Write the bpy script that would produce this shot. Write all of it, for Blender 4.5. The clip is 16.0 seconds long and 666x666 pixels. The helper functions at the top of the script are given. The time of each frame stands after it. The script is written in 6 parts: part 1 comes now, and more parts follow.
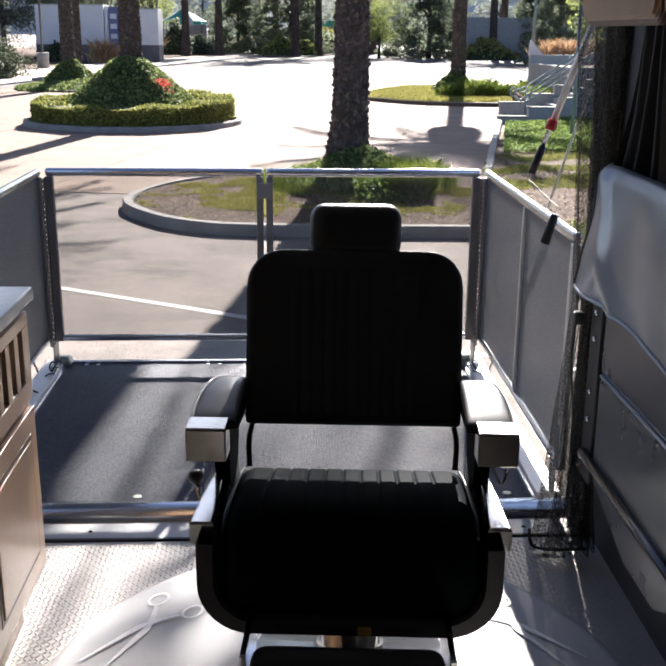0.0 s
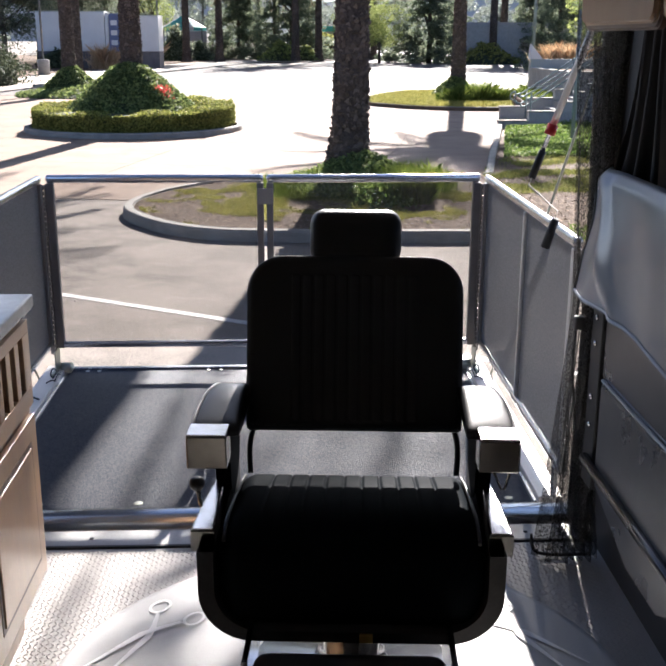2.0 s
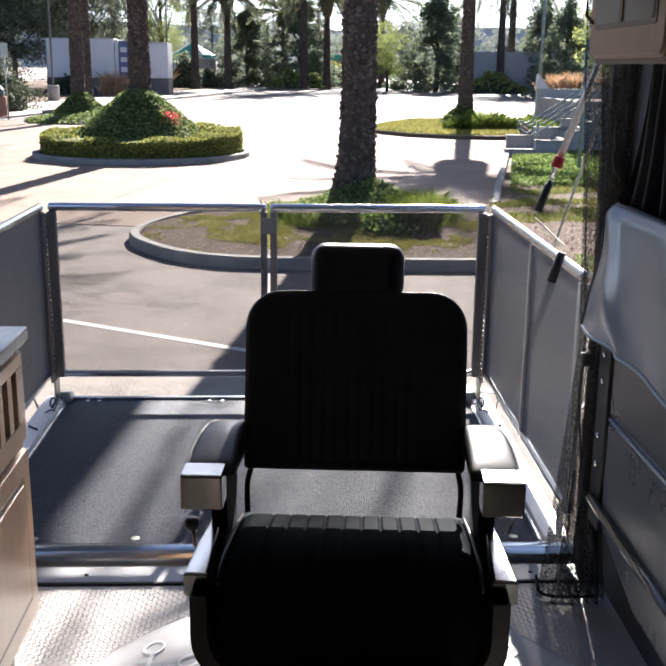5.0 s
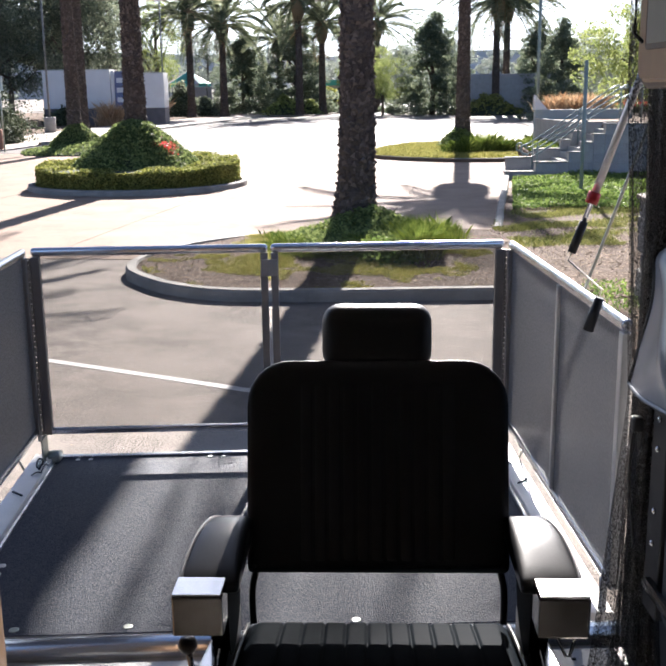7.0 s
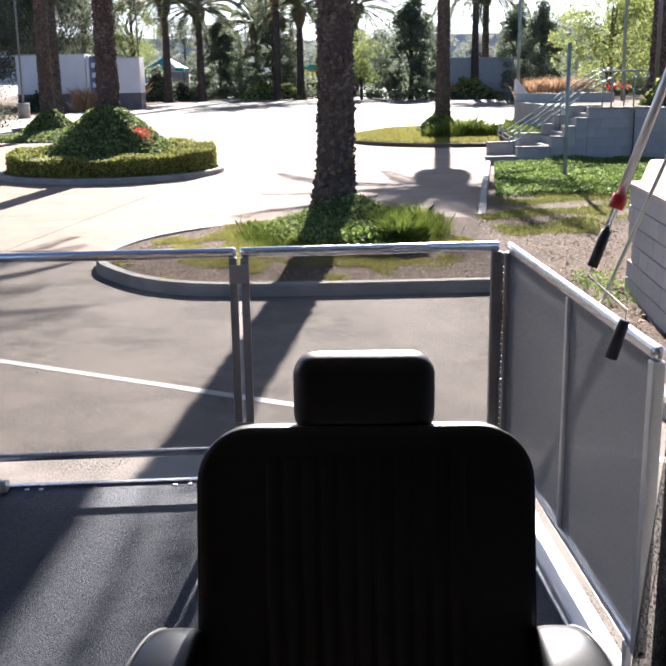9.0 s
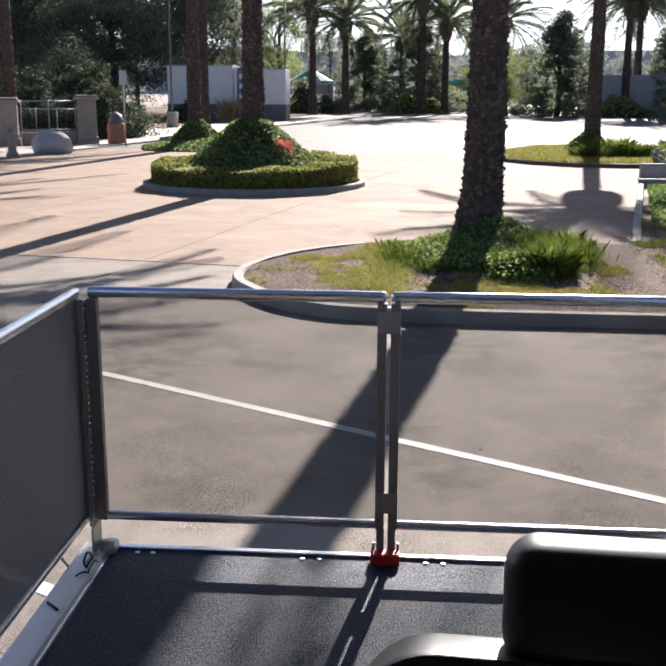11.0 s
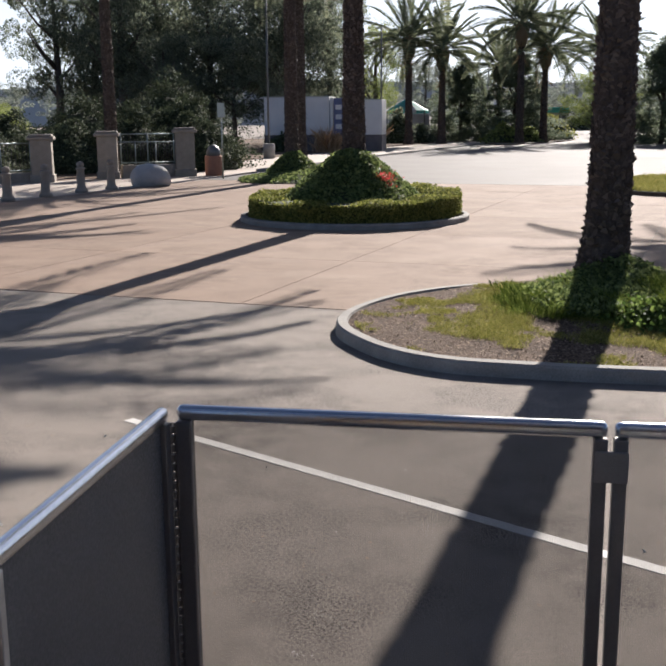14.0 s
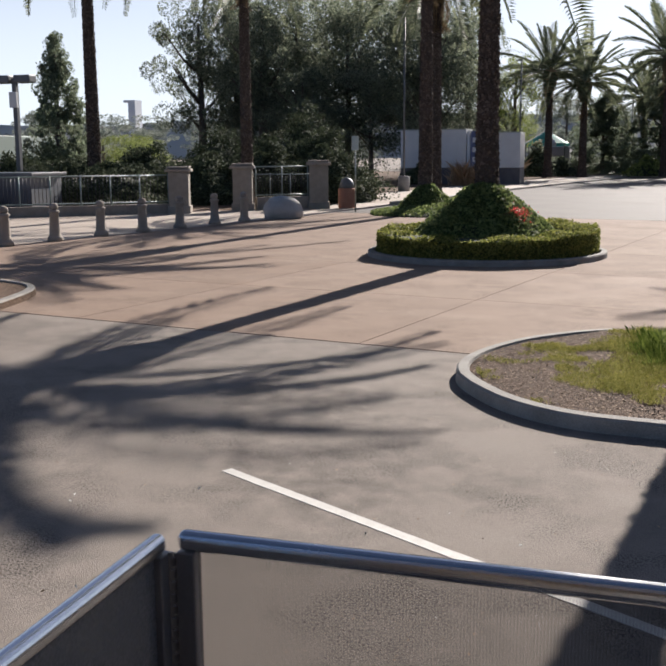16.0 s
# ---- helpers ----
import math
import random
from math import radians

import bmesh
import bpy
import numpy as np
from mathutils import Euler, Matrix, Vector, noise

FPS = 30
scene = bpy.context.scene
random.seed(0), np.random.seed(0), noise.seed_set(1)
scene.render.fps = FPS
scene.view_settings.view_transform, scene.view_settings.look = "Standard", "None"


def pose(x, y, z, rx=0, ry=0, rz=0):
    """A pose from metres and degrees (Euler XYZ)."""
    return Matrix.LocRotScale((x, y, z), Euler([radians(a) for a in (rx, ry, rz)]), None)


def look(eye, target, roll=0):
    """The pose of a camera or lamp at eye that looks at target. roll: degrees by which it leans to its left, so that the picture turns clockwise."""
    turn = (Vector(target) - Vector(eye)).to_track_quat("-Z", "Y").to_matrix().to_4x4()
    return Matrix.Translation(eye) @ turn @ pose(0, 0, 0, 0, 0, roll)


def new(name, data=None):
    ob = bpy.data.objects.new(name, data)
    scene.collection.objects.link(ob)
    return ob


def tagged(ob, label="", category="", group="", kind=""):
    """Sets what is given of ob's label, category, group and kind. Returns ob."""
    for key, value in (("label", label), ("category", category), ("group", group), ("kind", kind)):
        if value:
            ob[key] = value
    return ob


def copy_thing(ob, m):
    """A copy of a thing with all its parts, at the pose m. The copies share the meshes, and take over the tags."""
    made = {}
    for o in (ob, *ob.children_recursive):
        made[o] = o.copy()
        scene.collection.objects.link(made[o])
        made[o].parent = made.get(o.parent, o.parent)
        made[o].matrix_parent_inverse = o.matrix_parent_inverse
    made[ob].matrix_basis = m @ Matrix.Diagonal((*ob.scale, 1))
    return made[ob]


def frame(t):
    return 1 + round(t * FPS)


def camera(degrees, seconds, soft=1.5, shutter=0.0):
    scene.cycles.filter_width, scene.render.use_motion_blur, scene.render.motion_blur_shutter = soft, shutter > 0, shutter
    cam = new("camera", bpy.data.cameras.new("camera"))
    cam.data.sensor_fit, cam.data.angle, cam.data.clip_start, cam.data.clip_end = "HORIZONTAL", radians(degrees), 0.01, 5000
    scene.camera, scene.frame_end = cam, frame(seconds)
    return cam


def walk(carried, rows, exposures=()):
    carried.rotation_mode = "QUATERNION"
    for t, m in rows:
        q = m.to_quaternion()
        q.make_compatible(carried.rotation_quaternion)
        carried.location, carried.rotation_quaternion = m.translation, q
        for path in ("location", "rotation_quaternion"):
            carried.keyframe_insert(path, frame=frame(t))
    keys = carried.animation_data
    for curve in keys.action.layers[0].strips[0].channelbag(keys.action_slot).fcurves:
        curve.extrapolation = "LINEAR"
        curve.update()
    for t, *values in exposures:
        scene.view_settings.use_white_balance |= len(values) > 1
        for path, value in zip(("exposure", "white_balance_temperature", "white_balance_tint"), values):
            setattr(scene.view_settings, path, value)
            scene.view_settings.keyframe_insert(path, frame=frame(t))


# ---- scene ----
cam = camera(36.5, 16.0, 2.2)
PATH = [
    (0, (0.13, -5.106, 2.495), (0.213, -3.191, 1.926), 0.5),
    (0.5, (0.133, -5.108, 2.497), (0.219, -3.192, 1.929), 0.3),
    (1, (0.135, -5.104, 2.497), (0.221, -3.188, 1.931), 0.2),
    (1.5, (0.134, -5.106, 2.497), (0.217, -3.189, 1.932), 0.1),
    (2, (0.133, -5.103, 2.497), (0.213, -3.184, 1.937), 0.2),
    (2.5, (0.132, -5.098, 2.496), (0.216, -3.178, 1.942), 0.3),
    (3, (0.128, -5.103, 2.497), (0.217, -3.182, 1.95), 0.4),
    (5.3, (0.159, -5.003, 2.509), (0.217, -3.066, 2.018), 0.7),
    (5.5, (0.176, -4.97, 2.515), (0.215, -3.027, 2.046), 0.7),
    (6, (0.202, -4.871, 2.533), (0.196, -2.912, 2.129), 0.5),
    (6.5, (0.159, -4.738, 2.522), (0.173, -2.782, 2.107), -0.6),
    (7, (0.131, -4.643, 2.519), (0.198, -2.699, 2.055), -0.7),
    (7.5, (0.18, -4.556, 2.52), (0.22, -2.617, 2.032), -0.4),
    (8, (0.2, -4.447, 2.52), (0.176, -2.513, 2.014), -0.5),
    (8.5, (0.196, -4.306, 2.512), (0.235, -2.368, 2.02), -0.8),
    (9, (0.161, -4.133, 2.519), (0.266, -2.198, 2.026), -0.9),
    (9.5, (0.149, -4.007, 2.524), (0.239, -2.072, 2.024), -0.9),
    (10, (0.165, -3.901, 2.529), (0.103, -1.96, 2.051), -0.1),
    (10.2, (0.175, -3.807, 2.523), (0.02, -1.869, 2.052), 0.2),
    (12.3, (-0.167, -3.14, 2.539), (-0.287, -1.198, 2.075), -0.6),
    (12.5, (-0.18, -3.071, 2.535), (-0.274, -1.128, 2.07), -0.4),
    (13, (-0.264, -2.903, 2.55), (-0.3, -0.955, 2.097), 0.5),
    (13.5, (-0.308, -2.733, 2.554), (-0.438, -0.785, 2.119), 0.6),
    (14, (-0.26, -2.426, 2.557), (-0.595, -0.497, 2.146), -0.5),
    (14.5, (-0.257, -2.244, 2.566), (-0.636, -0.324, 2.154), -0.1),
    (15, (-0.308, -2.06, 2.566), (-0.608, -0.12, 2.182), 0.2),
    (15.5, (-0.277, -1.896, 2.555), (-0.64, 0.036, 2.187), -0.1),
    (16, (-0.226, -1.73, 2.57), (-0.819, 0.149, 2.222), -0.4),
]
walk(cam, [(t, look(eye, target, roll)) for t, eye, target, roll in PATH], [(0, 2.18, 6000, 12), (9.0, 2.14, 6000, 12), (10.3, 1.84, 6050, 12), (12.3, 1.38, 6100, 12), (13, 1.30, 6100, 12), (13.5, 1.19, 6100, 12), (14, 1.06, 6120, 12), (15, 1.12, 6120, 12), (15.5, 0.97, 6150, 12), (16, 0.87, 6150, 12)])

# ---- daylight ----
SUN = Vector((0.164, 1.0, 0.515)).normalized()
world = bpy.data.worlds.new("sky")
scene.world = world
world.use_nodes = True
wn = world.node_tree
sky = wn.nodes.new("ShaderNodeTexSky")
sky.sky_type, sky.sun_disc = "NISHITA", False
sky.sun_elevation, sky.sun_rotation = math.asin(SUN.z), math.atan2(SUN.x, SUN.y)
sky.dust_density, sky.air_density, sky.ozone_density = 0.7, 0.5, 3.4
pale = wn.nodes.new("ShaderNodeHueSaturation")
pale.inputs["Saturation"].default_value = 0.86
wn.links.new(sky.outputs[0], pale.inputs["Color"])
wn.links.new(pale.outputs[0], wn.nodes["Background"].inputs[0])
wn.nodes["Background"].inputs[1].default_value = 0.050
sun = new("sun", bpy.data.lights.new("sun", "SUN"))
sun.data.energy, sun.data.angle, sun.data.color = 5.0, radians(0.5), (1.0, 0.90, 0.785)
sun.matrix_world = look(SUN * 60, (0, 0, 0))

# ---- materials ----
def node(t, kind, **ins):
    n = t.nodes.new(kind)
    for k, v in ins.items():
        n.inputs[k].default_value = v
    return n


def mat(name, c1, c2, scale=4.0, rough=0.7, metal=0.0, bump=0.3, fine=60.0, depth=0.004, spread=0.35, rvar=0.1, island=False, trans=0.0, stretch=None, spec=None, con=0.15):
    """Two-scale procedural surface: broad stains between c1 and c2, fine grain in colour and relief."""
    m = bpy.data.materials.new(name)
    m.use_nodes = True
    t = m.node_tree
    b = t.nodes["Principled BSDF"]
    co = t.nodes.new("ShaderNodeTexCoord")
    src = co.outputs["Object"]
    if stretch:
        mp = t.nodes.new("ShaderNodeMapping")
        mp.inputs["Scale"].default_value = stretch
        t.links.new(src, mp.inputs[0])
        src = mp.outputs[0]
    n1 = node(t, "ShaderNodeTexNoise", Scale=scale, Detail=6.0, Roughness=0.6)
    n2 = node(t, "ShaderNodeTexNoise", Scale=fine, Detail=3.0)
    t.links.new(src, n1.inputs["Vector"])
    t.links.new(src, n2.inputs["Vector"])
    mx = t.nodes.new("ShaderNodeMix")
    mx.inputs[0].default_value = spread
    t.links.new(n1.outputs[0], mx.inputs[2])
    t.links.new(n2.outputs[0], mx.inputs[3])
    last = mx.outputs[0]
    if island:
        geo = t.nodes.new("ShaderNodeNewGeometry")
        m2 = t.nodes.new("ShaderNodeMix")
        m2.inputs[0].default_value = 0.6
        t.links.new(last, m2.inputs[2])
        t.links.new(geo.outputs["Random Per Island"], m2.inputs[3])
        last = m2.outputs[0]
    else:
        oi = t.nodes.new("ShaderNodeObjectInfo")
        m2 = t.nodes.new("ShaderNodeMix")
        m2.inputs[0].default_value = 0.12
        t.links.new(last, m2.inputs[2])
        t.links.new(oi.outputs["Random"], m2.inputs[3])
        last = m2.outputs[0]
    ramp = t.nodes.new("ShaderNodeValToRGB")
    e = ramp.color_ramp.elements
    e[0].position, e[0].color = 0.5 - con, (*c1, 1)
    e[1].position, e[1].color = 0.5 + con, (*c2, 1)
    t.links.new(last, ramp.inputs[0])
    t.links.new(ramp.outputs[0], b.inputs["Base Color"])
    b.inputs["Metallic"].default_value = metal
    if spec is not None:
        b.inputs["Specular IOR Level"].default_value = spec
    mr = node(t, "ShaderNodeMapRange")
    mr.inputs[3].default_value, mr.inputs[4].default_value = max(0.02, rough - rvar), min(1.0, rough + rvar)
    t.links.new(n1.outputs[0], mr.inputs[0])
    t.links.new(mr.outputs[0], b.inputs["Roughness"])
    if bump:
        bp = node(t, "ShaderNodeBump", Strength=bump, Distance=depth)
        t.links.new(n2.outputs[0], bp.inputs["Height"])
        t.links.new(bp.outputs[0], b.inputs["Normal"])
    if trans:
        tr = t.nodes.new("ShaderNodeBsdfTranslucent")
        t.links.new(ramp.outputs[0], tr.inputs[0])
        ms = t.nodes.new("ShaderNodeMixShader")
        ms.inputs[0].default_value = trans
        t.links.new(b.outputs[0], ms.inputs[1])
        t.links.new(tr.outputs[0], ms.inputs[2])
        t.links.new(ms.outputs[0], t.nodes["Material Output"].inputs[0])
    return m


def screen(name, colour, cover, rough=0.4, ribs=0.0, glint=0.0, haze=0.15, light=1.35, grain=420.0, glow=None, coarse=170.0):
    """Woven see-through screen: part of the light passes between the threads."""
    m = mat(name, colour, tuple(light * c for c in colour), 3.0, rough, 0.0, 0.6, grain, 0.001, 0.8, con=0.1)
    t = m.node_tree
    b = t.nodes["Principled BSDF"]
    co = t.nodes.new("ShaderNodeTexCoord")
    tp = t.nodes.new("ShaderNodeBsdfTransparent")
    tl = t.nodes.new("ShaderNodeBsdfTranslucent")
    tl.inputs[0].default_value = (*(glow or [2.0 * c for c in colour]), 1)
    thread = t.nodes.new("ShaderNodeMixShader")
    thread.inputs[0].default_value = haze
    t.links.new(b.outputs[0], thread.inputs[1])
    t.links.new(tl.outputs[0], thread.inputs[2])
    ms = t.nodes.new("ShaderNodeMixShader")
    ms.inputs[0].default_value = cover
    if ribs:
        w = node(t, "ShaderNodeTexWave", Scale=ribs, Distortion=0.0)
        w.bands_direction = "X"
        src, amp = w.outputs["Fac"], 0.028
    else:
        w = node(t, "ShaderNodeTexNoise", Scale=coarse, Detail=2.0)
        src, amp = w.outputs[0], glint
    t.links.new(co.outputs["Object"], w.inputs["Vector"])
    mr = node(t, "ShaderNodeMapRange")
    mr.inputs[1].default_value, mr.inputs[2].default_value = (0.0, 1.0) if ribs else (0.38, 0.62)
    mr.inputs[3].default_value, mr.inputs[4].default_value = cover - amp, min(1.0, cover + amp)
    t.links.new(src, mr.inputs[0])
    t.links.new(mr.outputs[0], ms.inputs[0])
    t.links.new(tp.outputs[0], ms.inputs[1])
    t.links.new(thread.outputs[0], ms.inputs[2])
    t.links.new(ms.outputs[0], t.nodes["Material Output"].inputs[0])
    return m


M_ASPHALT = mat("asphalt", (0.202, 0.171, 0.145), (0.372, 0.322, 0.276), 0.9, 0.88, 0, 0.9, 110, 0.008, 0.5, spec=0.2)


def speckle(m, dark, light):
    """Worn patches: clusters of dark pits and pale chips over the base colour."""
    t = m.node_tree
    b = t.nodes["Principled BSDF"]
    base = b.inputs["Base Color"].links[0].from_socket
    co = t.nodes.new("ShaderNodeTexCoord")
    for k, (col, patch, fine, lo, hi) in enumerate(((dark, 1.0, 64.0, 0.46, 0.60), (light, 0.8, 52.0, 0.50, 0.62), (dark, 0.45, 4.0, 0.44, 0.68), (dark, 0.9, 130.0, 0.33, 0.52))):
        n1 = node(t, "ShaderNodeTexNoise", Scale=patch, Detail=4.0)
        n2 = node(t, "ShaderNodeTexNoise", Scale=fine, Detail=4.0)
        r1, r2 = node(t, "ShaderNodeMapRange"), node(t, "ShaderNodeMapRange")
        r1.inputs[1].default_value, r1.inputs[2].default_value = lo, hi
        r2.inputs[1].default_value, r2.inputs[2].default_value = (0.51, 0.57) if k != 2 else (0.3, 0.7)
        r2.inputs[4].default_value = (0.9, 0.7, 0.65, 0.6)[k]
        mul = t.nodes.new("ShaderNodeMath")
        mul.operation = "MULTIPLY"
        mx = t.nodes.new("ShaderNodeMix")
        mx.data_type = "RGBA"
        mx.inputs[7].default_value = (*col, 1)
        for n, r in ((n1, r1), (n2, r2)):
            t.links.new(co.outputs["Object"], n.inputs["Vector"])
            t.links.new(n.outputs[0], r.inputs[0])
        t.links.new(r1.outputs[0], mul.inputs[0])
        t.links.new(r2.outputs[0], mul.inputs[1])
        t.links.new(mul.outputs[0], mx.inputs[0])
        t.links.new(base, mx.inputs[6])
        base = mx.outputs[2]
    t.links.new(base, b.inputs["Base Color"])


speckle(M_ASPHALT, (0.045, 0.039, 0.034), (0.34, 0.30, 0.26))
M_PLAZA = mat("pink_concrete", (0.255, 0.182, 0.135), (0.335, 0.252, 0.195), 0.45, 0.85, 0, 0.3, 90, 0.003, 0.3, spec=0.11)
speckle(M_PLAZA, (0.172, 0.124, 0.094), (0.37, 0.29, 0.23))
M_ROAD = mat("pale_road", (0.11, 0.10, 0.09), (0.16, 0.147, 0.132), 0.3, 0.8, 0, 0.4, 90, 0.004, 0.3, spec=0.15)
M_KERB = mat("kerb_concrete", (0.20, 0.19, 0.172), (0.37, 0.35, 0.315), 2.5, 0.85, 0, 0.7, 60, 0.008, 0.45, spec=0.25)
M_WALK = mat("pavement_concrete", (0.31, 0.255, 0.205), (0.41, 0.345, 0.285), 0.6, 0.8, 0, 0.3, 80, 0.003)
M_LINE = mat("line_paint", (0.50, 0.48, 0.44), (0.68, 0.66, 0.61), 9, 0.7, 0, 0.5, 120, 0.003, 0.5)
M_SOIL = mat("mulch_soil", (0.048, 0.032, 0.023), (0.215, 0.150, 0.106), 5.0, 0.95, 0, 1.0, 38, 0.02, 0.75, con=0.11, spec=0.1)
M_CHIP = mat("wood_chip", (0.045, 0.027, 0.018), (0.48, 0.36, 0.26), 6, 0.9, 0, 0.4, 60, 0.004, 0.4, island=True, con=0.3, spec=0.1)
M_GRASS = mat("grass_blade", (0.040, 0.075, 0.012), (0.25, 0.30, 0.065), 1.2, 0.62, 0, 0, 20, 0.001, 0.3, island=True, trans=0.55, spec=0.12, con=0.24)
M_DRY = mat("dry_grass", (0.20, 0.205, 0.05), (0.43, 0.40, 0.13), 1.2, 0.62, 0, 0, 20, 0.001, 0.3, island=True, trans=0.5, spec=0.12)
M_TURF = mat("patchy_turf", (0.11, 0.135, 0.035), (0.34, 0.33, 0.11), 1.0, 0.62, 0, 0, 20, 0.001, 0.3, island=True, trans=0.45, spec=0.12)
M_IVY = mat("ivy_leaf", (0.08, 0.115, 0.04), (0.26, 0.31, 0.11), 2, 0.62, 0, 0, 20, 0.001, 0.3, island=True, trans=0.45, spec=0.12)
M_COVER = mat("creeper_leaf", (0.075, 0.125, 0.028), (0.215, 0.29, 0.075), 1.2, 0.62, 0, 0, 20, 0.001, 0.3, island=True, trans=0.5, spec=0.12)
M_HEDGE = mat("hedge_leaf", (0.105, 0.125, 0.030), (0.33, 0.33, 0.09), 1.5, 0.62, 0, 0, 20, 0.001, 0.3, island=True, trans=0.48, spec=0.12)
# Dark body filling hedges and shrubs; their inner shade is its colour.
M_CORE = mat("shaded_leaf_core", (0.022, 0.030, 0.013), (0.05, 0.062, 0.026), 5, 0.95, 0, 0.6, 30, 0.02)
M_RED = mat("red_flower", (0.38, 0.03, 0.03), (0.62, 0.08, 0.07), 5, 0.5, 0, 0, 20, 0.001, 0.3, island=True, trans=0.4)
M_REED = mat("rust_grass", (0.42, 0.28, 0.16), (0.68, 0.50, 0.32), 3, 0.62, 0, 0, 20, 0.001, 0.3, island=True, trans=0.45, spec=0.12)
M_BARK = mat("palm_bark", (0.070, 0.055, 0.046), (0.185, 0.148, 0.122), 2.2, 0.95, 0, 1.0, 34, 0.03, 0.6, spec=0.08, stretch=(1, 1, 2), con=0.36, island=True)
M_BARKD = mat("dark_bark", (0.045, 0.035, 0.029), (0.125, 0.098, 0.082), 3, 0.95, 0, 1.0, 30, 0.02, 0.5, spec=0.1)
M_TRUNK = mat("tree_bark", (0.05, 0.04, 0.03), (0.13, 0.105, 0.08), 4, 0.9, 0, 1.0, 40, 0.02, 0.5)
M_FROND = mat("palm_leaf", (0.10, 0.12, 0.07), (0.24, 0.26, 0.165), 2, 0.55, 0, 0, 20, 0.001, 0.3, island=True, trans=0.45, spec=0.2)
M_DEADF = mat("dry_frond", (0.14, 0.10, 0.06), (0.26, 0.19, 0.11), 2, 0.8, 0, 0, 20, 0.001, 0.3, island=True, trans=0.3)
# Lightened leaf colour, partly standing in for haze over the trees.
M_EUC = mat("dark_leaf", (0.10, 0.12, 0.085), (0.25, 0.275, 0.19), 0.4, 0.62, 0, 0, 20, 0.001, 0.3, island=True, trans=0.62, spec=0.12)
M_UNDER = mat("undergrowth_leaf", (0.040, 0.052, 0.032), (0.105, 0.125, 0.072), 0.4, 0.7, 0, 0, 20, 0.001, 0.3, island=True, trans=0.2, spec=0.04)
# Conifer leaves paled and greyed, some of it for distance haze.
M_PINE = mat("pine_leaf", (0.13, 0.16, 0.11), (0.25, 0.285, 0.19), 0.4, 0.62, 0, 0, 20, 0.001, 0.3, island=True, trans=0.6, spec=0.12)
# Desaturated leaf green, with some haze put into the colour.
M_LIGHT = mat("light_leaf", (0.15, 0.19, 0.055), (0.34, 0.38, 0.135), 0.4, 0.62, 0, 0, 20, 0.001, 0.3, island=True, trans=0.55, spec=0.12)
# Leaf colour paled and greyed to carry the haze of distance.
M_FAR = mat("hazed_leaf", (0.22, 0.25, 0.215), (0.34, 0.37, 0.31), 0.1, 0.62, 0, 0, 20, 0.001, 0.3, island=True, trans=0.4, spec=0.12)
M_ALU = mat("aluminium", (0.66, 0.67, 0.69), (0.78, 0.79, 0.81), 5, 0.22, 1.0, 0.15, 300, 0.001, 0.3, stretch=(1, 1, 12))
M_ALUW = mat("oxidised_aluminium", (0.60, 0.60, 0.60), (0.74, 0.74, 0.73), 9, 0.45, 0.85, 0.3, 120, 0.001, 0.4)
M_POST = mat("bronze_post", (0.20, 0.185, 0.175), (0.27, 0.25, 0.235), 6, 0.38, 0.25, 0.2, 200, 0.001)
M_TRIM = mat("cream_aluminium", (0.72, 0.68, 0.61), (0.82, 0.78, 0.71), 6, 0.42, 0.15, 0.2, 120, 0.001)
M_STEEL = mat("galvanised_steel", (0.34, 0.36, 0.31), (0.50, 0.51, 0.45), 18, 0.45, 0.8, 0.2, 150, 0.001)
M_DARKM = mat("dark_metal", (0.018, 0.018, 0.02), (0.035, 0.035, 0.038), 10, 0.4, 0.5, 0.2, 120, 0.001)
M_CHROME = mat("chrome", (0.70, 0.69, 0.67), (0.80, 0.79, 0.77), 14, 0.17, 1.0, 0.06, 40, 0.001, rvar=0.07)
M_PAD = mat("arm_vinyl", (0.012, 0.013, 0.016), (0.020, 0.021, 0.025), 8, 0.30, 0, 0.10, 200, 0.0008, 0.5, rvar=0.06, spec=0.55)
M_TRAY = mat("smudged_chrome", (0.33, 0.31, 0.28), (0.50, 0.48, 0.45), 32, 0.17, 0.95, 0.06, 40, 0.001, 0.5, rvar=0.12, con=0.3)
M_CAP = mat("black_chrome", (0.030, 0.030, 0.033), (0.05, 0.05, 0.055), 14, 0.16, 0.6, 0.05, 60, 0.001)
M_LEATHER = mat("black_vinyl", (0.010, 0.010, 0.012), (0.017, 0.017, 0.020), 8, 0.40, 0, 0.12, 200, 0.0008, 0.5, rvar=0.08, spec=0.62)
M_SEATV = mat("seat_vinyl", (0.0045, 0.0065, 0.009), (0.007, 0.010, 0.013), 8, 0.6, 0, 0.1, 200, 0.0008, 0.5, rvar=0.05, spec=0.008)
M_GREYV = mat("grey_vinyl", (0.215, 0.250, 0.305), (0.265, 0.303, 0.36), 0.8, 0.25, 0, 0, 200, 0.001, 0.1, spec=0.9, con=0.3, rvar=0.03)
M_BLACKB = mat("black_board", (0.022, 0.025, 0.032), (0.032, 0.037, 0.047), 5, 0.30, 0, 0.2, 200, 0.001, spec=0.5)
# Blue of the shaded deck under the sky is put into this colour.
M_DECK = mat("deck_grit", (0.006, 0.014, 0.038), (0.082, 0.090, 0.112), 1.6, 0.56, 0, 1.0, 230, 0.0085, 0.95, con=0.09, spec=0.20, rvar=0.12)
M_PLATE = mat("diamond_plate", (0.38, 0.365, 0.34), (0.48, 0.46, 0.43), 4, 0.45, 0.15, 0.2, 200, 0.001)
M_STRIP = mat("dull_aluminium", (0.30, 0.30, 0.30), (0.42, 0.42, 0.41), 9, 0.5, 0.6, 0.3, 120, 0.001, 0.4)
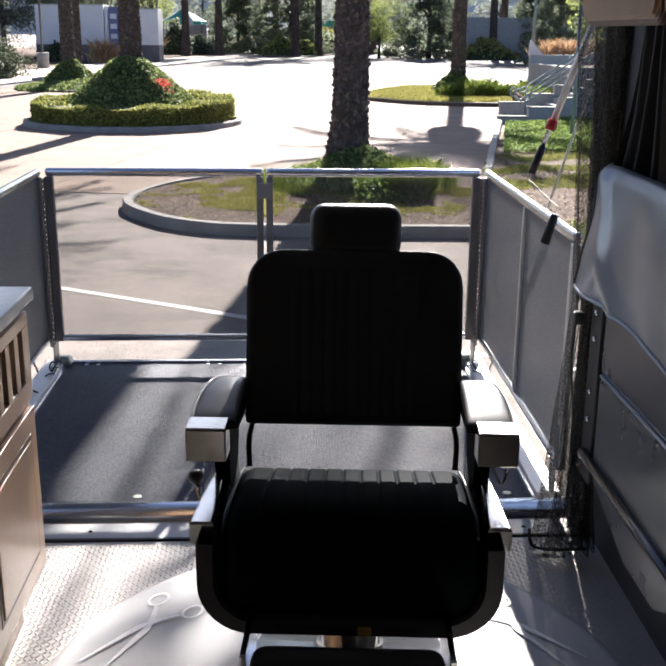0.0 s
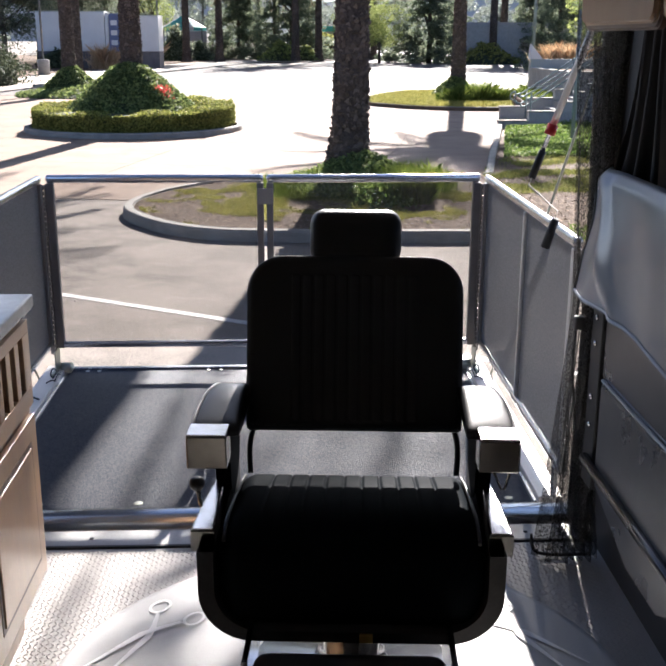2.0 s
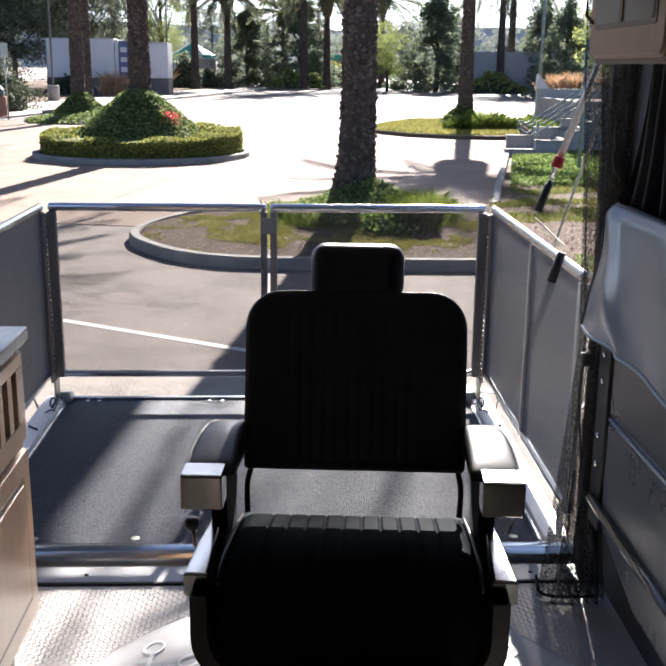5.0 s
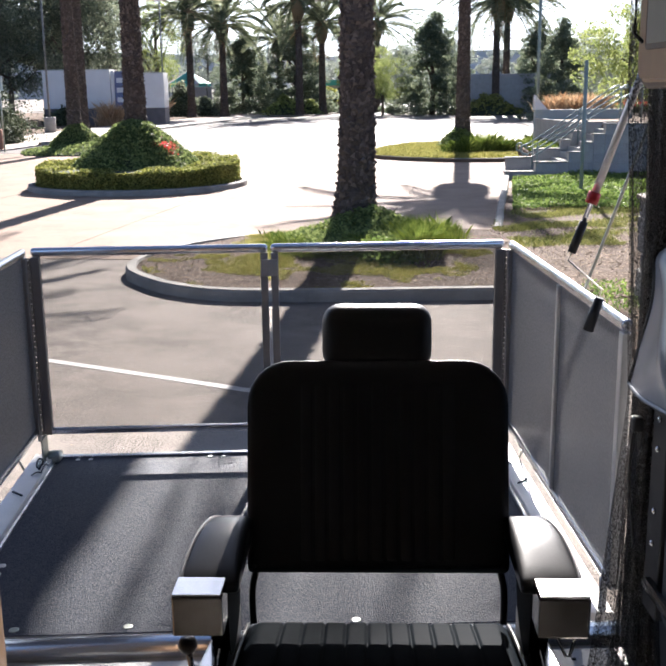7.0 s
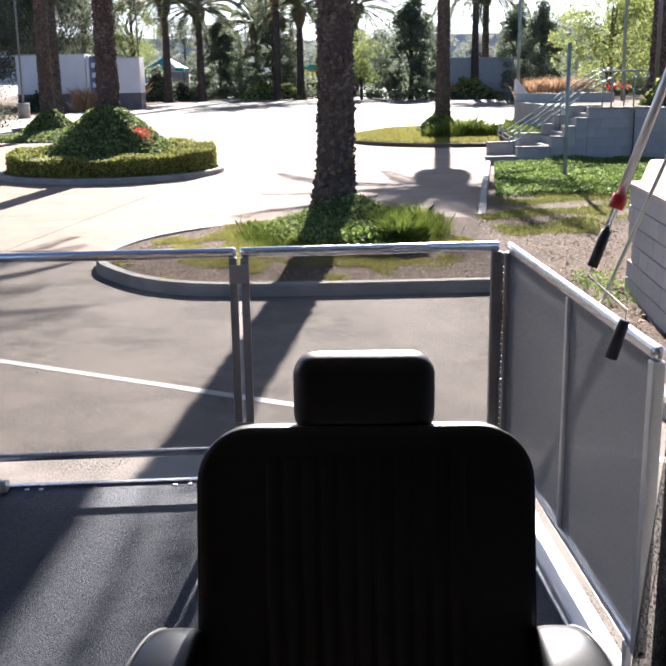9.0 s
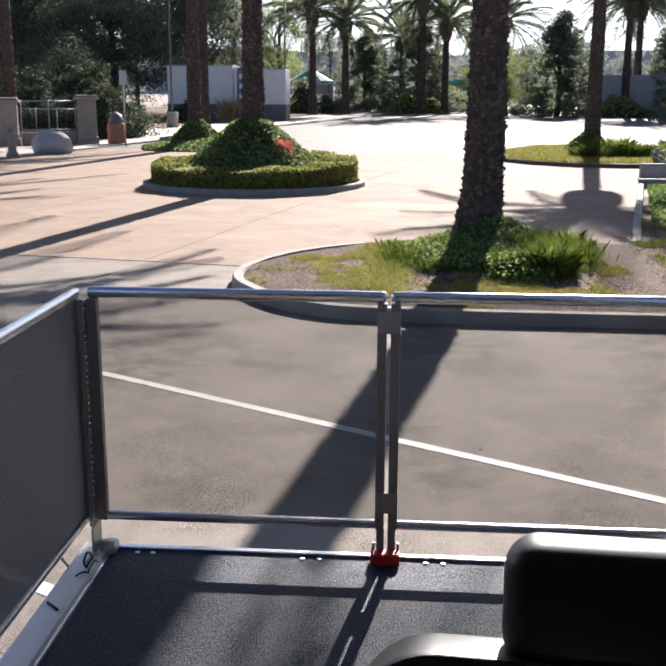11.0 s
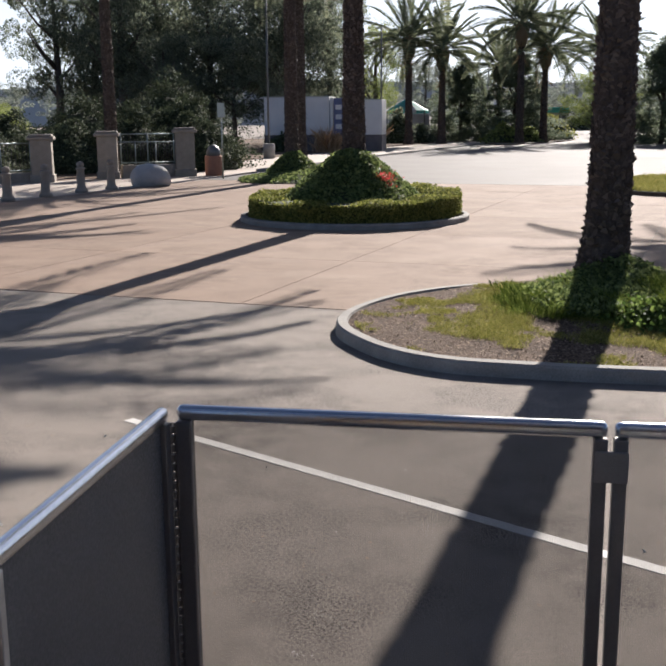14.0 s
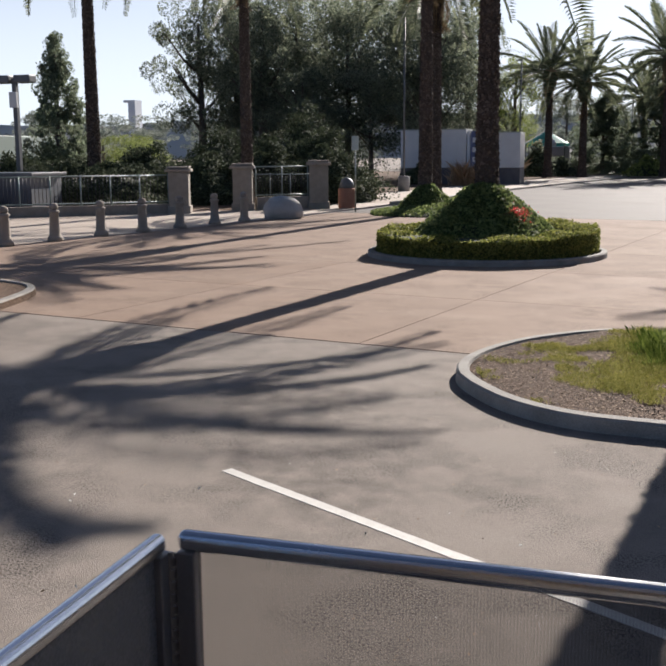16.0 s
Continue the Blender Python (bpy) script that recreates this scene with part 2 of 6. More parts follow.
M_PIPE = mat("grey_piping", (0.30, 0.31, 0.33), (0.40, 0.41, 0.43), 9, 0.4, 0, 0.1, 120, 0.001)
M_MAT = mat("rubber_mat", (0.46, 0.46, 0.46), (0.55, 0.55, 0.545), 4, 0.55, 0, 0.2, 200, 0.001)
M_WHITE = mat("white_print", (0.84, 0.84, 0.83), (0.90, 0.90, 0.89), 8, 0.6, 0, 0.1, 200, 0.001)
M_CAB = mat("cabinet_maple", (0.36, 0.215, 0.115), (0.47, 0.305, 0.175), 3, 0.32, 0, 0.12, 60, 0.001, 0.4, stretch=(6, 6, 0.6))
M_CABD = mat("cabinet_dark_brown", (0.10, 0.055, 0.03), (0.17, 0.10, 0.06), 5, 0.45, 0, 0.1, 60, 0.001, stretch=(6, 6, 0.6))
M_TOP = mat("laminate_top", (0.20, 0.22, 0.245), (0.27, 0.29, 0.32), 20, 0.18, 0, 0.05, 200, 0.001)
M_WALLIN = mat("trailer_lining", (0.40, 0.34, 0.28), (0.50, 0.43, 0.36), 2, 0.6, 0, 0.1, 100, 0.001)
# Grey of the ceiling, west and front walls, chosen for light they bounce.
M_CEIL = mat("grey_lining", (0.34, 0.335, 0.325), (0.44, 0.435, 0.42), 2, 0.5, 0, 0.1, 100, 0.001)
# Near black tone for the east wall and jamb, far darker than the west.
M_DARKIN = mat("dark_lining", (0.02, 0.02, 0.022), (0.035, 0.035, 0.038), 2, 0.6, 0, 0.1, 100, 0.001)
M_REDP = mat("red_plastic", (0.48, 0.012, 0.018), (0.62, 0.03, 0.03), 8, 0.35, 0, 0.1, 100, 0.001)
M_RUBBER = mat("black_rubber", (0.012, 0.012, 0.013), (0.022, 0.022, 0.024), 8, 0.5, 0, 0.3, 150, 0.001)
M_BLOCK = mat("grey_block", (0.27, 0.262, 0.248), (0.40, 0.388, 0.368), 3, 0.9, 0, 0.7, 60, 0.004, 0.5)
M_STONE = mat("cast_stone", (0.22, 0.19, 0.155), (0.33, 0.29, 0.24), 4, 0.85, 0, 0.5, 60, 0.004, 0.4)
M_ROCK = mat("boulder_rock", (0.33, 0.325, 0.31), (0.45, 0.44, 0.42), 3, 0.9, 0, 0.8, 30, 0.01, 0.4)
M_BRICK = mat("red_base", (0.30, 0.14, 0.09), (0.40, 0.20, 0.13), 4, 0.85, 0, 0.5, 60, 0.004)
M_RAIL = mat("painted_rail", (0.16, 0.21, 0.205), (0.23, 0.285, 0.275), 8, 0.45, 0.2, 0.2, 100, 0.001)
M_POLE = mat("pole_paint", (0.10, 0.105, 0.11), (0.16, 0.165, 0.17), 8, 0.5, 0.3, 0.2, 100, 0.001)
M_WHITEP = mat("white_panel", (0.62, 0.61, 0.60), (0.72, 0.71, 0.70), 0.8, 0.5, 0, 0.1, 60, 0.001)
M_BLUEP = mat("blue_panel", (0.10, 0.12, 0.22), (0.15, 0.17, 0.30), 2, 0.5, 0, 0.1, 60, 0.001)
M_TEAL = mat("teal_canvas", (0.05, 0.34, 0.29), (0.09, 0.44, 0.38), 1, 0.7, 0, 0.1, 60, 0.001)
M_LILAC = mat("lilac_stucco", (0.37, 0.345, 0.385), (0.45, 0.42, 0.46), 1, 0.85, 0, 0.4, 60, 0.004)
M_STUCCO = mat("pale_stucco", (0.36, 0.38, 0.35), (0.46, 0.48, 0.44), 1.5, 0.85, 0, 0.4, 60, 0.004)
# Pale hill colour with the haze of distance put into it.
M_HILL = mat("hazed_hill", (0.50, 0.48, 0.43), (0.58, 0.56, 0.50), 0.02, 0.95, 0, 0, 1, 0.1)
M_GREENR = mat("pale_green_roof", (0.36, 0.44, 0.40), (0.46, 0.53, 0.49), 0.3, 0.6, 0, 0.1, 20, 0.001)
# Opaque pale colour stands in for the reflection in the glass.
M_PANE = mat("cabinet_pane", (0.50, 0.50, 0.48), (0.58, 0.58, 0.56), 2, 0.12, 0, 0, 20, 0.001)
M_SCREEN = screen("rear_screen", (0.020, 0.0195, 0.019), 0.29, ribs=52.0, haze=0.125)
# Grazing-angle density is put into the cover, sparkle into the speckled thread colour.
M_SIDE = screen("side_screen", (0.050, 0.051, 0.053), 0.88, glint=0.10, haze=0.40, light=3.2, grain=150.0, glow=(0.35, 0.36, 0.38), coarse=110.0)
M_NET = screen("curtain_net", (0.020, 0.017, 0.015), 0.66, glint=0.24, coarse=150.0)


# ---- builders ----
def part(name, bm, material, parent, label=""):
    me = bpy.data.meshes.new(name)
    bm.to_mesh(me)
    bm.free()
    me.materials.append(material)
    ob = new(name, me)
    ob.parent = parent
    return tagged(ob, label)


def piece(name, me, parent, m):
    ob = new(name, me)
    ob.parent = parent
    ob.matrix_basis = m
    return ob


def thing(name, m, label, category, group="", kind=""):
    ob = new(name)
    ob.empty_display_size = 0.1
    ob.matrix_basis = m
    return tagged(ob, label, category, group, kind)


def single(name, bm, material, label, category="", group="", kind="", m=None):
    ob = part(name, bm, material, None)
    if m is not None:
        ob.matrix_basis = m
    return tagged(ob, label, category, group, kind)


def box(bm, x0, x1, y0, y1, z0, z1, bevel=0.0, m=None, seg=2):
    r = bmesh.ops.create_cube(bm, size=1.0)
    vs = r["verts"]
    bmesh.ops.transform(bm, matrix=Matrix.LocRotScale(((x0 + x1) / 2, (y0 + y1) / 2, (z0 + z1) / 2), None, (abs(x1 - x0), abs(y1 - y0), abs(z1 - z0))), verts=vs)
    if bevel:
        es = list({e for v in vs for e in v.link_edges})
        r2 = bmesh.ops.bevel(bm, geom=es, offset=bevel, segments=seg, profile=0.5, affect="EDGES")
        vs = list({v for f in r2["faces"] for v in f.verts})
    if m is not None:
        bmesh.ops.transform(bm, matrix=m, verts=vs)
    return vs


def newbox(*a, **k):
    bm = bmesh.new()
    box(bm, *a, **k)
    return bm


def tube(bm, pts, r, seg=10, cap=True, r1=None):
    """A round bar along a line of points."""
    pts = [Vector(p) for p in pts]
    rings = []
    up = Vector((0, 0, 1))
    for i, p in enumerate(pts):
        d = (pts[min(i + 1, len(pts) - 1)] - pts[max(i - 1, 0)]).normalized()
        a = d.cross(up)
        if a.length < 0.05:
            a = d.cross(Vector((0, 1, 0)))
        a.normalize()
        b = d.cross(a).normalized()
        rr = r if r1 is None else r + (r1 - r) * i / (len(pts) - 1)
        rings.append([bm.verts.new(p + (a * math.cos(2 * math.pi * k / seg) + b * math.sin(2 * math.pi * k / seg)) * rr) for k in range(seg)])
    for q, w in zip(rings, rings[1:]):
        for k in range(seg):
            f = bm.faces.new((q[k], q[(k + 1) % seg], w[(k + 1) % seg], w[k]))
            f.smooth = True
    if cap:
        bm.faces.new(rings[0][::-1])
        bm.faces.new(rings[-1])
    bmesh.ops.recalc_face_normals(bm, faces=bm.faces)
    return bm


def newtube(*a, **k):
    return tube(bmesh.new(), *a, **k)


def lathe(prof, seg=20):
    """A turned body from (radius, height) pairs."""
    bm = bmesh.new()
    rings = [[bm.verts.new((r * math.cos(2 * math.pi * k / seg), r * math.sin(2 * math.pi * k / seg), z)) for k in range(seg)] for r, z in prof]
    for q, w in zip(rings, rings[1:]):
        for k in range(seg):
            bm.faces.new((q[k], q[(k + 1) % seg], w[(k + 1) % seg], w[k])).smooth = True
    bm.faces.new(rings[0][::-1])
    bm.faces.new(rings[-1])
    return bm


def slab(outline, z0, z1, bevel=0.0):
    """A flat body with the given outline seen from above."""
    bm = bmesh.new()
    vs = [bm.verts.new((x, y, z0)) for x, y in outline]
    f = bm.faces.new(vs)
    if f.normal.z < 0:
        f.normal_flip()
    r = bmesh.ops.extrude_face_region(bm, geom=[f])
    up = [v for v in r["geom"] if isinstance(v, bmesh.types.BMVert)]
    bmesh.ops.translate(bm, vec=(0, 0, z1 - z0), verts=up)
    bmesh.ops.recalc_face_normals(bm, faces=bm.faces)
    if bevel:
        es = [e for e in bm.edges if all(abs(v.co.z - z1) < 1e-6 for v in e.verts)]
        bmesh.ops.bevel(bm, geom=es, offset=bevel, segments=2, profile=0.5, affect="EDGES")
    return bm


def sweep(line, prof, closed=False):
    """A profile (offset to the left, height) swept along a line on the ground."""
    bm = bmesh.new()
    pts = [Vector((x, y, 0)) for x, y in line]
    n = len(pts)
    rings = []
    for i, p in enumerate(pts):
        a, b = (pts[(i - 1) % n], pts[(i + 1) % n]) if closed else (pts[max(i - 1, 0)], pts[min(i + 1, n - 1)])
        d = (b - a).normalized()
        left = Vector((-d.y, d.x, 0))
        rings.append([bm.verts.new(p + left * o + Vector((0, 0, h))) for o, h in prof])
    loop = list(zip(rings, rings[1:])) + ([(rings[-1], rings[0])] if closed else [])
    k = len(prof)
    for q, w in loop:
        for j in range(k - 1):
            bm.faces.new((q[j], w[j], w[j + 1], q[j + 1]))
    if not closed:
        bm.faces.new(rings[0])
        bm.faces.new(rings[-1][::-1])
    bmesh.ops.recalc_face_normals(bm, faces=bm.faces)
    return bm


def smooth_line(pts, n=6, closed=False):
    """A rounded line through the points."""
    out = []
    k = len(pts)
    for i in range(k if closed else k - 1):
        p0, p1, p2, p3 = [pts[j % k] if closed else pts[min(max(j, 0), k - 1)] for j in (i - 1, i, i + 1, i + 2)]
        for s in range(n):
            t = s / n
            out.append(tuple(0.5 * (2 * b + (c - a) * t + (2 * a - 5 * b + 4 * c - d) * t * t + (3 * b - a - 3 * c + d) * t ** 3) for a, b, c, d in zip(p0, p1, p2, p3)))
    if not closed:
        out.append(tuple(pts[-1]))
    return out


def mesh_of(name, verts, faces, material, smooth=False):
    me = bpy.data.meshes.new(name)
    me.from_pydata(np.asarray(verts).tolist(), [], faces.tolist() if isinstance(faces, np.ndarray) else faces)
    me.materials.append(material)
    if smooth:
        me.shade_smooth()
    return me


def leaf_mesh(name, centres, size, material, rng, normals=None, aspect=0.55, spread=0.8):
    """Many small pointed leaves, each a four-cornered blade."""
    n = len(centres)
    a = rng.normal(size=(n, 3))
    if normals is not None:
        a = a * spread + normals
    a /= np.linalg.norm(a, axis=1, keepdims=True) + 1e-9
    u = np.cross(a, rng.normal(size=(n, 3)))
    u /= np.linalg.norm(u, axis=1, keepdims=True) + 1e-9
    v = np.cross(a, u)
    s = (size * rng.uniform(0.6, 1.4, n))[:, None]
    p = np.stack([centres - u * s, centres + v * s * aspect, centres + u * s, centres - v * s * aspect], 1).reshape(-1, 3)
    f = np.arange(4 * n).reshape(-1, 4)
    return mesh_of(name, p, f, material)


def blade_mesh(name, roots, height, width, material, rng, lean=0.5, away=None):
    """Many grass blades, bent outwards; height may differ from blade to blade."""
    n = len(roots)
    h = height * rng.uniform(0.5, 1.25, n)
    ang = rng.uniform(0, 2 * math.pi, n)
    if away is not None:
        ang = np.arctan2(away[:, 1], away[:, 0]) + rng.normal(0, 0.5, n)
    d = np.stack([np.cos(ang), np.sin(ang), np.zeros(n)], 1)
    turn = ang + rng.normal(0, 0.6, n)
    s = np.stack([-np.sin(turn), np.cos(turn), np.zeros(n)], 1) * width
    k = (rng.uniform(0.1, 1.0, n) * lean * h)[:, None]
    z = np.array([0, 0, 1.0])
    mid = roots + z * (0.6 * h)[:, None] + d * k * 0.35
    tip = roots + z * (h * rng.uniform(0.75, 1.0, n))[:, None] + d * k
    p = np.stack([roots - s, roots + s, mid + s * 0.7, tip, mid - s * 0.7], 1).reshape(-1, 3)
    i = np.arange(n)[:, None] * 5
    return mesh_of(name, p, (i + np.array([[0, 1, 2, 3, 4]])), material)

# ---- ground ----
D = 0.82          # trailer floor and deck above the asphalt
RZ = 1.843          # top of the rails
rng = np.random.default_rng(7)

single("ground", slab([(-400, -60), (400, -60), (400, 900), (-400, 900)], -0.3, 0.0), M_ASPHALT, "worn grey-brown asphalt car park surface", "ground", kind="structure")

plaza = thing("plaza", pose(0, 0, 0), "pinkish concrete paving cast in large slabs beside the asphalt", "paving", kind="structure")
def plaza_y(x, y):
    return y - 0.19 * (x + 4)
for i in range(-10, 3):
    for j in range(6):
        x0, x1 = -4.0 + 5.0 * i, -4.0 + 5.0 * (i + 1)
        y0, y1 = 11.4 + 4.6 * j, 11.4 + 4.6 * (j + 1)
        k0, k1 = 0.87 * j, 0.87 * (j + 1)
        g = 0.008
        o = [(x0 + g + k0, plaza_y(x0, y0) + g), (x1 - g + k0, plaza_y(x1, y0) + g), (x1 - g + k1, plaza_y(x1, y1) - g), (x0 + g + k1, plaza_y(x0, y1) - g)]
        if x0 > 5 and j > 3:
            continue
        part("slab", slab(o, 0.0, 0.008), M_PLAZA, plaza)
single("road", slab([(-14, 42.0), (-2, 39.2), (4, 38.0), (9, 37.5), (20, 60), (60, 200), (30, 300), (-30, 300), (-12, 100), (-13, 60)], 0.0, 0.012), M_ROAD, "pale sunlit concrete road leading away between planted islands", "road", kind="structure")
single("pavement", slab([(-46, 20), (-18.6, 22.6), (-17.2, 27.0), (-15.2, 35.5), (-13.9, 41.0), (-13.2, 49.6), (-11.7, 56.2), (-9.7, 70.8), (-7.4, 83.5), (-3.3, 107), (-2.6, 128), (-5.3, 128), (-9.1, 108.5), (-13.8, 91), (-15.8, 77.4), (-17.5, 66), (-17.4, 56), (-15.4, 45.2), (-18.6, 43), (-20.8, 40.2), (-33, 30.3), (-46, 22)], 0.0, 0.02), M_WALK, "pale concrete pavement along the plaza edge", "pavement", kind="structure")
single("mulch_strip", slab([(-15.7, 46), (-17.5, 56), (-17.6, 66), (-15.9, 77.4), (-13.9, 91), (-9.2, 108.5), (-5.4, 128), (-8, 150), (-40, 150), (-60, 90), (-34, 50), (-20, 42.5)], 0.0, 0.035), M_SOIL, "dark mulched ground behind the pavement", "soil", kind="structure")

def paint_line(p, q, w):
    p, q = Vector((*p, 0)), Vector((*q, 0))
    d = (q - p).normalized()
    s = Vector((-d.y, d.x, 0)) * w / 2
    r = np.random.default_rng(3)
    n = 60
    a, b = [], []
    for i in range(n + 1):
        c = p.lerp(q, i / n)
        j, k = r.normal(0, 0.003), r.normal(0, 0.003)
        a.append(tuple((c + s * (1 + j * 8))[:2]))
        b.append(tuple((c - s * (1 + k * 8))[:2]))
    return slab(a + b[::-1], 0.0, 0.004)
single("parking_line", paint_line((-3.5, 5.68), (3.2, 1.76), 0.1), M_LINE, "worn white painted parking bay line on asphalt", "road marking", kind="structure")
single("parking_line", paint_line((-5.6, 3.4), (-0.4, 0.35), 0.1), M_LINE, "worn white painted parking bay line on asphalt", "road marking", kind="structure")

KERB = [(0.0, -0.05), (0.012, 0.12), (0.035, 0.148), (0.15, 0.152), (0.17, 0.1), (0.17, -0.05)]
def kerb(line, label, closed=False):
    return single("kerb", sweep(line, KERB, closed), M_KERB, label, "kerb", kind="structure")

# near planting bed: round nose, straight front, running to the wall
front = [(3.0, 7.5), (2.6, 7.5), (0.9, 7.53), (-0.1, 7.6), (-0.87, 7.74), (-1.5, 8.15), (-1.96, 8.75), (-2.28, 9.42), (-2.35, 10.2), (-2.12, 11.1), (-1.65, 11.95), (-0.8, 12.72), (0.4, 13.2), (1.6, 13.38), (2.5, 13.4)]
front = smooth_line(front, 5)
kerb(front[::-1], "weathered concrete kerb with a rounded nose round a planting bed")
kerb([(3.0, 7.67), (3.0, 4.0), (3.0, 0.0), (3.0, -6.0)], "sunlit concrete kerb along the side of a parking bay")
side = smooth_line([(3.62, 13.3), (3.80, 14.0), (4.4, 16.8), (5.08, 19.85), (6.1, 24.5), (7.15, 29.2)], 4)
kerb(side[::-1], "pale concrete kerb running along a planting strip")

def bed_height(x, y):
    h = 0.11 + 0.16 * math.exp(-((x - 1.25) ** 2 + (y - 11.6) ** 2) / 3.0)
    h += 0.02 * noise.noise(Vector((x * 1.3, y * 1.3, 2)))
    if x > 3.3:
        sx = max(3.3, 3.45 + 0.231 * (y - 13.1))
        h += min(1.0, max(0.0, (x - sx - 0.25) / 1.5)) * (0.06 + 0.05 * noise.noise(Vector((x * 0.6, y * 0.6, 0))))
        h -= 0.13 * min(1.0, max(0.0, (y - 17.0) / 6.0))
    return h

def inside(poly, x, y):
    c = False
    for (x0, y0), (x1, y1) in zip(poly, poly[1:] + poly[:1]):
        if (y0 > y) != (y1 > y) and x < (x1 - x0) * (y - y0) / (y1 - y0) + x0:
            c = not c
    return c
bed_outline = [(x, max(y, 7.6)) for x, y in front] + [(x, y) for x, y in side] + [(9.6, 25.5), (10.2, 24.2), (13.6, 20.4), (13.6, 7.0), (4.05, 6.8), (3.6, 2.0), (3.6, -6.0), (3.05, -6.0)]

def soil(name, outline, step, label, inset=0.06):
    xs = [p[0] for p in outline]
    ys = [p[1] for p in outline]
    bm = bmesh.new()
    grid = {}
    nx, ny = int((max(xs) - min(xs)) / step) + 2, int((max(ys) - min(ys)) / step) + 2
    for i in range(nx):
        for j in range(ny):
            x, y = min(xs) + i * step, min(ys) + j * step
            if inside(outline, x, y):
                grid[i, j] = bm.verts.new((x, y, bed_height(x, y)))
    for (i, j) in list(grid):
        q = [grid.get(k) for k in ((i, j), (i + 1, j), (i + 1, j + 1), (i, j + 1))]
        if all(q):
            bm.faces.new(q).smooth = True
    edge = [e for e in bm.edges if e.is_boundary]
    r = bmesh.ops.extrude_edge_only(bm, edges=edge)
    vs = [v for v in r["geom"] if isinstance(v, bmesh.types.BMVert)]
    for v in vs:
        v.co.z = -0.05
    return single(name, bm, M_SOIL, label, "soil", kind="structure")
soil("planting_bed", bed_outline, 0.15, "mulched brown soil of a planting bed")

def scatter(outline, n, seed, keep=None):
    r = np.random.default_rng(seed)
    xs = [p[0] for p in outline]
    ys = [p[1] for p in outline]
    out = []
    while len(out) < n:
        x, y = r.uniform(min(xs), max(xs)), r.uniform(min(ys), max(ys))
        if inside(outline, x, y) and (keep is None or r.random() < keep(x, y)):
            out.append((x, y, bed_height(x, y)))
    return np.array(out)

def stuff(name, me, label, category):
    return tagged(new(name, me), label, category, kind="stuff")

BED = front + [(3.4, 8)]
edge_line = np.array(front)
def off_kerb(p, gap):
    d = np.min(np.hypot(p[:, None, 0] - edge_line[None, :, 0], p[:, None, 1] - edge_line[None, :, 1]), axis=1)
    return p[d > gap]
chips = off_kerb(scatter(BED, 15000, 1), 0.19)
stuff("wood_chips", leaf_mesh("wood_chips", chips + [0, 0, 0.009], 0.018, M_CHIP, np.random.default_rng(2), np.tile([0, 0, 1.0], (len(chips), 1)), 0.5, 0.2), "loose brown wood chip mulch on the planting bed", "mulch")
gravel = scatter([(3.2, 4.5), (3.75, 4.5), (4.05, 6.8), (5.2, 9.6), (6.9, 13.6), (3.5, 13.3), (3.2, 7.7)], 9000, 41)
stuff("wood_chips", leaf_mesh("gravel_chips", gravel + [0, 0, 0.006], 0.018, M_CHIP, np.random.default_rng(42), np.tile([0, 0, 1.0], (len(gravel), 1)), 0.6, 0.2), "coarse brown bark and gravel on bare soil", "mulch")
def tuft(x, y):
    d = math.hypot((x - 1.15) / 1.42, (y - 11.2) / 1.3) + 0.22 * noise.noise(Vector((x * 2, y * 2, 0))) + 0.15 * max(0.0, -x)
    return 1.0 if d < 0.92 else max(0.0, 4.0 * (1.12 - d)) if d < 1.12 else 0.0
def lawn(x, y):
    k = noise.noise(Vector((x * 1.1, y * 1.1, 5))) + 0.5 * noise.noise(Vector((x * 3.1, y * 3.1, 8)))
    return max(0.0, min(0.9, 1.0 + 1.7 * k - 1.1 * math.hypot((x - 0.7) / 2.5, (y - 9.9) / 1.7)))
def clumps(centres, per, seed, spread):
    """Blade roots gathered in tufts, and the way each blade leans."""
    r = np.random.default_rng(seed)
    c = np.repeat(centres, per, axis=0)
    o = np.column_stack([r.normal(0, spread, (len(c), 2)), np.zeros(len(c))])
    return c + o, o + np.column_stack([r.normal(0, spread * 0.6, (len(c), 2)), np.zeros(len(c))])
g1 = scatter([(-0.6, 9.2), (3.2, 9.2), (3.2, 12.7), (-0.6, 12.7)], 900, 3, tuft)
roots, away = clumps(g1, 96, 43, 0.10)
tall = 0.13 + 0.04 * np.sin(roots[:, 0] * 7 + 3 * roots[:, 1]) + 0.13 * np.clip((roots[:, 0] - 1.3) / 0.6, 0, 1)
tall *= np.repeat(np.random.default_rng(44).uniform(0.45, 1.3, len(g1)), 96)
stuff("long_grass", blade_mesh("long_grass", roots, tall, 0.0017, M_GRASS, np.random.default_rng(4), 0.62, away), "bright green long grass round the foot of a palm", "grass")
g2 = off_kerb(scatter(BED, 48000, 5, lawn), 0.24)
stuff("short_grass", blade_mesh("short_grass", g2, 0.045, 0.0023, M_DRY, np.random.default_rng(6), 1.2), "thin yellow-green grass on the planting bed", "grass")
g3 = scatter([(3.6, 10.8), (5.2, 10.8), (8.2, 16.0), (4.3, 15.8), (3.6, 13.2)], 18000, 8, lambda x, y: max(0.03, min(0.95, 0.45 + 2.2 * noise.noise(Vector((x * 1.1, y * 1.1, 1))))))
stuff("dry_grass", blade_mesh("dry_grass", g3, 0.06, 0.0035, M_TURF, np.random.default_rng(9), 1.2), "patchy dry grass beside the path", "grass")
g4 = scatter([(4.55, 15.9), (9.6, 15.0), (12.6, 20.9), (10.1, 24.1), (6.3, 24.2)], 52000, 10)
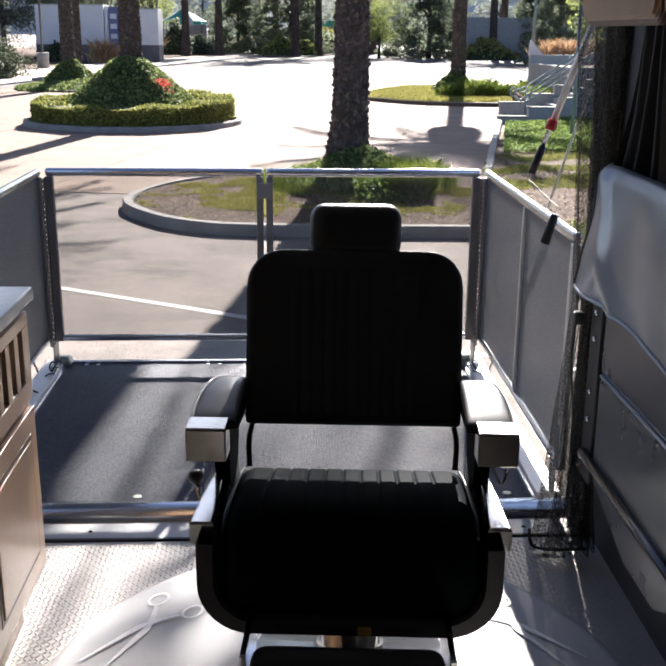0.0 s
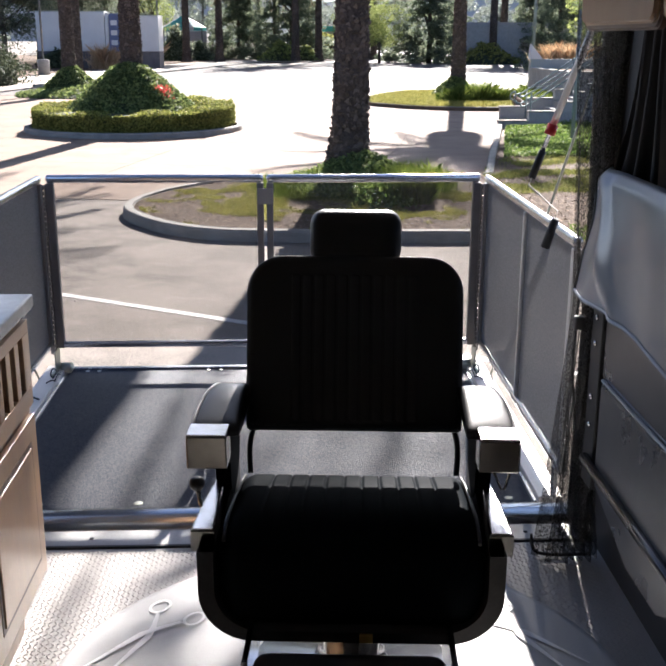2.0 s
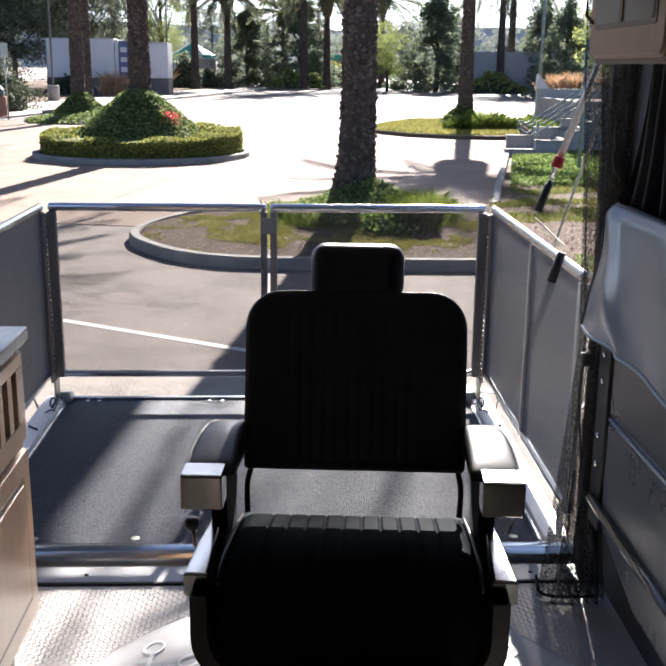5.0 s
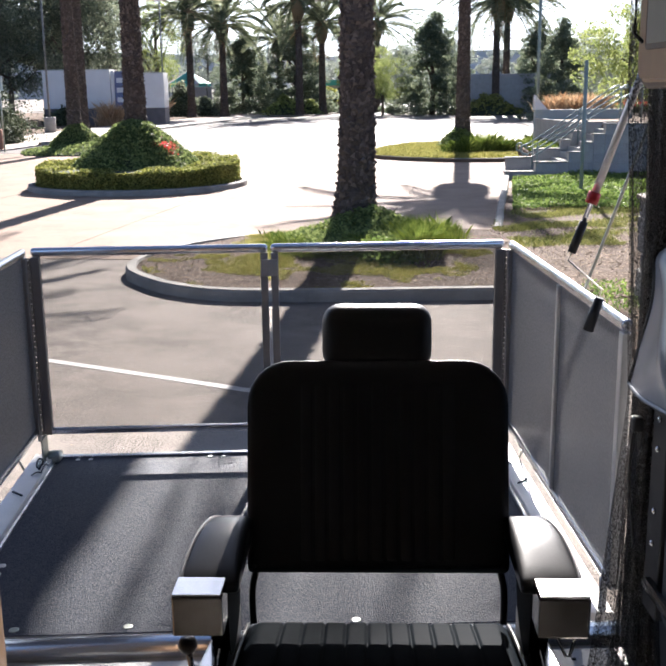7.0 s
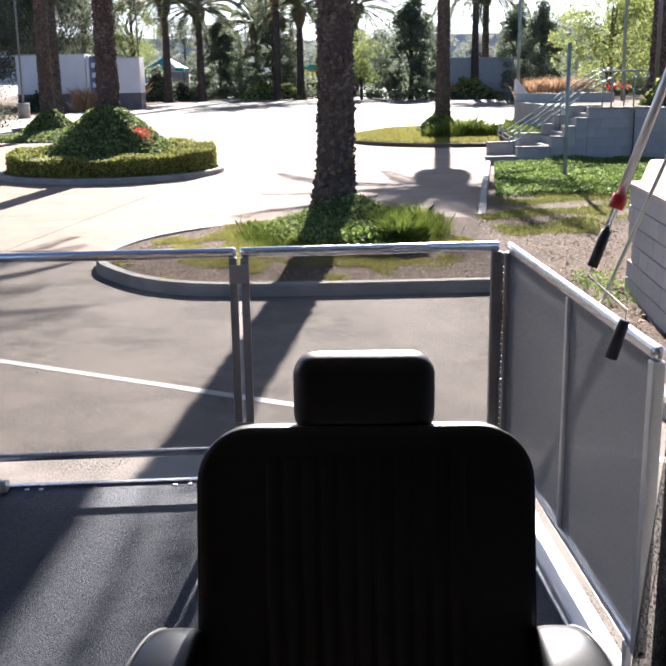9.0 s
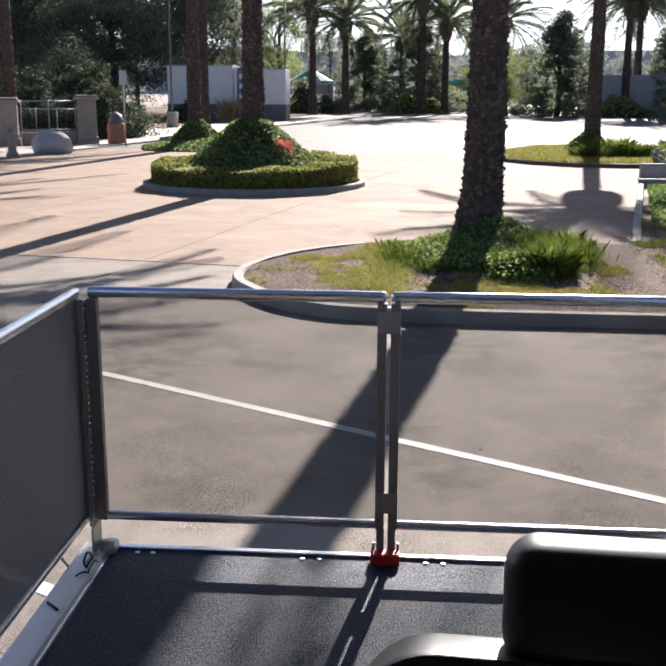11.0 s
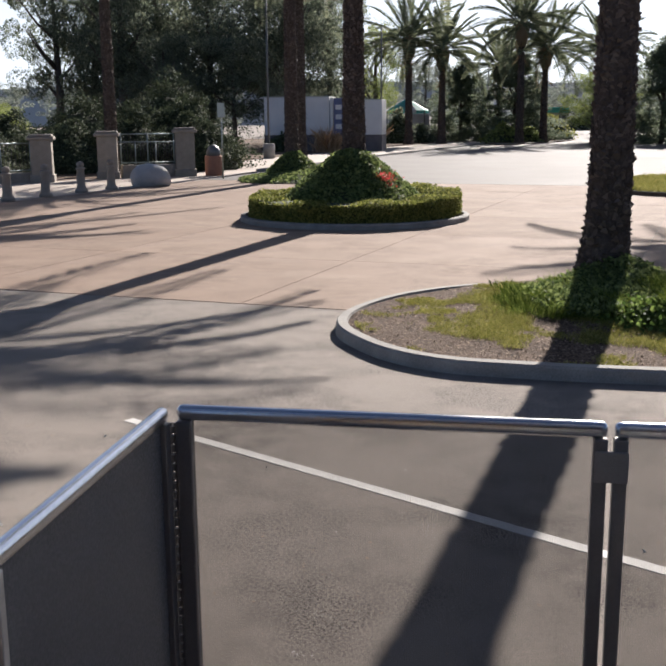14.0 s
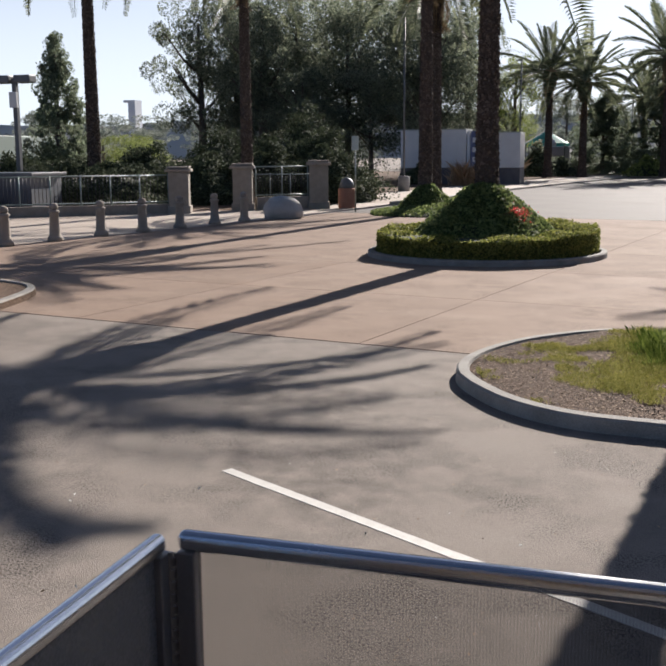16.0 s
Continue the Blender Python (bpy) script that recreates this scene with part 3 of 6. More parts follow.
def cover_height(p):
    return np.array([0.07 + 0.10 * (0.5 + noise.noise(Vector((x * 0.9, y * 0.9, 4)))) + 0.05 * min(1.0, max(0.0, (y - 16) / 3)) for x, y, z in p])
g4 = g4 + np.column_stack([np.zeros((len(g4), 2)), cover_height(g4) * np.random.default_rng(1).uniform(0.35, 1.1, len(g4))])
stuff("ground_cover", leaf_mesh("ground_cover", g4, 0.032, M_COVER, np.random.default_rng(11), np.tile([0, -0.2, 0.8], (len(g4), 1)), 0.6, 0.8), "dense green creeping plants below a block wall", "plant")
g5 = scatter([(3.55, 6.0), (3.9, 6.0), (4.2, 7.6), (3.65, 7.7)], 420, 12)
stuff("ground_cover", leaf_mesh("weeds", g5 + np.column_stack([np.zeros((420, 2)), np.random.default_rng(1).uniform(0.02, 0.11, 420)]), 0.022, M_COVER, np.random.default_rng(13)), "low pale green weeds at the foot of a wall", "plant")

iv = scatter([(-0.1, 9.6), (2.3, 9.6), (2.3, 12.7), (-0.1, 12.7)], 8000, 14, lambda x, y: 1.0 if math.hypot((x - 1.25) / 0.62, (y - 11.4) / 1.25) < 1 else 0.35 if math.hypot((x - 1.1) / 1.15, (y - 11.1) / 1.3) < 1 else 0.0)
lift = np.array([max(0.13, 0.42 - 0.30 * math.hypot(x - 1.35, (y - 12.2))) for x, y, z in iv]) * np.random.default_rng(15).uniform(0.5, 1.1, len(iv))
stuff("ivy", leaf_mesh("ivy", iv + np.column_stack([np.zeros((len(iv), 2)), lift]), 0.036, M_IVY, np.random.default_rng(16)), "dark green ivy climbing the foot of a palm", "plant")
deb = np.column_stack([np.random.default_rng(17).normal(-1.5, 3.2, 420), np.random.default_rng(18).uniform(0.4, 9, 420), np.full(420, 0.006)])
deb = np.array([p for p in deb if not inside(front + [(5, 8)], p[0], p[1])])
stuff("debris", leaf_mesh("debris", deb, 0.011, M_CHIP, np.random.default_rng(19), np.tile([0, 0, 1.0], (len(deb), 1)), 0.6, 0.25), "scattered dry leaf bits on the asphalt", "debris")

pale = np.column_stack([np.random.default_rng(61).uniform(-5, 3, 46), np.random.default_rng(62).uniform(0.6, 7.2, 46), np.full(46, 0.007)])
stuff("litter", leaf_mesh("litter", pale, 0.013, M_LINE, np.random.default_rng(63), np.tile([0, 0, 1.0], (46, 1)), 0.5, 0.4), "tiny pale scraps on the asphalt", "debris")

q = np.random.default_rng(64)
fleck = np.concatenate([np.column_stack([q.normal(x, sx, n), q.normal(y, sy, n), np.full(n, 0.007)]) for x, y, sx, sy, n in ((-0.70, 3.59, 0.035, 0.05, 26), (-1.23, 1.98, 0.05, 0.022, 30), (-1.20, 2.40, 0.03, 0.02, 10))])
stuff("paint_flecks", leaf_mesh("paint_flecks", fleck, 0.006, M_LINE, q, np.tile([0, 0, 1.0], (len(fleck), 1)), 0.4, 0.4), "small white paint spatters on the asphalt", "paint")

# ---- palms ----
def frond_mesh(name, length, droop, material, seed, leaflets=64):
    r = np.random.default_rng(seed)
    v, f = [], []
    def quad(a, b, c, d):
        k = len(v)
        v.extend([tuple(a), tuple(b), tuple(c), tuple(d)])
        f.append((k, k + 1, k + 2, k + 3))
    def at(t):
        return np.array([length * t * (1 - 0.12 * droop * t * t), 0, -droop * length * 0.42 * t * t])
    n = 10
    for i in range(n):
        a, b = at(i / n), at((i + 1) / n)
        w = 0.035 * (1 - i / n) + 0.006
        quad(a + [0, -w, 0], a + [0, w, 0], b + [0, w * 0.85, 0], b + [0, -w * 0.85, 0])
        quad(a + [0, 0, -w], a + [0, 0, w * 0.4], b + [0, 0, w * 0.4], b + [0, 0, -w])
    for i in range(leaflets):
        t = 0.14 + 0.86 * i / leaflets
        p = at(t)
        ln = length * 0.17 * (math.sin(math.pi * min(1, 0.22 + 0.72 * t)) ** 0.7) * r.uniform(0.85, 1.1)
        for s in (-1, 1):
            d = np.array([0.62 + 0.25 * t, s * 0.75, 0.28 - 0.55 * r.random() * 0.6])
            d /= np.linalg.norm(d)
            e = p + d * ln
            e[2] -= ln * 0.18
            w = 0.018
            m = p + d * ln * 0.5
            quad(p, m + [w, 0, w], e, m - [w, 0, w])
    return mesh_of(name, v, f, material)
FRONDS = [frond_mesh("frond", 3.0, dr, M_FROND, 20 + i) for i, dr in enumerate((0.5, 1.0, 1.5))]
DEAD = frond_mesh("dead_frond", 2.3, 1.6, M_DEADF, 30, 30)

def palm_trunk(height, r0, r1, seed, rows, foot=0.0):
    """Ringed, rough trunk with a flared foot and leaf-base scars."""
    bm = bmesh.new()
    r = random.Random(seed)
    seg, prev = 14, None
    for i in range(rows + 1):
        t = i / rows
        rad = r0 + (r1 - r0) * t + 0.55 * r0 * math.exp(-t * height / 0.45)
        rad *= 1 + (0.03 if i % 2 else -0.02) + r.uniform(-0.035, 0.035)
        ox = -foot * math.exp(-t * height / 0.55)
        ring = []
        for k in range(seg):
            a = 2 * math.pi * (k + 0.5 * (i % 2)) / seg
            q = rad * (1 + r.uniform(-0.085, 0.085))
            ring.append(bm.verts.new((ox + q * math.cos(a), q * math.sin(a), t * height)))
        if prev:
            for k in range(seg):
                if i % 2:
                    bm.faces.new((prev[k], prev[(k + 1) % seg], ring[k]))
                    bm.faces.new((prev[(k + 1) % seg], ring[(k + 1) % seg], ring[k]))
                else:
                    bm.faces.new((prev[k], ring[(k + 1) % seg], ring[k]))
                    bm.faces.new((prev[k], prev[(k + 1) % seg], ring[(k + 1) % seg]))
        prev = ring
    bm.faces.new(prev)
    for fc in bm.faces:
        fc.material_index = 1
    n = int(height * 210)
    for i in range(n):
        z = height * (i + 0.5) / n
        a = i * 2.39996
        rad = r0 + (r1 - r0) * z / height + 0.55 * r0 * math.exp(-z / 0.45)
        w, h, o = 0.062 * rad / 0.3 * r.uniform(0.5, 1.35), 0.046 * r.uniform(0.5, 1.5), 0.032 * r.uniform(0.25, 2.0)
        m = Matrix.Translation((-foot * math.exp(-z / 0.55), 0, 0)) @ Matrix.Rotation(a + r.uniform(-0.2, 0.2), 4, "Z") @ Matrix.Translation((rad - 0.004, 0, z)) @ Matrix.Rotation(r.uniform(-0.5, 0.5), 4, "X")
        q = [bm.verts.new(m @ Vector(c)) for c in ((0, -w, -h), (0, w, -h), (o * r.uniform(0.6, 1), w * r.uniform(0.3, 0.8), h * r.uniform(-0.1, 0.6)), (o, -w * r.uniform(0.3, 0.8), h * r.uniform(-0.1, 0.6)), (0, 0, h))]
        bm.faces.new((q[0], q[1], q[2], q[3]))
        bm.faces.new((q[3], q[2], q[4]))
        bm.faces.new((q[0], q[3], q[4]))
        bm.faces.new((q[1], q[4], q[2]))
    return bm

def palm(x, y, z, height, r0, label, scale=1.5, seed=0, count=32, dead=8, rows=None, drop=107.0, boot=1.0, taper=0.66, foot=0.0, tall=1.0, skirt=None):
    r = random.Random(seed)
    t = thing("palm_tree", pose(x, y, z), label, "palm tree", "palms round the car park")
    trunk = part("trunk", palm_trunk(height, r0, r0 * taper, seed, rows or int(height * 9), foot=foot), M_BARK, t, "grey-brown scaly palm trunk")
    trunk.data.materials.append(M_BARKD)
    bm = lathe(skirt or [(r0 * 0.75, height - 1.1 * boot * tall), (r0 * 1.5 * boot, height - 0.7 * boot * tall), (r0 * 1.9 * boot, height - 0.2), (r0 * 1.7 * boot, height + 0.2), (r0 * 0.9, height + 0.6), (r0 * 0.3, height + 0.8)], 14)
    part("boot", bm, M_DEADF, t, "fibrous brown crown base")
    for i in range(count):
        el = 80 - drop * ((i + 0.5) / count) ** 0.9 + r.uniform(-6, 6)
        a = i * 137.508 + r.uniform(-9, 9)
        k = scale * r.uniform(0.85, 1.12)
        me = FRONDS[0 if el > 40 else 1 if el > 0 else 2]
        m = Matrix.Translation((0, 0, height + 0.25)) @ Matrix.Rotation(radians(a), 4, "Z") @ Matrix.Rotation(-radians(el), 4, "Y") @ Matrix.Rotation(radians(r.uniform(-25, 25)), 4, "X") @ Matrix.Scale(k, 4)
        piece("frond", me, t, m)
    for i in range(dead):
        m = Matrix.Translation((0, 0, height)) @ Matrix.Rotation(i * 2.3 + r.random(), 4, "Z") @ Matrix.Rotation(radians(r.uniform(45, 70)), 4, "Y") @ Matrix.Scale(scale * 0.75, 4)
        piece("dead_frond", DEAD, t, m)
    return t

palm(1.17, 12.5, 0.1, 10.3, 0.30, "tall date palm with rough trunk in a planting bed", seed=1, taper=0.6, foot=0.13, skirt=[(0.18, 7.0), (0.3, 7.3), (0.37, 7.9), (0.52, 8.15), (0.58, 8.7), (0.56, 9.6), (0.4, 10.4), (0.1, 10.9)])
palm(-4.33, 24.5, 0.5, 7.6, 0.31, "tall date palm rising from a hedged round island", 1.62, seed=2, dead=0, drop=84.0)
palm(-9.9, 42.7, 0.3, 11.6, 0.31, "date palm on a small ivy mound", 1.7, seed=3, drop=96.0, tall=2.6)
palm(-12.0, 55.0, 0.0, 11.8, 0.32, "date palm with dark trunk before white panels", seed=4, count=36, dead=20)
palm(7.35, 39.5, 0.2, 9.7, 0.30, "date palm on a grassy island", 1.6, seed=5, count=24, dead=0, drop=64.0, skirt=[(0.18, 8.0), (0.62, 8.25), (0.76, 8.7), (0.74, 9.5), (0.62, 9.9), (0.66, 10.4), (0.3, 10.9)])
palm(-28.1, 45.5, 0.0, 13.5, 0.36, "date palm beside a railing and ramp", seed=6, count=36)
palm(-19.95, 46.5, 0.0, 12.3, 0.31, "date palm behind stone gate pillars", seed=7, count=40)
for i, (x, y, h) in enumerate(((-11.0, 108, 10.6), (-7.6, 110, 9.6), (0.7, 108, 11.8), (3.3, 112, 9.6), (21.5, 105, 11.5), (23.0, 107, 11.3), (10.5, 125, 10.5), (-1.6, 125, 8.5))):
    palm(x, y, 0.0, h, 0.42, "distant date palm along the road", 2.15, 40 + i, 30, 5, 40, 96.0, tall=1.7)
palm(15.0, 35.0, 1.4, 9.0, 0.42, "date palm above the retaining wall", 1.4, 60, 36)

# ---- round island ----
CX, CY, CR = -4.29, 24.3, 3.05
ring = [(CX + CR * math.cos(a), CY + CR * math.sin(a)) for a in np.linspace(0, 2 * math.pi, 64, endpoint=False)]
kerb(ring, "round concrete kerb of a planted island", True)
def hedge_points(n, r):
    a = r.uniform(0, 2 * math.pi, n)
    s = r.uniform(0, 1, n)
    out = np.zeros((n, 3))
    nor = np.zeros((n, 3))
    for i in range(n):
        jag = 0.05 * math.sin(9 * a[i]) + r.normal(0, 0.03)
        if s[i] < 0.6:
            rad, z = 2.78 + jag * 0.6, 0.14 + 0.5 * r.random()
            nor[i] = (math.cos(a[i]), math.sin(a[i]), 0.2)
        else:
            rad, z = 1.95 + 0.85 * r.random(), 0.64 + jag
            nor[i] = (0, 0, 1)
        z += 0.09 * math.sin(a[i] + 0.4)
        out[i] = (CX + rad * math.cos(a[i]), CY + rad * math.sin(a[i]), z)
    return out, nor
island = thing("hedge", pose(0, 0, 0), "clipped green box hedge ring on a round island", "hedge")
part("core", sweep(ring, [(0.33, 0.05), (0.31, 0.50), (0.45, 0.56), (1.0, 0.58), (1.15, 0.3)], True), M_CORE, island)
hp, hn = hedge_points(52000, np.random.default_rng(31))
ob = new("foliage", leaf_mesh("hedge_leaves", hp, 0.031, M_HEDGE, np.random.default_rng(32), hn, 0.6, 0.9))
ob.parent = island
tagged(ob, kind="stuff")
def mound(name, x, y, r, h, n, label, seed, size=0.07, mater=None, wild=0.0):
    t = thing(name, pose(x, y, 0), label, "shrub")
    k = 1.0 - 0.5 * wild
    bm = lathe([(r, 0.0), (r * 0.96, h * 0.15), (r * 0.72, h * 0.42), (r * 0.42, h * 0.72), (r * 0.2, h * 0.93), (0.05, h * 0.97)], 20)
    bmesh.ops.scale(bm, vec=(k, k, k), verts=bm.verts)
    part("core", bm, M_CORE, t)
    q = np.random.default_rng(seed)
    s = q.uniform(0, 1, n) ** 0.6
    a = q.uniform(0, 2 * math.pi, n)
    z = np.interp(s, [0, 0.2, 0.42, 0.72, 0.96, 1.0], [1, 0.93, 0.72, 0.42, 0.15, 0]) * h
    rad = s * r * (1 + 0.06 * np.sin(5 * a)) + q.normal(0, 0.03, n) + 0.03
    p = np.stack([rad * np.cos(a), rad * np.sin(a), z + q.uniform(0, 0.07, n)], 1)
    if wild:
        f = np.array([1 + wild * (noise.noise(Vector((u * 1.1, v * 1.1, w * 1.6 + seed))) * 1.3 + 0.7 * noise.noise(Vector((u * 3, v * 3, w * 4 + seed)))) - 0.3 * wild for u, v, w in p])
        p = p * f[:, None] + q.normal(0, 0.12, (n, 3)) * [1, 1, 0.6]
        p[:, 2] = np.maximum(p[:, 2], 0.02)
    nn = np.stack([np.cos(a) * 0.6, np.sin(a) * 0.6, np.ones(n)], 1)
    o = new("foliage", leaf_mesh("ivy", p, size, mater or M_IVY, q, nn, 0.7, 0.8))
    o.parent = t
    tagged(o, kind="stuff")
    return t
mound("ivy_mound", -4.36, 24.3, 2.05, 1.8, 30000, "ivy-covered mound at the foot of a palm", 33, 0.047)
mound("ivy_mound", -9.82, 42.6, 1.35, 1.25, 7000, "ivy-covered mound at the foot of a palm", 34, 0.05)
mound("ground_shrub", -9.1, 42.0, 3.1, 0.42, 6000, "low spreading green shrubs on a small island", 35)
q = np.random.default_rng(36)
stuff("red_flowers", leaf_mesh("red_flowers", np.array([-3.38, 23.5, 1.12]) + q.normal(0, 1, (260, 3)) * [0.17, 0.14, 0.09], 0.026, M_RED, q), "small cluster of red flowers on the ivy mound", "flowers")
bed2 = smooth_line([(3.1, 35.8), (3.9, 33.6), (5.6, 32.2), (7.7, 31.75), (9.6, 32.5), (11.5, 36.0), (11, 42), (7, 44), (4.2, 40)], 5, True)
kerb(bed2, "rounded concrete kerb round a grassy island", True)
single("island_soil", slab(bed2, -0.05, 0.12), M_SOIL, "soil of a grassy island", "soil", kind="structure")
g = np.array([(x, y, 0.12) for x, y in ((q.uniform(3.2, 11), q.uniform(32, 43)) for _ in range(60000)) if inside(bed2, x, y)])
stuff("island_grass", blade_mesh("island_grass", g, 0.15, 0.008, M_DRY, q, 1.1), "bright backlit grass on a kerbed island", "grass")
def grass_clump(x, y, r, h, seed):
    q = np.random.default_rng(seed)
    n = 6500
    o = np.column_stack([q.normal(0, r * 0.33, (n, 2)), np.zeros(n)])
    h = h * np.clip(1.15 - 0.55 * np.hypot(o[:, 0], o[:, 1]) / r, 0.4, 1.1)
    stuff("grass_clump", blade_mesh("grass_clump", o + [x, y, 0.12], h, 0.0045, M_GRASS, q, 0.8, o), "bright fountain of long grass on a kerbed island", "grass")
for i, (x, y, r, h) in enumerate(((6.6, 35.0, 0.9, 0.5), (7.6, 35.6, 1.1, 0.7), (8.2, 35.2, 0.7, 0.5), (10.0, 36.2, 0.8, 0.65))):
    grass_clump(x, y, r, h, 46 + i)
mound("ground_shrub", 1.48, 10.02, 0.58, 0.36, 5200, "green leafy plants at a palm foot", 71, 0.032, M_COVER, 0.3)
grass_clump(1.90, 9.95, 0.34, 0.42, 52)
mound("shrub", 7.2, 39.3, 0.95, 0.9, 2600, "dark green ivy round a palm foot", 39, 0.09)

# ---- deck and rails ----
deck = thing("patio_deck", pose(0, 0, 0), "fold-down ramp deck with dark grit surface", "deck")
part("platform", newbox(-1.05, 1.05, -1.66, 0.0, D - 0.09, D - 0.004), M_ALUW, deck, "aluminium ramp body")
part("grit_surface", newbox(-1.033, 1.033, -1.655, -0.012, D - 0.004, D), M_DECK, deck, "dark grit coating with the sky's blue put into its colour")
part("end_trim", newbox(-1.12, 1.12, -0.012, 0.018, D - 0.09, D + 0.012, 0.004), M_ALU, deck, "bright aluminium end trim")
for s in (-1, 1):
    part("side_trim", newbox(s * 1.035, s * 1.050, -1.66, -0.012, D - 0.02, D + 0.008, 0.003), M_ALU, deck, "bright aluminium side trim")
    part("side_trim", newbox(s * 1.052, s * 1.150, -1.66, 0.0, D - 0.09, D + 0.022, 0.005), M_TRIM, deck, "cream-grey aluminium side channel")
for x in (-0.94, -0.88, -0.31, -0.245, 0.15, 0.215, 0.8, 0.86):
    part("screw", lathe([(0.011, 0), (0.011, 0.003), (0.006, 0.004)], 10), M_ALUW, deck).matrix_basis = pose(x, -0.035, D)
for x in (-0.82, -0.45, 0.95, 0.3):
    part("screw", lathe([(0.017, 0), (0.017, 0.002), (0.012, 0.003)], 12), M_STEEL, deck).matrix_basis = pose(x, -1.62, D)
for y in (-1.15, -1.22):
    part("screw", lathe([(0.016, 0), (0.016, 0.003), (0.008, 0.004)], 10), M_ALUW, deck).matrix_basis = pose(-0.99, y, D)
for x in (-0.6, 0.0, 0.6):
    part("leg", newbox(x - 0.04, x + 0.04, -0.6, -0.5, 0.0, D - 0.09, 0.004), M_STEEL, deck)

def rail_panel(label, m, length, screen_mat, mid=False, lifted=0.125, turned=True):
    """A framed screen panel: local x along it, z from the deck up."""
    h = RZ - D
    t = thing("railing_panel", m, label, "railing", "railing round the deck")
    b = 0.018
    part("top_rail", newbox(0, length, -b, b, h - 0.042, h, 0.0172, seg=5), M_ALU, t, "polished aluminium top rail")
    part("bottom_rail", newbox(0.0, length, -b * 0.9, b * 0.9, lifted, lifted + 0.032, 0.01), M_ALU, t)
    for x0, x1 in ((0.0, 0.04), (length - 0.034, length)) if turned else ((0.0, 0.034), (length - 0.04, length)):
        part("post", newbox(x0, x1, -b * 0.95, b * 0.95, lifted, h - 0.042, 0.004), M_ALUW if mid and x0 == 0.0 else M_POST, t, "pale aluminium post" if mid and x0 == 0.0 else "dark bronze post")
    if mid:
        part("post", newbox(length * 0.47 - 0.012, length * 0.47 + 0.012, -b * 0.8, b * 0.8, lifted + 0.03, h - 0.042, 0.004), M_ALUW, t)
    part("screen", newbox(0.03, length - 0.03, -0.0015, 0.0015, lifted + 0.028, h - 0.04), screen_mat, t, "fine see-through woven screen")
    return t
L = 1.085
rail_panel("framed screen panel at the deck end", pose(-1.092, -0.01, D), L, M_SCREEN)
rail_panel("framed screen panel at the deck end", pose(0.007, -0.01, D), L, M_SCREEN, turned=False)
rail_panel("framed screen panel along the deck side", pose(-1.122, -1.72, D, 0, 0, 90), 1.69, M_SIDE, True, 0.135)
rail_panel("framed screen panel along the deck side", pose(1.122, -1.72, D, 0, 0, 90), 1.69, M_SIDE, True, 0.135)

def hinge(x, s):
    """Piano hinge with bright gaps between its knuckles."""
    t = thing("piano_hinge", pose(x, -0.012, D), "dark piano hinge with pale gaps joining two rail panels", "hinge", "rail hinges")
    for u0, u1 in ((-0.022, -0.0022), (0.0022, 0.012)) if s > 0 else ((-0.022, -0.0012), (0.0012, 0.012)):
        part("leaf", newbox(u0, u1, -0.004, 0.004, 0.09, RZ - D - 0.05), M_POST, t)
    me = None
    n = 34
    for i in range(n):
        z = 0.10 + (RZ - D - 0.15) * i / n
        if me is None:
            k = part("knuckle", lathe([(0.0065, 0), (0.007, 0.002), (0.007, 0.016), (0.0065, 0.018)], 8), M_POST, t)
            me = k.data
            k.matrix_basis = pose(0, -0.004, z)
        else:
            piece("knuckle", me, t, pose(0, -0.004, z))
hinge(-1.104, 1)
hinge(1.104, -1)

def corner_bracket(x, s):
    t = thing("corner_bracket", pose(x, -0.03, D), "galvanised corner bracket with a latch pin on the deck edge", "bracket", "deck corner brackets")
    part("plate", newbox(0.0, 0.06 * s, -0.045, 0.03, 0.0, 0.045, 0.012), M_STEEL, t, "greenish galvanised catch")
    part("barrel", newtube([(0.005 * s, -0.02, 0.028), (0.055 * s, -0.02, 0.028)], 0.026, 12), M_STEEL, t)
    part("upright", newbox(-0.014 * s, -0.006 * s, -0.085, 0.02, 0.005, 0.13, 0.004), M_STEEL, t)
    part("pin", newtube([(-0.01 * s, -0.07, 0.022), (-0.01 * s, -0.16, 0.03)], 0.008, 8), M_STEEL, t)
    part("ring", newtube([(-0.005 * s + 0.02 * math.cos(a), -0.10 + 0.028 * math.sin(a), 0.026) for a in np.linspace(0, 2 * math.pi, 13)], 0.003, 6), M_CHROME, t, "bright wire ring")
    part("clip", newtube(smooth_line([(0.0, -0.20, 0.03), (0.012 * s, -0.165, 0.055), (-0.012 * s, -0.14, 0.06), (-0.016 * s, -0.175, 0.04), (0.0, -0.20, 0.03)], 3), 0.0045, 6), M_DARKM, t, "dark wire clip")
    part("clip", newtube(smooth_line([(0.015 * s, -0.23, 0.025), (0.02 * s, -0.17, 0.04), (0.03 * s, -0.15, 0.03)], 3), 0.003, 6), M_DARKM, t, "dark wire clip")
    part("lead", newtube(smooth_line([(-0.02 * s, -0.26, 0.025), (0.0, -0.235, 0.03), (0.02 * s, -0.23, 0.024)], 3), 0.003, 6), M_RUBBER, t)
    part("strap", newtube([(0.0, -0.5, 0.025), (-0.03 * s, -0.47, 0.024), (-0.05 * s, -0.46, 0.03)], 0.005, 6), M_RUBBER, t)
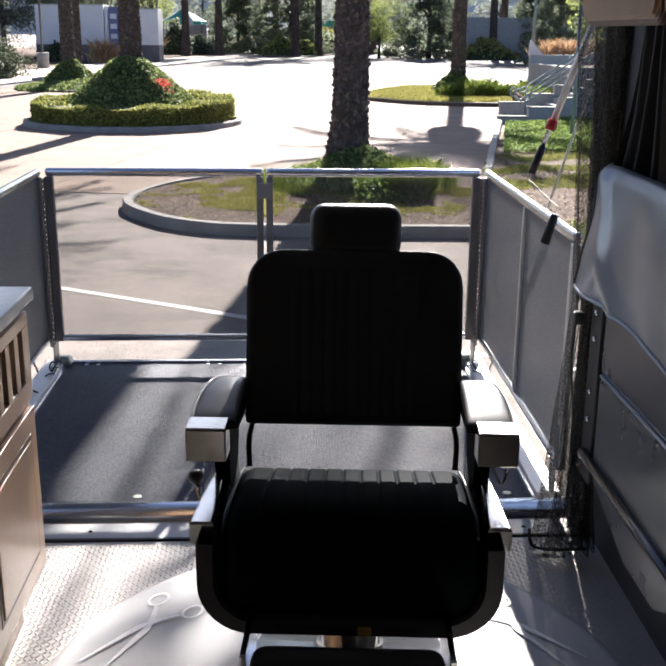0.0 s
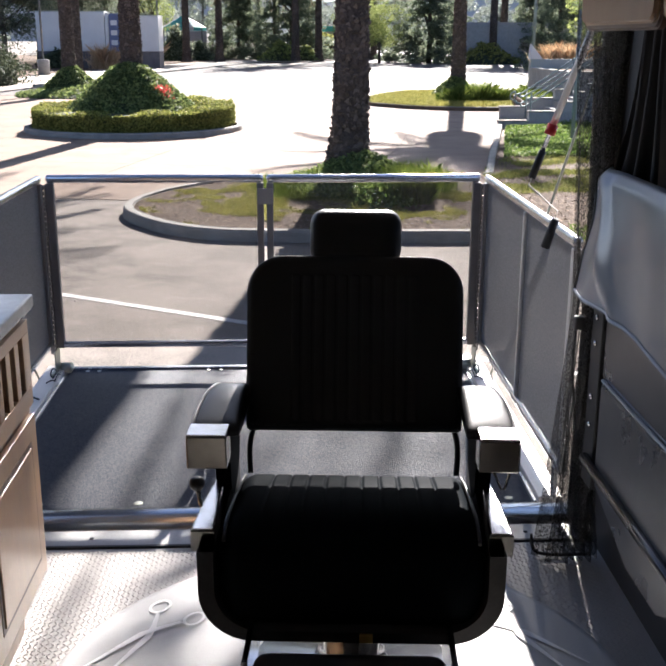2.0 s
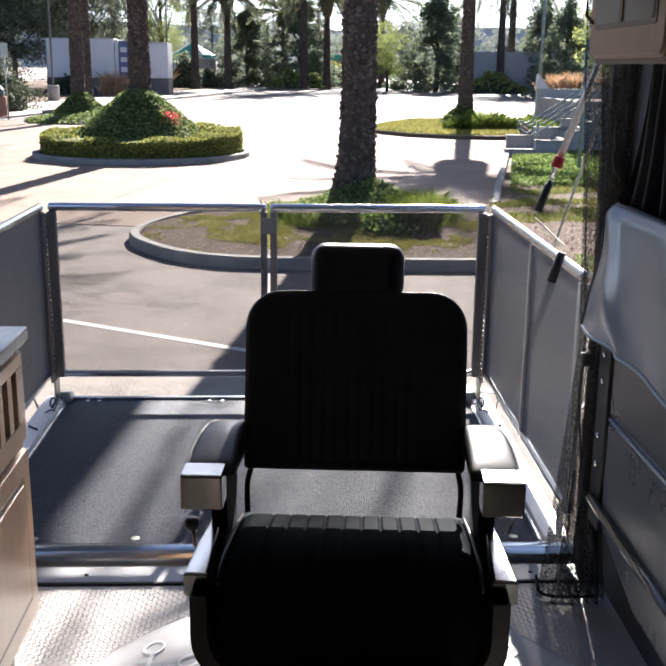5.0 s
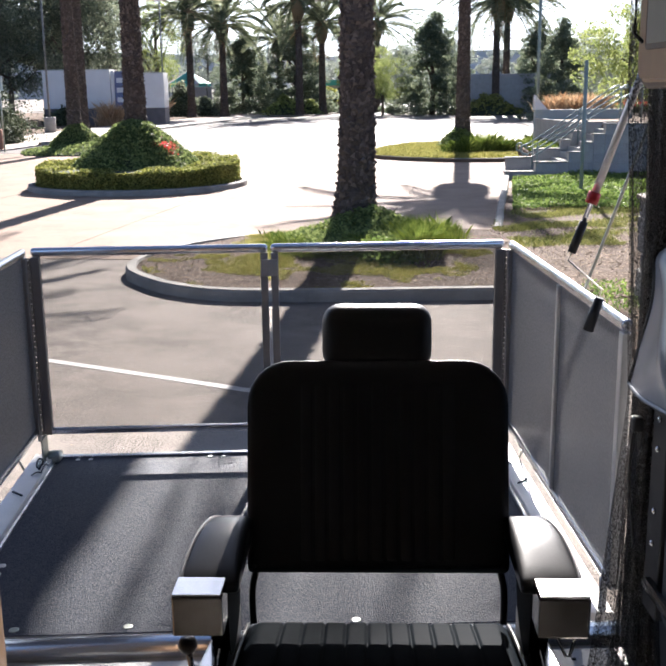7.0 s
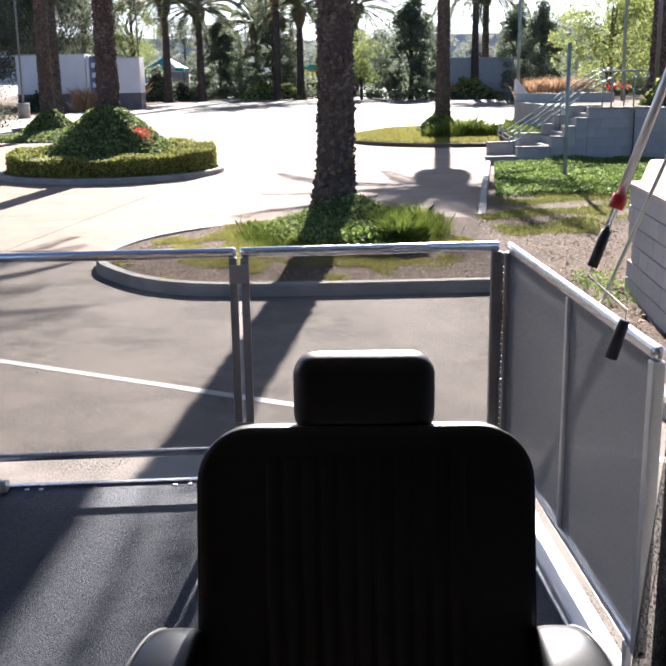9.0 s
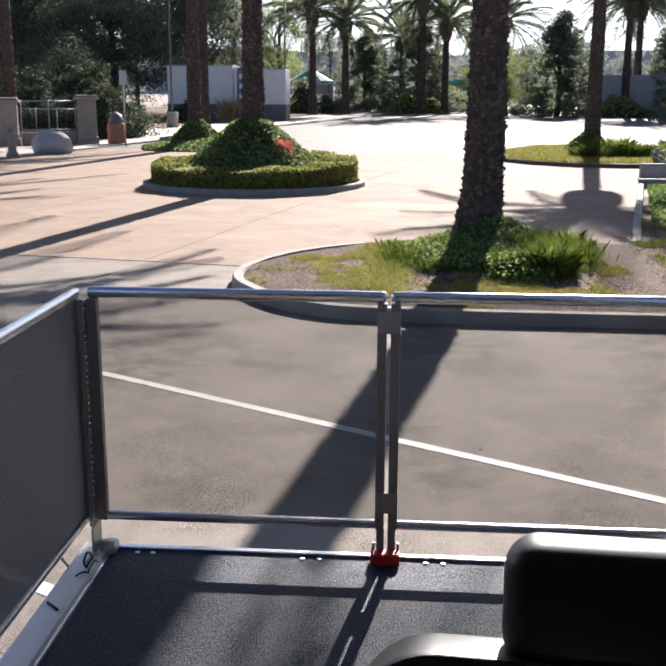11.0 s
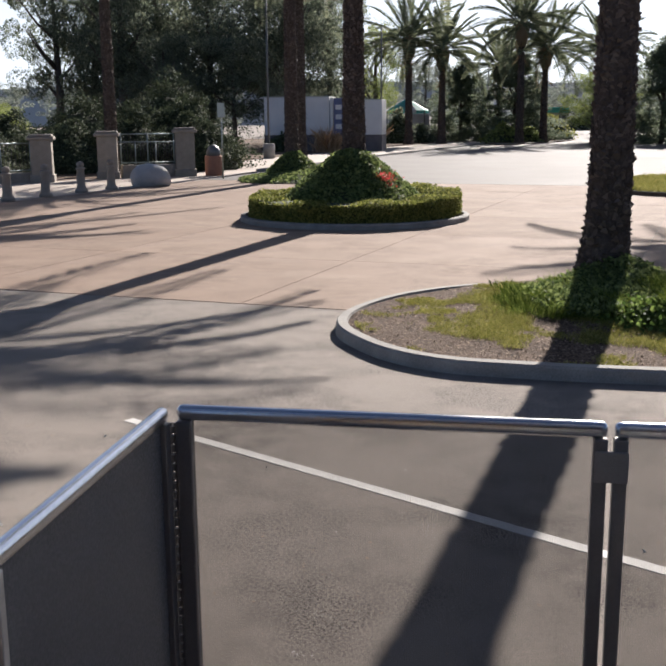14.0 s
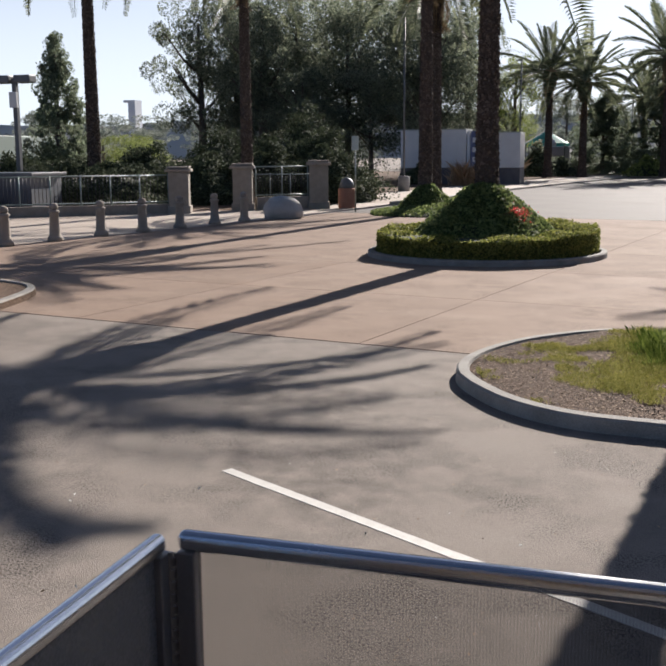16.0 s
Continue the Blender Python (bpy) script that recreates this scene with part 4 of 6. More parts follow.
def panel_foot(x, y):
    """Short upright carrying a side panel above the deck edge."""
    t = thing("panel_foot", pose(x, y, D), "short aluminium upright carrying a side panel on the deck edge", "bracket", "side panel feet")
    part("upright", newbox(-0.010, 0.010, -0.015, 0.015, -0.05, 0.137, 0.003), M_ALUW, t)
    part("bolt", newtube([(-0.012, 0, 0.0), (0.012, 0, 0.0)], 0.006, 8), M_STEEL, t)
for x in (-1.113, 1.113):
    panel_foot(x, -1.64)
corner_bracket(-1.075, 1)
corner_bracket(1.075, -1)

M_LATCH = mat("bronze_latch", (0.30, 0.275, 0.25), (0.38, 0.35, 0.32), 6, 0.4, 0.25, 0.2, 200, 0.001)
latch = thing("gate_latch", pose(0, -0.012, D), "pair of dark latch plates and red foot bracket between gate panels", "latch")
for z in (0.235, 0.915):
    part("plate", newbox(-0.038, 0.042, -0.028, -0.019, z - 0.04, z + 0.04, 0.004), M_LATCH, latch, "dark latch plate")
part("leg", newbox(-0.034, -0.006, -0.015, 0.015, 0.02, 0.13), M_POST, latch)
part("leg", newbox(0.007, 0.035, -0.015, 0.015, 0.02, 0.13), M_POST, latch)
part("foot", newbox(-0.055, 0.055, -0.06, 0.0, 0.0, 0.045, 0.008), M_REDP, latch, "red plastic foot bracket")
for x in (-0.045, 0.045):
    part("foot_bolt", newtube([(x, -0.005, 0.04), (x, -0.005, 0.07)], 0.006, 8), M_ALU, latch)

for sd in (-1, 1):
    cable = thing("support_cable", pose(0, 0, 0), "thin steel cable holding up the ramp deck", "cable", "ramp deck cables")
    part("wire", newtube([(sd * 1.15, -0.17, D - 0.02), (sd * 1.148, -1.0, D + 0.845), (sd * 1.145, -1.84, D + 1.72)], 0.0055, 8), M_STEEL, cable)
    part("eyelet", newtube([(sd * 1.15, -0.19, D - 0.03), (sd * 1.15, -0.15, D + 0.01)], 0.0075, 10), M_STEEL, cable)

# ---- threshold, floor and shell of the trailer ----
sill = thing("threshold", pose(0, 0, 0), "aluminium threshold tube and strip at the trailer floor edge", "threshold", kind="structure")
part("tube", newtube([(-1.15, -1.74, D - 0.01), (1.15, -1.74, D - 0.01)], 0.045, 16), M_ALU, sill, "bright aluminium hinge tube")
part("step", newbox(-1.15, 1.15, -1.84, -1.76, D - 0.06, D - 0.02, 0.003), M_STRIP, sill)
part("strip", newbox(-1.15, 1.15, -1.95, -1.84, D - 0.04, D + 0.004, 0.003), M_STRIP, sill, "screwed aluminium strip")
part("seal", newbox(-1.15, 1.15, -1.965, -1.952, D - 0.04, D + 0.007, 0.002), M_RUBBER, sill, "black rubber seal")
for i in range(6):
    part("screw", lathe([(0.008, 0), (0.008, 0.002), (0.004, 0.004)], 8), M_DARKM, sill).matrix_basis = pose(-0.95 + 0.38 * i, -1.9, D + 0.004)

YB = -8.0          # front end of the trailer inside
floor = thing("floor", pose(0, 0, 0), "pale diamond-tread floor of the trailer", "floor", kind="structure")
part("sheet", newbox(-1.2, 1.2, YB, -1.97, D - 0.1, D), M_PLATE, floor)
v, f = [], []
pitch = 0.0160
for i in range(int(2.3 / pitch)):
    for j in range(int(1.3 / pitch)):
        x, y = -1.14 + i * pitch, -1.99 - j * pitch
        s = 1 if (i + j) % 2 else -1
        k = len(v)
        c, sn = math.cos(radians(45)), s * math.sin(radians(45))
        for (a, b, z) in ((-0.0085, 0, 0), (0, -0.0034, 0), (0.0085, 0, 0), (0, 0.0034, 0), (-0.005, 0, 0.0019), (0.005, 0, 0.0019)):
            v.append((x + a * c - b * sn, y + a * sn + b * c, D + z))
        f += [(k, k + 1, k + 5, k + 4), (k + 1, k + 2, k + 5), (k + 2, k + 3, k + 4, k + 5), (k + 3, k, k + 4)]
tread = new("tread", mesh_of("tread", v, f, M_PLATE))
tread.parent = floor
tagged(tread, kind="stuff")

HZ = 2.835          # underside of the beam over the opening
single("wall_east", newbox(1.17, 1.26, YB, -1.80, D - 0.1, 3.1), M_DARKIN, "side wall of the trailer coloured near black", "wall", kind="structure")
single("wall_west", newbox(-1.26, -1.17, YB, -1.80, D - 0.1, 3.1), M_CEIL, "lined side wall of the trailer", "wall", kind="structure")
single("wall_south", newbox(-1.26, 1.26, YB - 0.08, YB, D - 0.1, 3.1), M_CEIL, "lined front wall of the trailer", "wall", kind="structure")
single("ceiling", newbox(-1.26, 1.26, YB, -1.80, 3.0, 3.08), M_CEIL, "lined ceiling of the trailer", "ceiling", kind="structure")
header = thing("header_beam", pose(0, 0, 0), "brown-grey beam over the rear opening", "beam", kind="structure")
part("beam", newbox(-1.26, 1.26, -1.95, -1.78, HZ, 3.1, 0.006), M_WALLIN, header)
part("seal", newbox(-1.15, 1.15, -1.93, -1.90, HZ - 0.012, HZ, 0.003), M_RUBBER, header)
single("jamb", newbox(1.13, 1.26, -1.93, -1.78, D - 0.1, HZ), M_DARKIN, "door jamb at the rear opening coloured near black", "jamb", kind="structure")
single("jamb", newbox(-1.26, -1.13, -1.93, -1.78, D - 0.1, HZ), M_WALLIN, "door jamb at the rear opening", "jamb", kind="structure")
body = thing("trailer_underside", pose(0, 0, 0), "dark trailer chassis below the floor", "chassis", kind="structure")
part("chassis", newbox(-1.15, 1.15, YB, -1.9, 0.35, D - 0.1), M_DARKM, body)
for y in (-4.2, -5.2):
    for s in (-1, 1):
        w = part("wheel", newtube([(s * 0.85, y, 0.36), (s * 1.1, y, 0.36)], 0.36, 20), M_RUBBER, body)

# round mat with printed scissors
mat_thing = thing("floor_mat", pose(0.25, -2.85, D + 0.003), "round grey rubber mat printed with white scissors", "mat")
bm = lathe([(0.80, 0.0), (0.80, 0.006), (0.775, 0.011), (0.0, 0.0111)], 72)
part("disc", bm, M_MAT, mat_thing)
def scissors(m, parent):
    bm = bmesh.new()
    for s in (-1, 1):
        z = 0.0006 * s
        pts = [(-0.21, s * 0.035), (-0.02, s * 0.010), (0.02, -s * 0.008), (0.075, -s * 0.040)]
        w = (0.002, 0.010, 0.008, 0.006)
        top = [bm.verts.new((x, y + k, z)) for (x, y), k in zip(pts, w)]
        bot = [bm.verts.new((x, y - k, z)) for (x, y), k in zip(pts, w)]
        for i in range(3):
            bm.faces.new((bot[i], bot[i + 1], top[i + 1], top[i]))
        cx, cy = 0.105, -s * 0.058
        n = 18
        a = [bm.verts.new((cx + 0.036 * math.cos(2 * math.pi * k / n), cy + 0.026 * math.sin(2 * math.pi * k / n), z)) for k in range(n)]
        b = [bm.verts.new((cx + 0.027 * math.cos(2 * math.pi * k / n), cy + 0.018 * math.sin(2 * math.pi * k / n), z)) for k in range(n)]
        for k in range(n):
            bm.faces.new((a[k], a[(k + 1) % n], b[(k + 1) % n], b[k]))
    bmesh.ops.recalc_face_normals(bm, faces=bm.faces)
    part("scissor_print", bm, M_WHITE, parent, "white printed scissors").matrix_basis = m
scissors(pose(-0.537, 0.347, 0.0155, 0, 0, 56) @ Matrix.Scale(1.13, 4), mat_thing)
scissors(pose(0.53, 0.32, 0.0155, 0, 0, 125) @ Matrix.Scale(1.13, 4), mat_thing)

# ---- barber chair ----
chair = thing("barber_chair", pose(0.283, -2.75, D + 0.015, 0, 0, -4), "black vinyl barber chair with chrome fittings on a round mat", "chair")
def cushion(w, d, h, bevel, m=None, seg=4):
    bm = newbox(-w / 2, w / 2, -d / 2, d / 2, -h / 2, h / 2, bevel, seg=seg)
    for fc in bm.faces:
        fc.smooth = True
    if m is not None:
        bmesh.ops.transform(bm, matrix=m, verts=bm.verts)
    return bm
part("base", lathe([(0.30, 0), (0.30, 0.02), (0.26, 0.05), (0.10, 0.075), (0.075, 0.1), (0.07, 0.34)], 40), M_CHROME, chair, "chrome round base and hydraulic column")

def outline_panel(half, z0, z1, rad_bot, rad_top, n=8):
    """An upright rounded panel outline in x and z."""
    o = []
    for cx, cz, r, a0 in ((half - rad_bot, z0 + rad_bot, rad_bot, -90), (half - rad_top, z1 - rad_top, rad_top, 0), (-half + rad_top, z1 - rad_top, rad_top, 90), (-half + rad_bot, z0 + rad_bot, rad_bot, 180)):
        for k in range(n + 1):
            a = radians(a0 + 90 * k / n)
            o.append((cx + r * math.cos(a), cz + r * math.sin(a)))
    return o
def upholstered(outline, depth, flute_half, flutes, bulge, m, edge=0.02):
    """A padded upright panel with fluted channels on its front (towards -y)."""
    bm = bmesh.new()
    vs = [bm.verts.new((x, 0, z)) for x, z in outline]
    fc = bm.faces.new(vs)
    r = bmesh.ops.extrude_face_region(bm, geom=[fc])
    bmesh.ops.translate(bm, vec=(0, -depth, 0), verts=[x for x in r["geom"] if isinstance(x, bmesh.types.BMVert)])
    bmesh.ops.recalc_face_normals(bm, faces=bm.faces)
    es = [e for e in bm.edges if abs(e.verts[0].co.y - e.verts[1].co.y) < 1e-5]
    bmesh.ops.bevel(bm, geom=es, offset=edge, segments=4, profile=0.6, affect="EDGES")
    for q in bm.faces:
        q.smooth = True
    bmesh.ops.transform(bm, matrix=m, verts=bm.verts)
    return bm
lean_back = Matrix.Translation((0, 0.155, 0.668)) @ Matrix.Rotation(radians(-15), 4, "X")
back = part("backrest", upholstered(outline_panel(0.277, 0.0, 0.45, 0.012, 0.09), 0.105, 0, 0, 0, lean_back), M_LEATHER, chair, "padded black vinyl backrest with fluted front")
for i in range(11):
    x = -0.15 + 0.03 * i
    part("flute", cushion(0.0285, 0.02, 0.38, 0.009, lean_back @ Matrix.Translation((x, -0.0985, 0.215)), 3), M_LEATHER, back)
bm = newtube([(x, -0.095, z) for x, z in outline_panel(0.272, 0.006, 0.445, 0.012, 0.088)] + [(0.26, -0.095, 0.006)], 0.005, 6)
bmesh.ops.transform(bm, matrix=lean_back, verts=bm.verts)
part("piping", bm, M_LEATHER, back)
head_m = Matrix.Translation((0, 0.235, 1.167)) @ Matrix.Rotation(radians(-8), 4, "X")
hb = cushion(0.232, 0.095, 0.148, 0.040, None, 6)
for v in hb.verts:
    v.co.x *= 1 + 0.025 * (1 - (v.co.z / 0.074) ** 2)
    v.co.z -= 0.006 * (1 - (v.co.x / 0.116) ** 2) * max(0.0, v.co.z / 0.0725)
bmesh.ops.transform(hb, matrix=head_m, verts=hb.verts)
part("headrest", hb, M_LEATHER, chair, "padded black vinyl headrest")
part("headrest_post", newbox(-0.05, 0.05, 0.235, 0.25, 0.98, 1.2, 0.003), M_CHROME, chair)

# seat with a rolled front edge
def seat_body(half, prof, mater, name, label=""):
    """The seat's side profile drawn across its width, with stitched channels on top and rounded sides."""
    bm = bmesh.new()
    rows = []
    n = len(prof)
    c = Vector((0, -0.12, 0.43))
    for i in range(193):
        x = -half + 2 * half * i / 192
        e = half - abs(x)
        k = 0.04 * max(0.0, 1 - e / 0.05) ** 2
        groove = 0.006 * max(0.0, 1 - abs(((x / 0.046) % 1.0) - 0.5) / 0.11) if abs(x) < 0.235 else 0.0
        row = []
        for y, z in prof:
            p = Vector((0, y, z))
            g = groove * min(1.0, max(0.0, (y + 0.34) / 0.06)) * (1.0 if z > 0.52 else 0.0)
            p2 = p + (c - p).normalized() * k
            row.append(bm.verts.new((x, p2.y, p2.z - g)))
        rows.append(row)
    for a, b in zip(rows, rows[1:]):
        for i in range(n):
            bm.faces.new((a[i], b[i], b[(i + 1) % n], a[(i + 1) % n])).smooth = True
    bm.faces.new(rows[0][::-1])
    bm.faces.new(rows[-1])
    bmesh.ops.recalc_face_normals(bm, faces=bm.faces)
    return part(name, bm, mater, chair, label)
prof = smooth_line([(0.12, 0.545), (0.0, 0.575), (-0.16, 0.602), (-0.27, 0.61), (-0.34, 0.588), (-0.37, 0.54), (-0.374, 0.47), (-0.365, 0.41), (-0.34, 0.392)], 6) + [(-0.1, 0.42), (0.12, 0.46)]
seat = seat_body(0.30, prof, M_SEATV, "seat", "black vinyl seat with stitched channels and rolled front")
for s in (-1, 1):
    part("piping", newtube([(s * 0.285, y, z + 0.0) for y, z in smooth_line([(0.11, 0.545), (0.0, 0.572), (-0.16, 0.598), (-0.27, 0.606), (-0.335, 0.587)], 3)], 0.0045, 6), M_LEATHER, seat)
# outer shell below and round the seat
def shell():
    bm = bmesh.new()
    o = outline_panel(0.338, 0.366, 0.66, 0.12, 0.01)
    fr = [bm.verts.new((x, -0.385, z if z < 0.5 else min(z, 0.585))) for x, z in o]
    bk = [bm.verts.new((x, 0.12, min(z, 0.56) + 0.03)) for x, z in o]
    i0 = outline_panel(0.302, 0.392, 0.62, 0.10, 0.01)
    fi = [bm.verts.new((x, -0.385, z if z < 0.5 else min(z, 0.585))) for x, z in i0]
    bi = [bm.verts.new((x, 0.12, min(z, 0.56) + 0.03)) for x, z in i0]
    n = len(o)
    for k in range(n):
        j = (k + 1) % n
        if o[k][1] > 0.64 and o[j][1] > 0.64:
            continue
        bm.faces.new((fr[k], fr[j], bk[j], bk[k])).smooth = True
        bm.faces.new((fi[k], bi[k], bi[j], fi[j])).smooth = True
        bm.faces.new((fr[k], fi[k], fi[j], fr[j]))
        bm.faces.new((bk[k], bk[j], bi[j], bi[k]))
    bmesh.ops.recalc_face_normals(bm, faces=bm.faces)
    return bm
part("seat_shell", shell(), M_DARKM, chair, "glossy black metal seat shell")
def waist(y):
    """Arm pads narrow towards their rear end."""
    return 1.0 - 0.62 * min(1.0, max(0.0, (y + 0.14) / 0.27)) ** 2
badge = part("badge", newbox(0.02, 0.05, -0.392, -0.383, 0.37, 0.39, 0.002), mat("brass", (0.6, 0.38, 0.10), (0.72, 0.48, 0.16), 9, 0.3, 1.0), chair, "small brass badge")
for s in (-1, 1):
    part("side_cap", slab([(s * 0.304, -0.34), (s * 0.358, -0.34), (s * 0.350, -0.18), (s * 0.336, -0.05), (s * 0.318, -0.05)], 0.562, 0.616, 0.006), M_CHROME, chair, "polished chrome side cap")
    bm = newbox(s * 0.287, s * 0.380, -0.235, -0.162, 0.714, 0.794, 0.004)
    tr = part("ashtray", bm, M_TRAY, chair, "smudged chrome ashtray box at the arm end")
    part("lid", newbox(s * 0.288, s * 0.379, -0.234, -0.163, 0.7945, 0.798, 0.0015), M_CHROME, tr)
    # arm pad, arched
    pts = [(-0.163, 0.782), (-0.148, 0.793), (-0.085, 0.808), (-0.01, 0.821), (0.055, 0.822), (0.105, 0.805), (0.13, 0.782), (0.125, 0.770), (-0.155, 0.770)]
    pp = smooth_line(pts, 4, True)
    bm = bmesh.new()
    rows = []
    for i in range(13):
        u = -1 + i / 6
        x, k = 0.323 + 0.058 * math.sin(u * math.pi / 2), 0.022 * u ** 6 + 0.012 * u * u
        rows.append([bm.verts.new((s * (x if x < 0.30 else 0.30 + (x - 0.30) * waist(y)), y + (0.0 - y) * k * 2, z + (0.77 - z) * k * 9)) for y, z in pp])
    for a, b in zip(rows, rows[1:]):
        for k in range(len(pp)):
            bm.faces.new((a[k], a[(k + 1) % len(pp)], b[(k + 1) % len(pp)], b[k])).smooth = True
    bm.faces.new(rows[0])
    bm.faces.new(rows[-1])
    bmesh.ops.recalc_face_normals(bm, faces=bm.faces)
    pad = part("armrest", bm, M_PAD, chair, "arched black vinyl arm pad")
    arch = [(s * (0.30 + 0.0765 * waist(y)), y * 0.965, 0.77 + (z - 0.77) * 0.86 + 0.003) for y, z in pp[:24]]
    part("piping", newtube(arch, 0.0042, 6), M_PIPE, pad, "pale grey piping")
    # curved arm support plate
    o = smooth_line([(-0.135, 0.772), (0.11, 0.772), (0.125, 0.66), (0.09, 0.585), (0.0, 0.545), (-0.07, 0.575), (-0.085, 0.66)], 3, True)
    bm = bmesh.new()
    fc = bm.faces.new([bm.verts.new((s * 0.30, y, z)) for y, z in o])
    r = bmesh.ops.extrude_face_region(bm, geom=[fc])
    bmesh.ops.translate(bm, vec=(s * 0.038, 0, 0), verts=[q for q in r["geom"] if isinstance(q, bmesh.types.BMVert)])
    bmesh.ops.recalc_face_normals(bm, faces=bm.faces)
    bmesh.ops.bevel(bm, geom=[e for e in bm.edges if abs(e.verts[0].co.x - e.verts[1].co.x) < 1e-5], offset=0.008, segments=2, affect="EDGES")
    part("arm_support", bm, M_SEATV, chair, "black curved arm support")
    part("back_hinge", newtube(smooth_line([(s * 0.268, 0.14, 0.76), (s * 0.262, 0.12, 0.69), (s * 0.272, 0.10, 0.635), (s * 0.268, 0.07, 0.57)], 4), 0.0075, 8), M_DARKM, chair)
part("lever", newtube([(-0.345, -0.12, 0.53), (-0.372, -0.105, 0.565), (-0.382, -0.085, 0.60)], 0.0065, 8), M_CHROME, chair, "chrome lever")
part("lever_knob", lathe([(0.006, -0.02), (0.016, -0.012), (0.020, 0.0), (0.016, 0.012), (0.006, 0.018)], 14), M_PAD, chair, "glossy dark ball knob").matrix_basis = pose(-0.383, -0.084, 0.609)
part("towel_bar", newtube([(0.312, -0.19, 0.730), (0.345, -0.205, 0.662), (0.352, -0.205, 0.662), (0.372, -0.19, 0.730)], 0.0032, 8), M_CHROME, chair, "thin chrome towel bar")
foot = part("footrest", cushion(0.415, 0.10, 0.30, 0.035, Matrix.Translation((0, -0.47, 0.27)) @ Matrix.Rotation(radians(28), 4, "X")), M_LEATHER, chair, "black vinyl footrest pad")
for s in (-1, 1):
    part("footrest_arm", newbox(s * 0.212, s * 0.226, -0.55, -0.30, 0.30, 0.42, 0.004), M_CHROME, chair)

# ---- cabinet by the opening ----
cab = thing("base_cabinet", pose(0, 0, 0), "tan wooden base cabinet with recessed panel doors", "cabinet")
XF, YE = -0.60, -2.43
part("body", newbox(-1.168, XF, -4.6, YE, 0.99, 1.79, 0.003), M_CAB, cab)
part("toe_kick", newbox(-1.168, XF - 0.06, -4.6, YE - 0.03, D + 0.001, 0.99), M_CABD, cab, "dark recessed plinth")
def panel_door(y0, y1, z0, z1, parent):
    d = part("door", newbox(XF, XF + 0.018, y0, y1, z0, z1, 0.003), M_CAB, parent)
    w = 0.06
    # Strip stands proud of the door; the groove's shade is its dark colour.
    part("groove", newbox(XF + 0.0125, XF + 0.0195, y0 + w, y1 - w, z0 + w, z1 - w), M_CABD, d, "dark brown strip for the shade in the panel groove")
    part("panel", newbox(XF + 0.017, XF + 0.024, y0 + w + 0.014, y1 - w - 0.014, z0 + w + 0.014, z1 - w - 0.014, 0.005), M_CAB, d)
    return d
def vent_drawer(y0, y1, z0, z1, parent):
    """A drawer with upright slots between the slats of its front."""
    # Black sheet behind the slats stands in for the shade inside the drawer.
    d = part("drawer", newbox(XF + 0.0005, XF + 0.0028, y0 + 0.01, y1 - 0.01, z0 + 0.01, z1 - 0.01), M_RUBBER, parent, "black sheet for the shade behind a slotted front")
    part("rail", newbox(XF + 0.003, XF + 0.018, y0, y1, z0, z0 + 0.055, 0.002), M_CAB, d)
    part("rail", newbox(XF + 0.003, XF + 0.018, y0, y1, z1 - 0.035, z1, 0.002), M_CAB, d)
    cuts = [y1 - 0.085 - 0.082 * k for k in range(5)]
    edges = [y1] + [v for c in cuts for v in (c + 0.022, c - 0.022)] + [y0]
    for hi, lo in zip(edges[0::2], edges[1::2]):
        part("slat", newbox(XF + 0.003, XF + 0.018, lo, hi, z0 + 0.0555, z1 - 0.0355, 0.0015), M_CAB, d)
    return d
for i in range(4):
    y1 = YE - 0.02 - 0.53 * i
    panel_door(y1 - 0.51, y1, 1.02, 1.50, cab)
    vent_drawer(y1 - 0.51, y1, 1.53, 1.77, cab)
single("countertop", newbox(-1.168, XF + 0.03, -4.62, YE + 0.02, 1.792, 1.83, 0.006), M_TOP, "blue-grey laminate countertop on a cabinet", "countertop")

# ---- upper cabinet ----
up = thing("wall_cabinet", pose(0, 0, 0), "tan wooden wall cabinet with glazed door", "cabinet")
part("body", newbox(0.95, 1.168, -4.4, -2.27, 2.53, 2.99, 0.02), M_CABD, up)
def rounded_plate(x0, x1, y0, y1, z0, z1, rad, bevel):
    """An upright plate with rounded corners, its face towards -x."""
    hy, hz = (y1 - y0) / 2, (z1 - z0) / 2
    o = outline_panel(hy, -hz, hz, rad, rad, 6)
    bm = bmesh.new()
    fc = bm.faces.new([bm.verts.new((x1, y0 + hy + a, z0 + hz + b)) for a, b in o])
    r = bmesh.ops.extrude_face_region(bm, geom=[fc])
    bmesh.ops.translate(bm, vec=(x0 - x1, 0, 0), verts=[q for q in r["geom"] if isinstance(q, bmesh.types.BMVert)])
    bmesh.ops.recalc_face_normals(bm, faces=bm.faces)
    bmesh.ops.bevel(bm, geom=[e for e in bm.edges if all(abs(v.co.x - x0) < 1e-6 for v in e.verts)], offset=bevel, segments=3, affect="EDGES")
    return bm
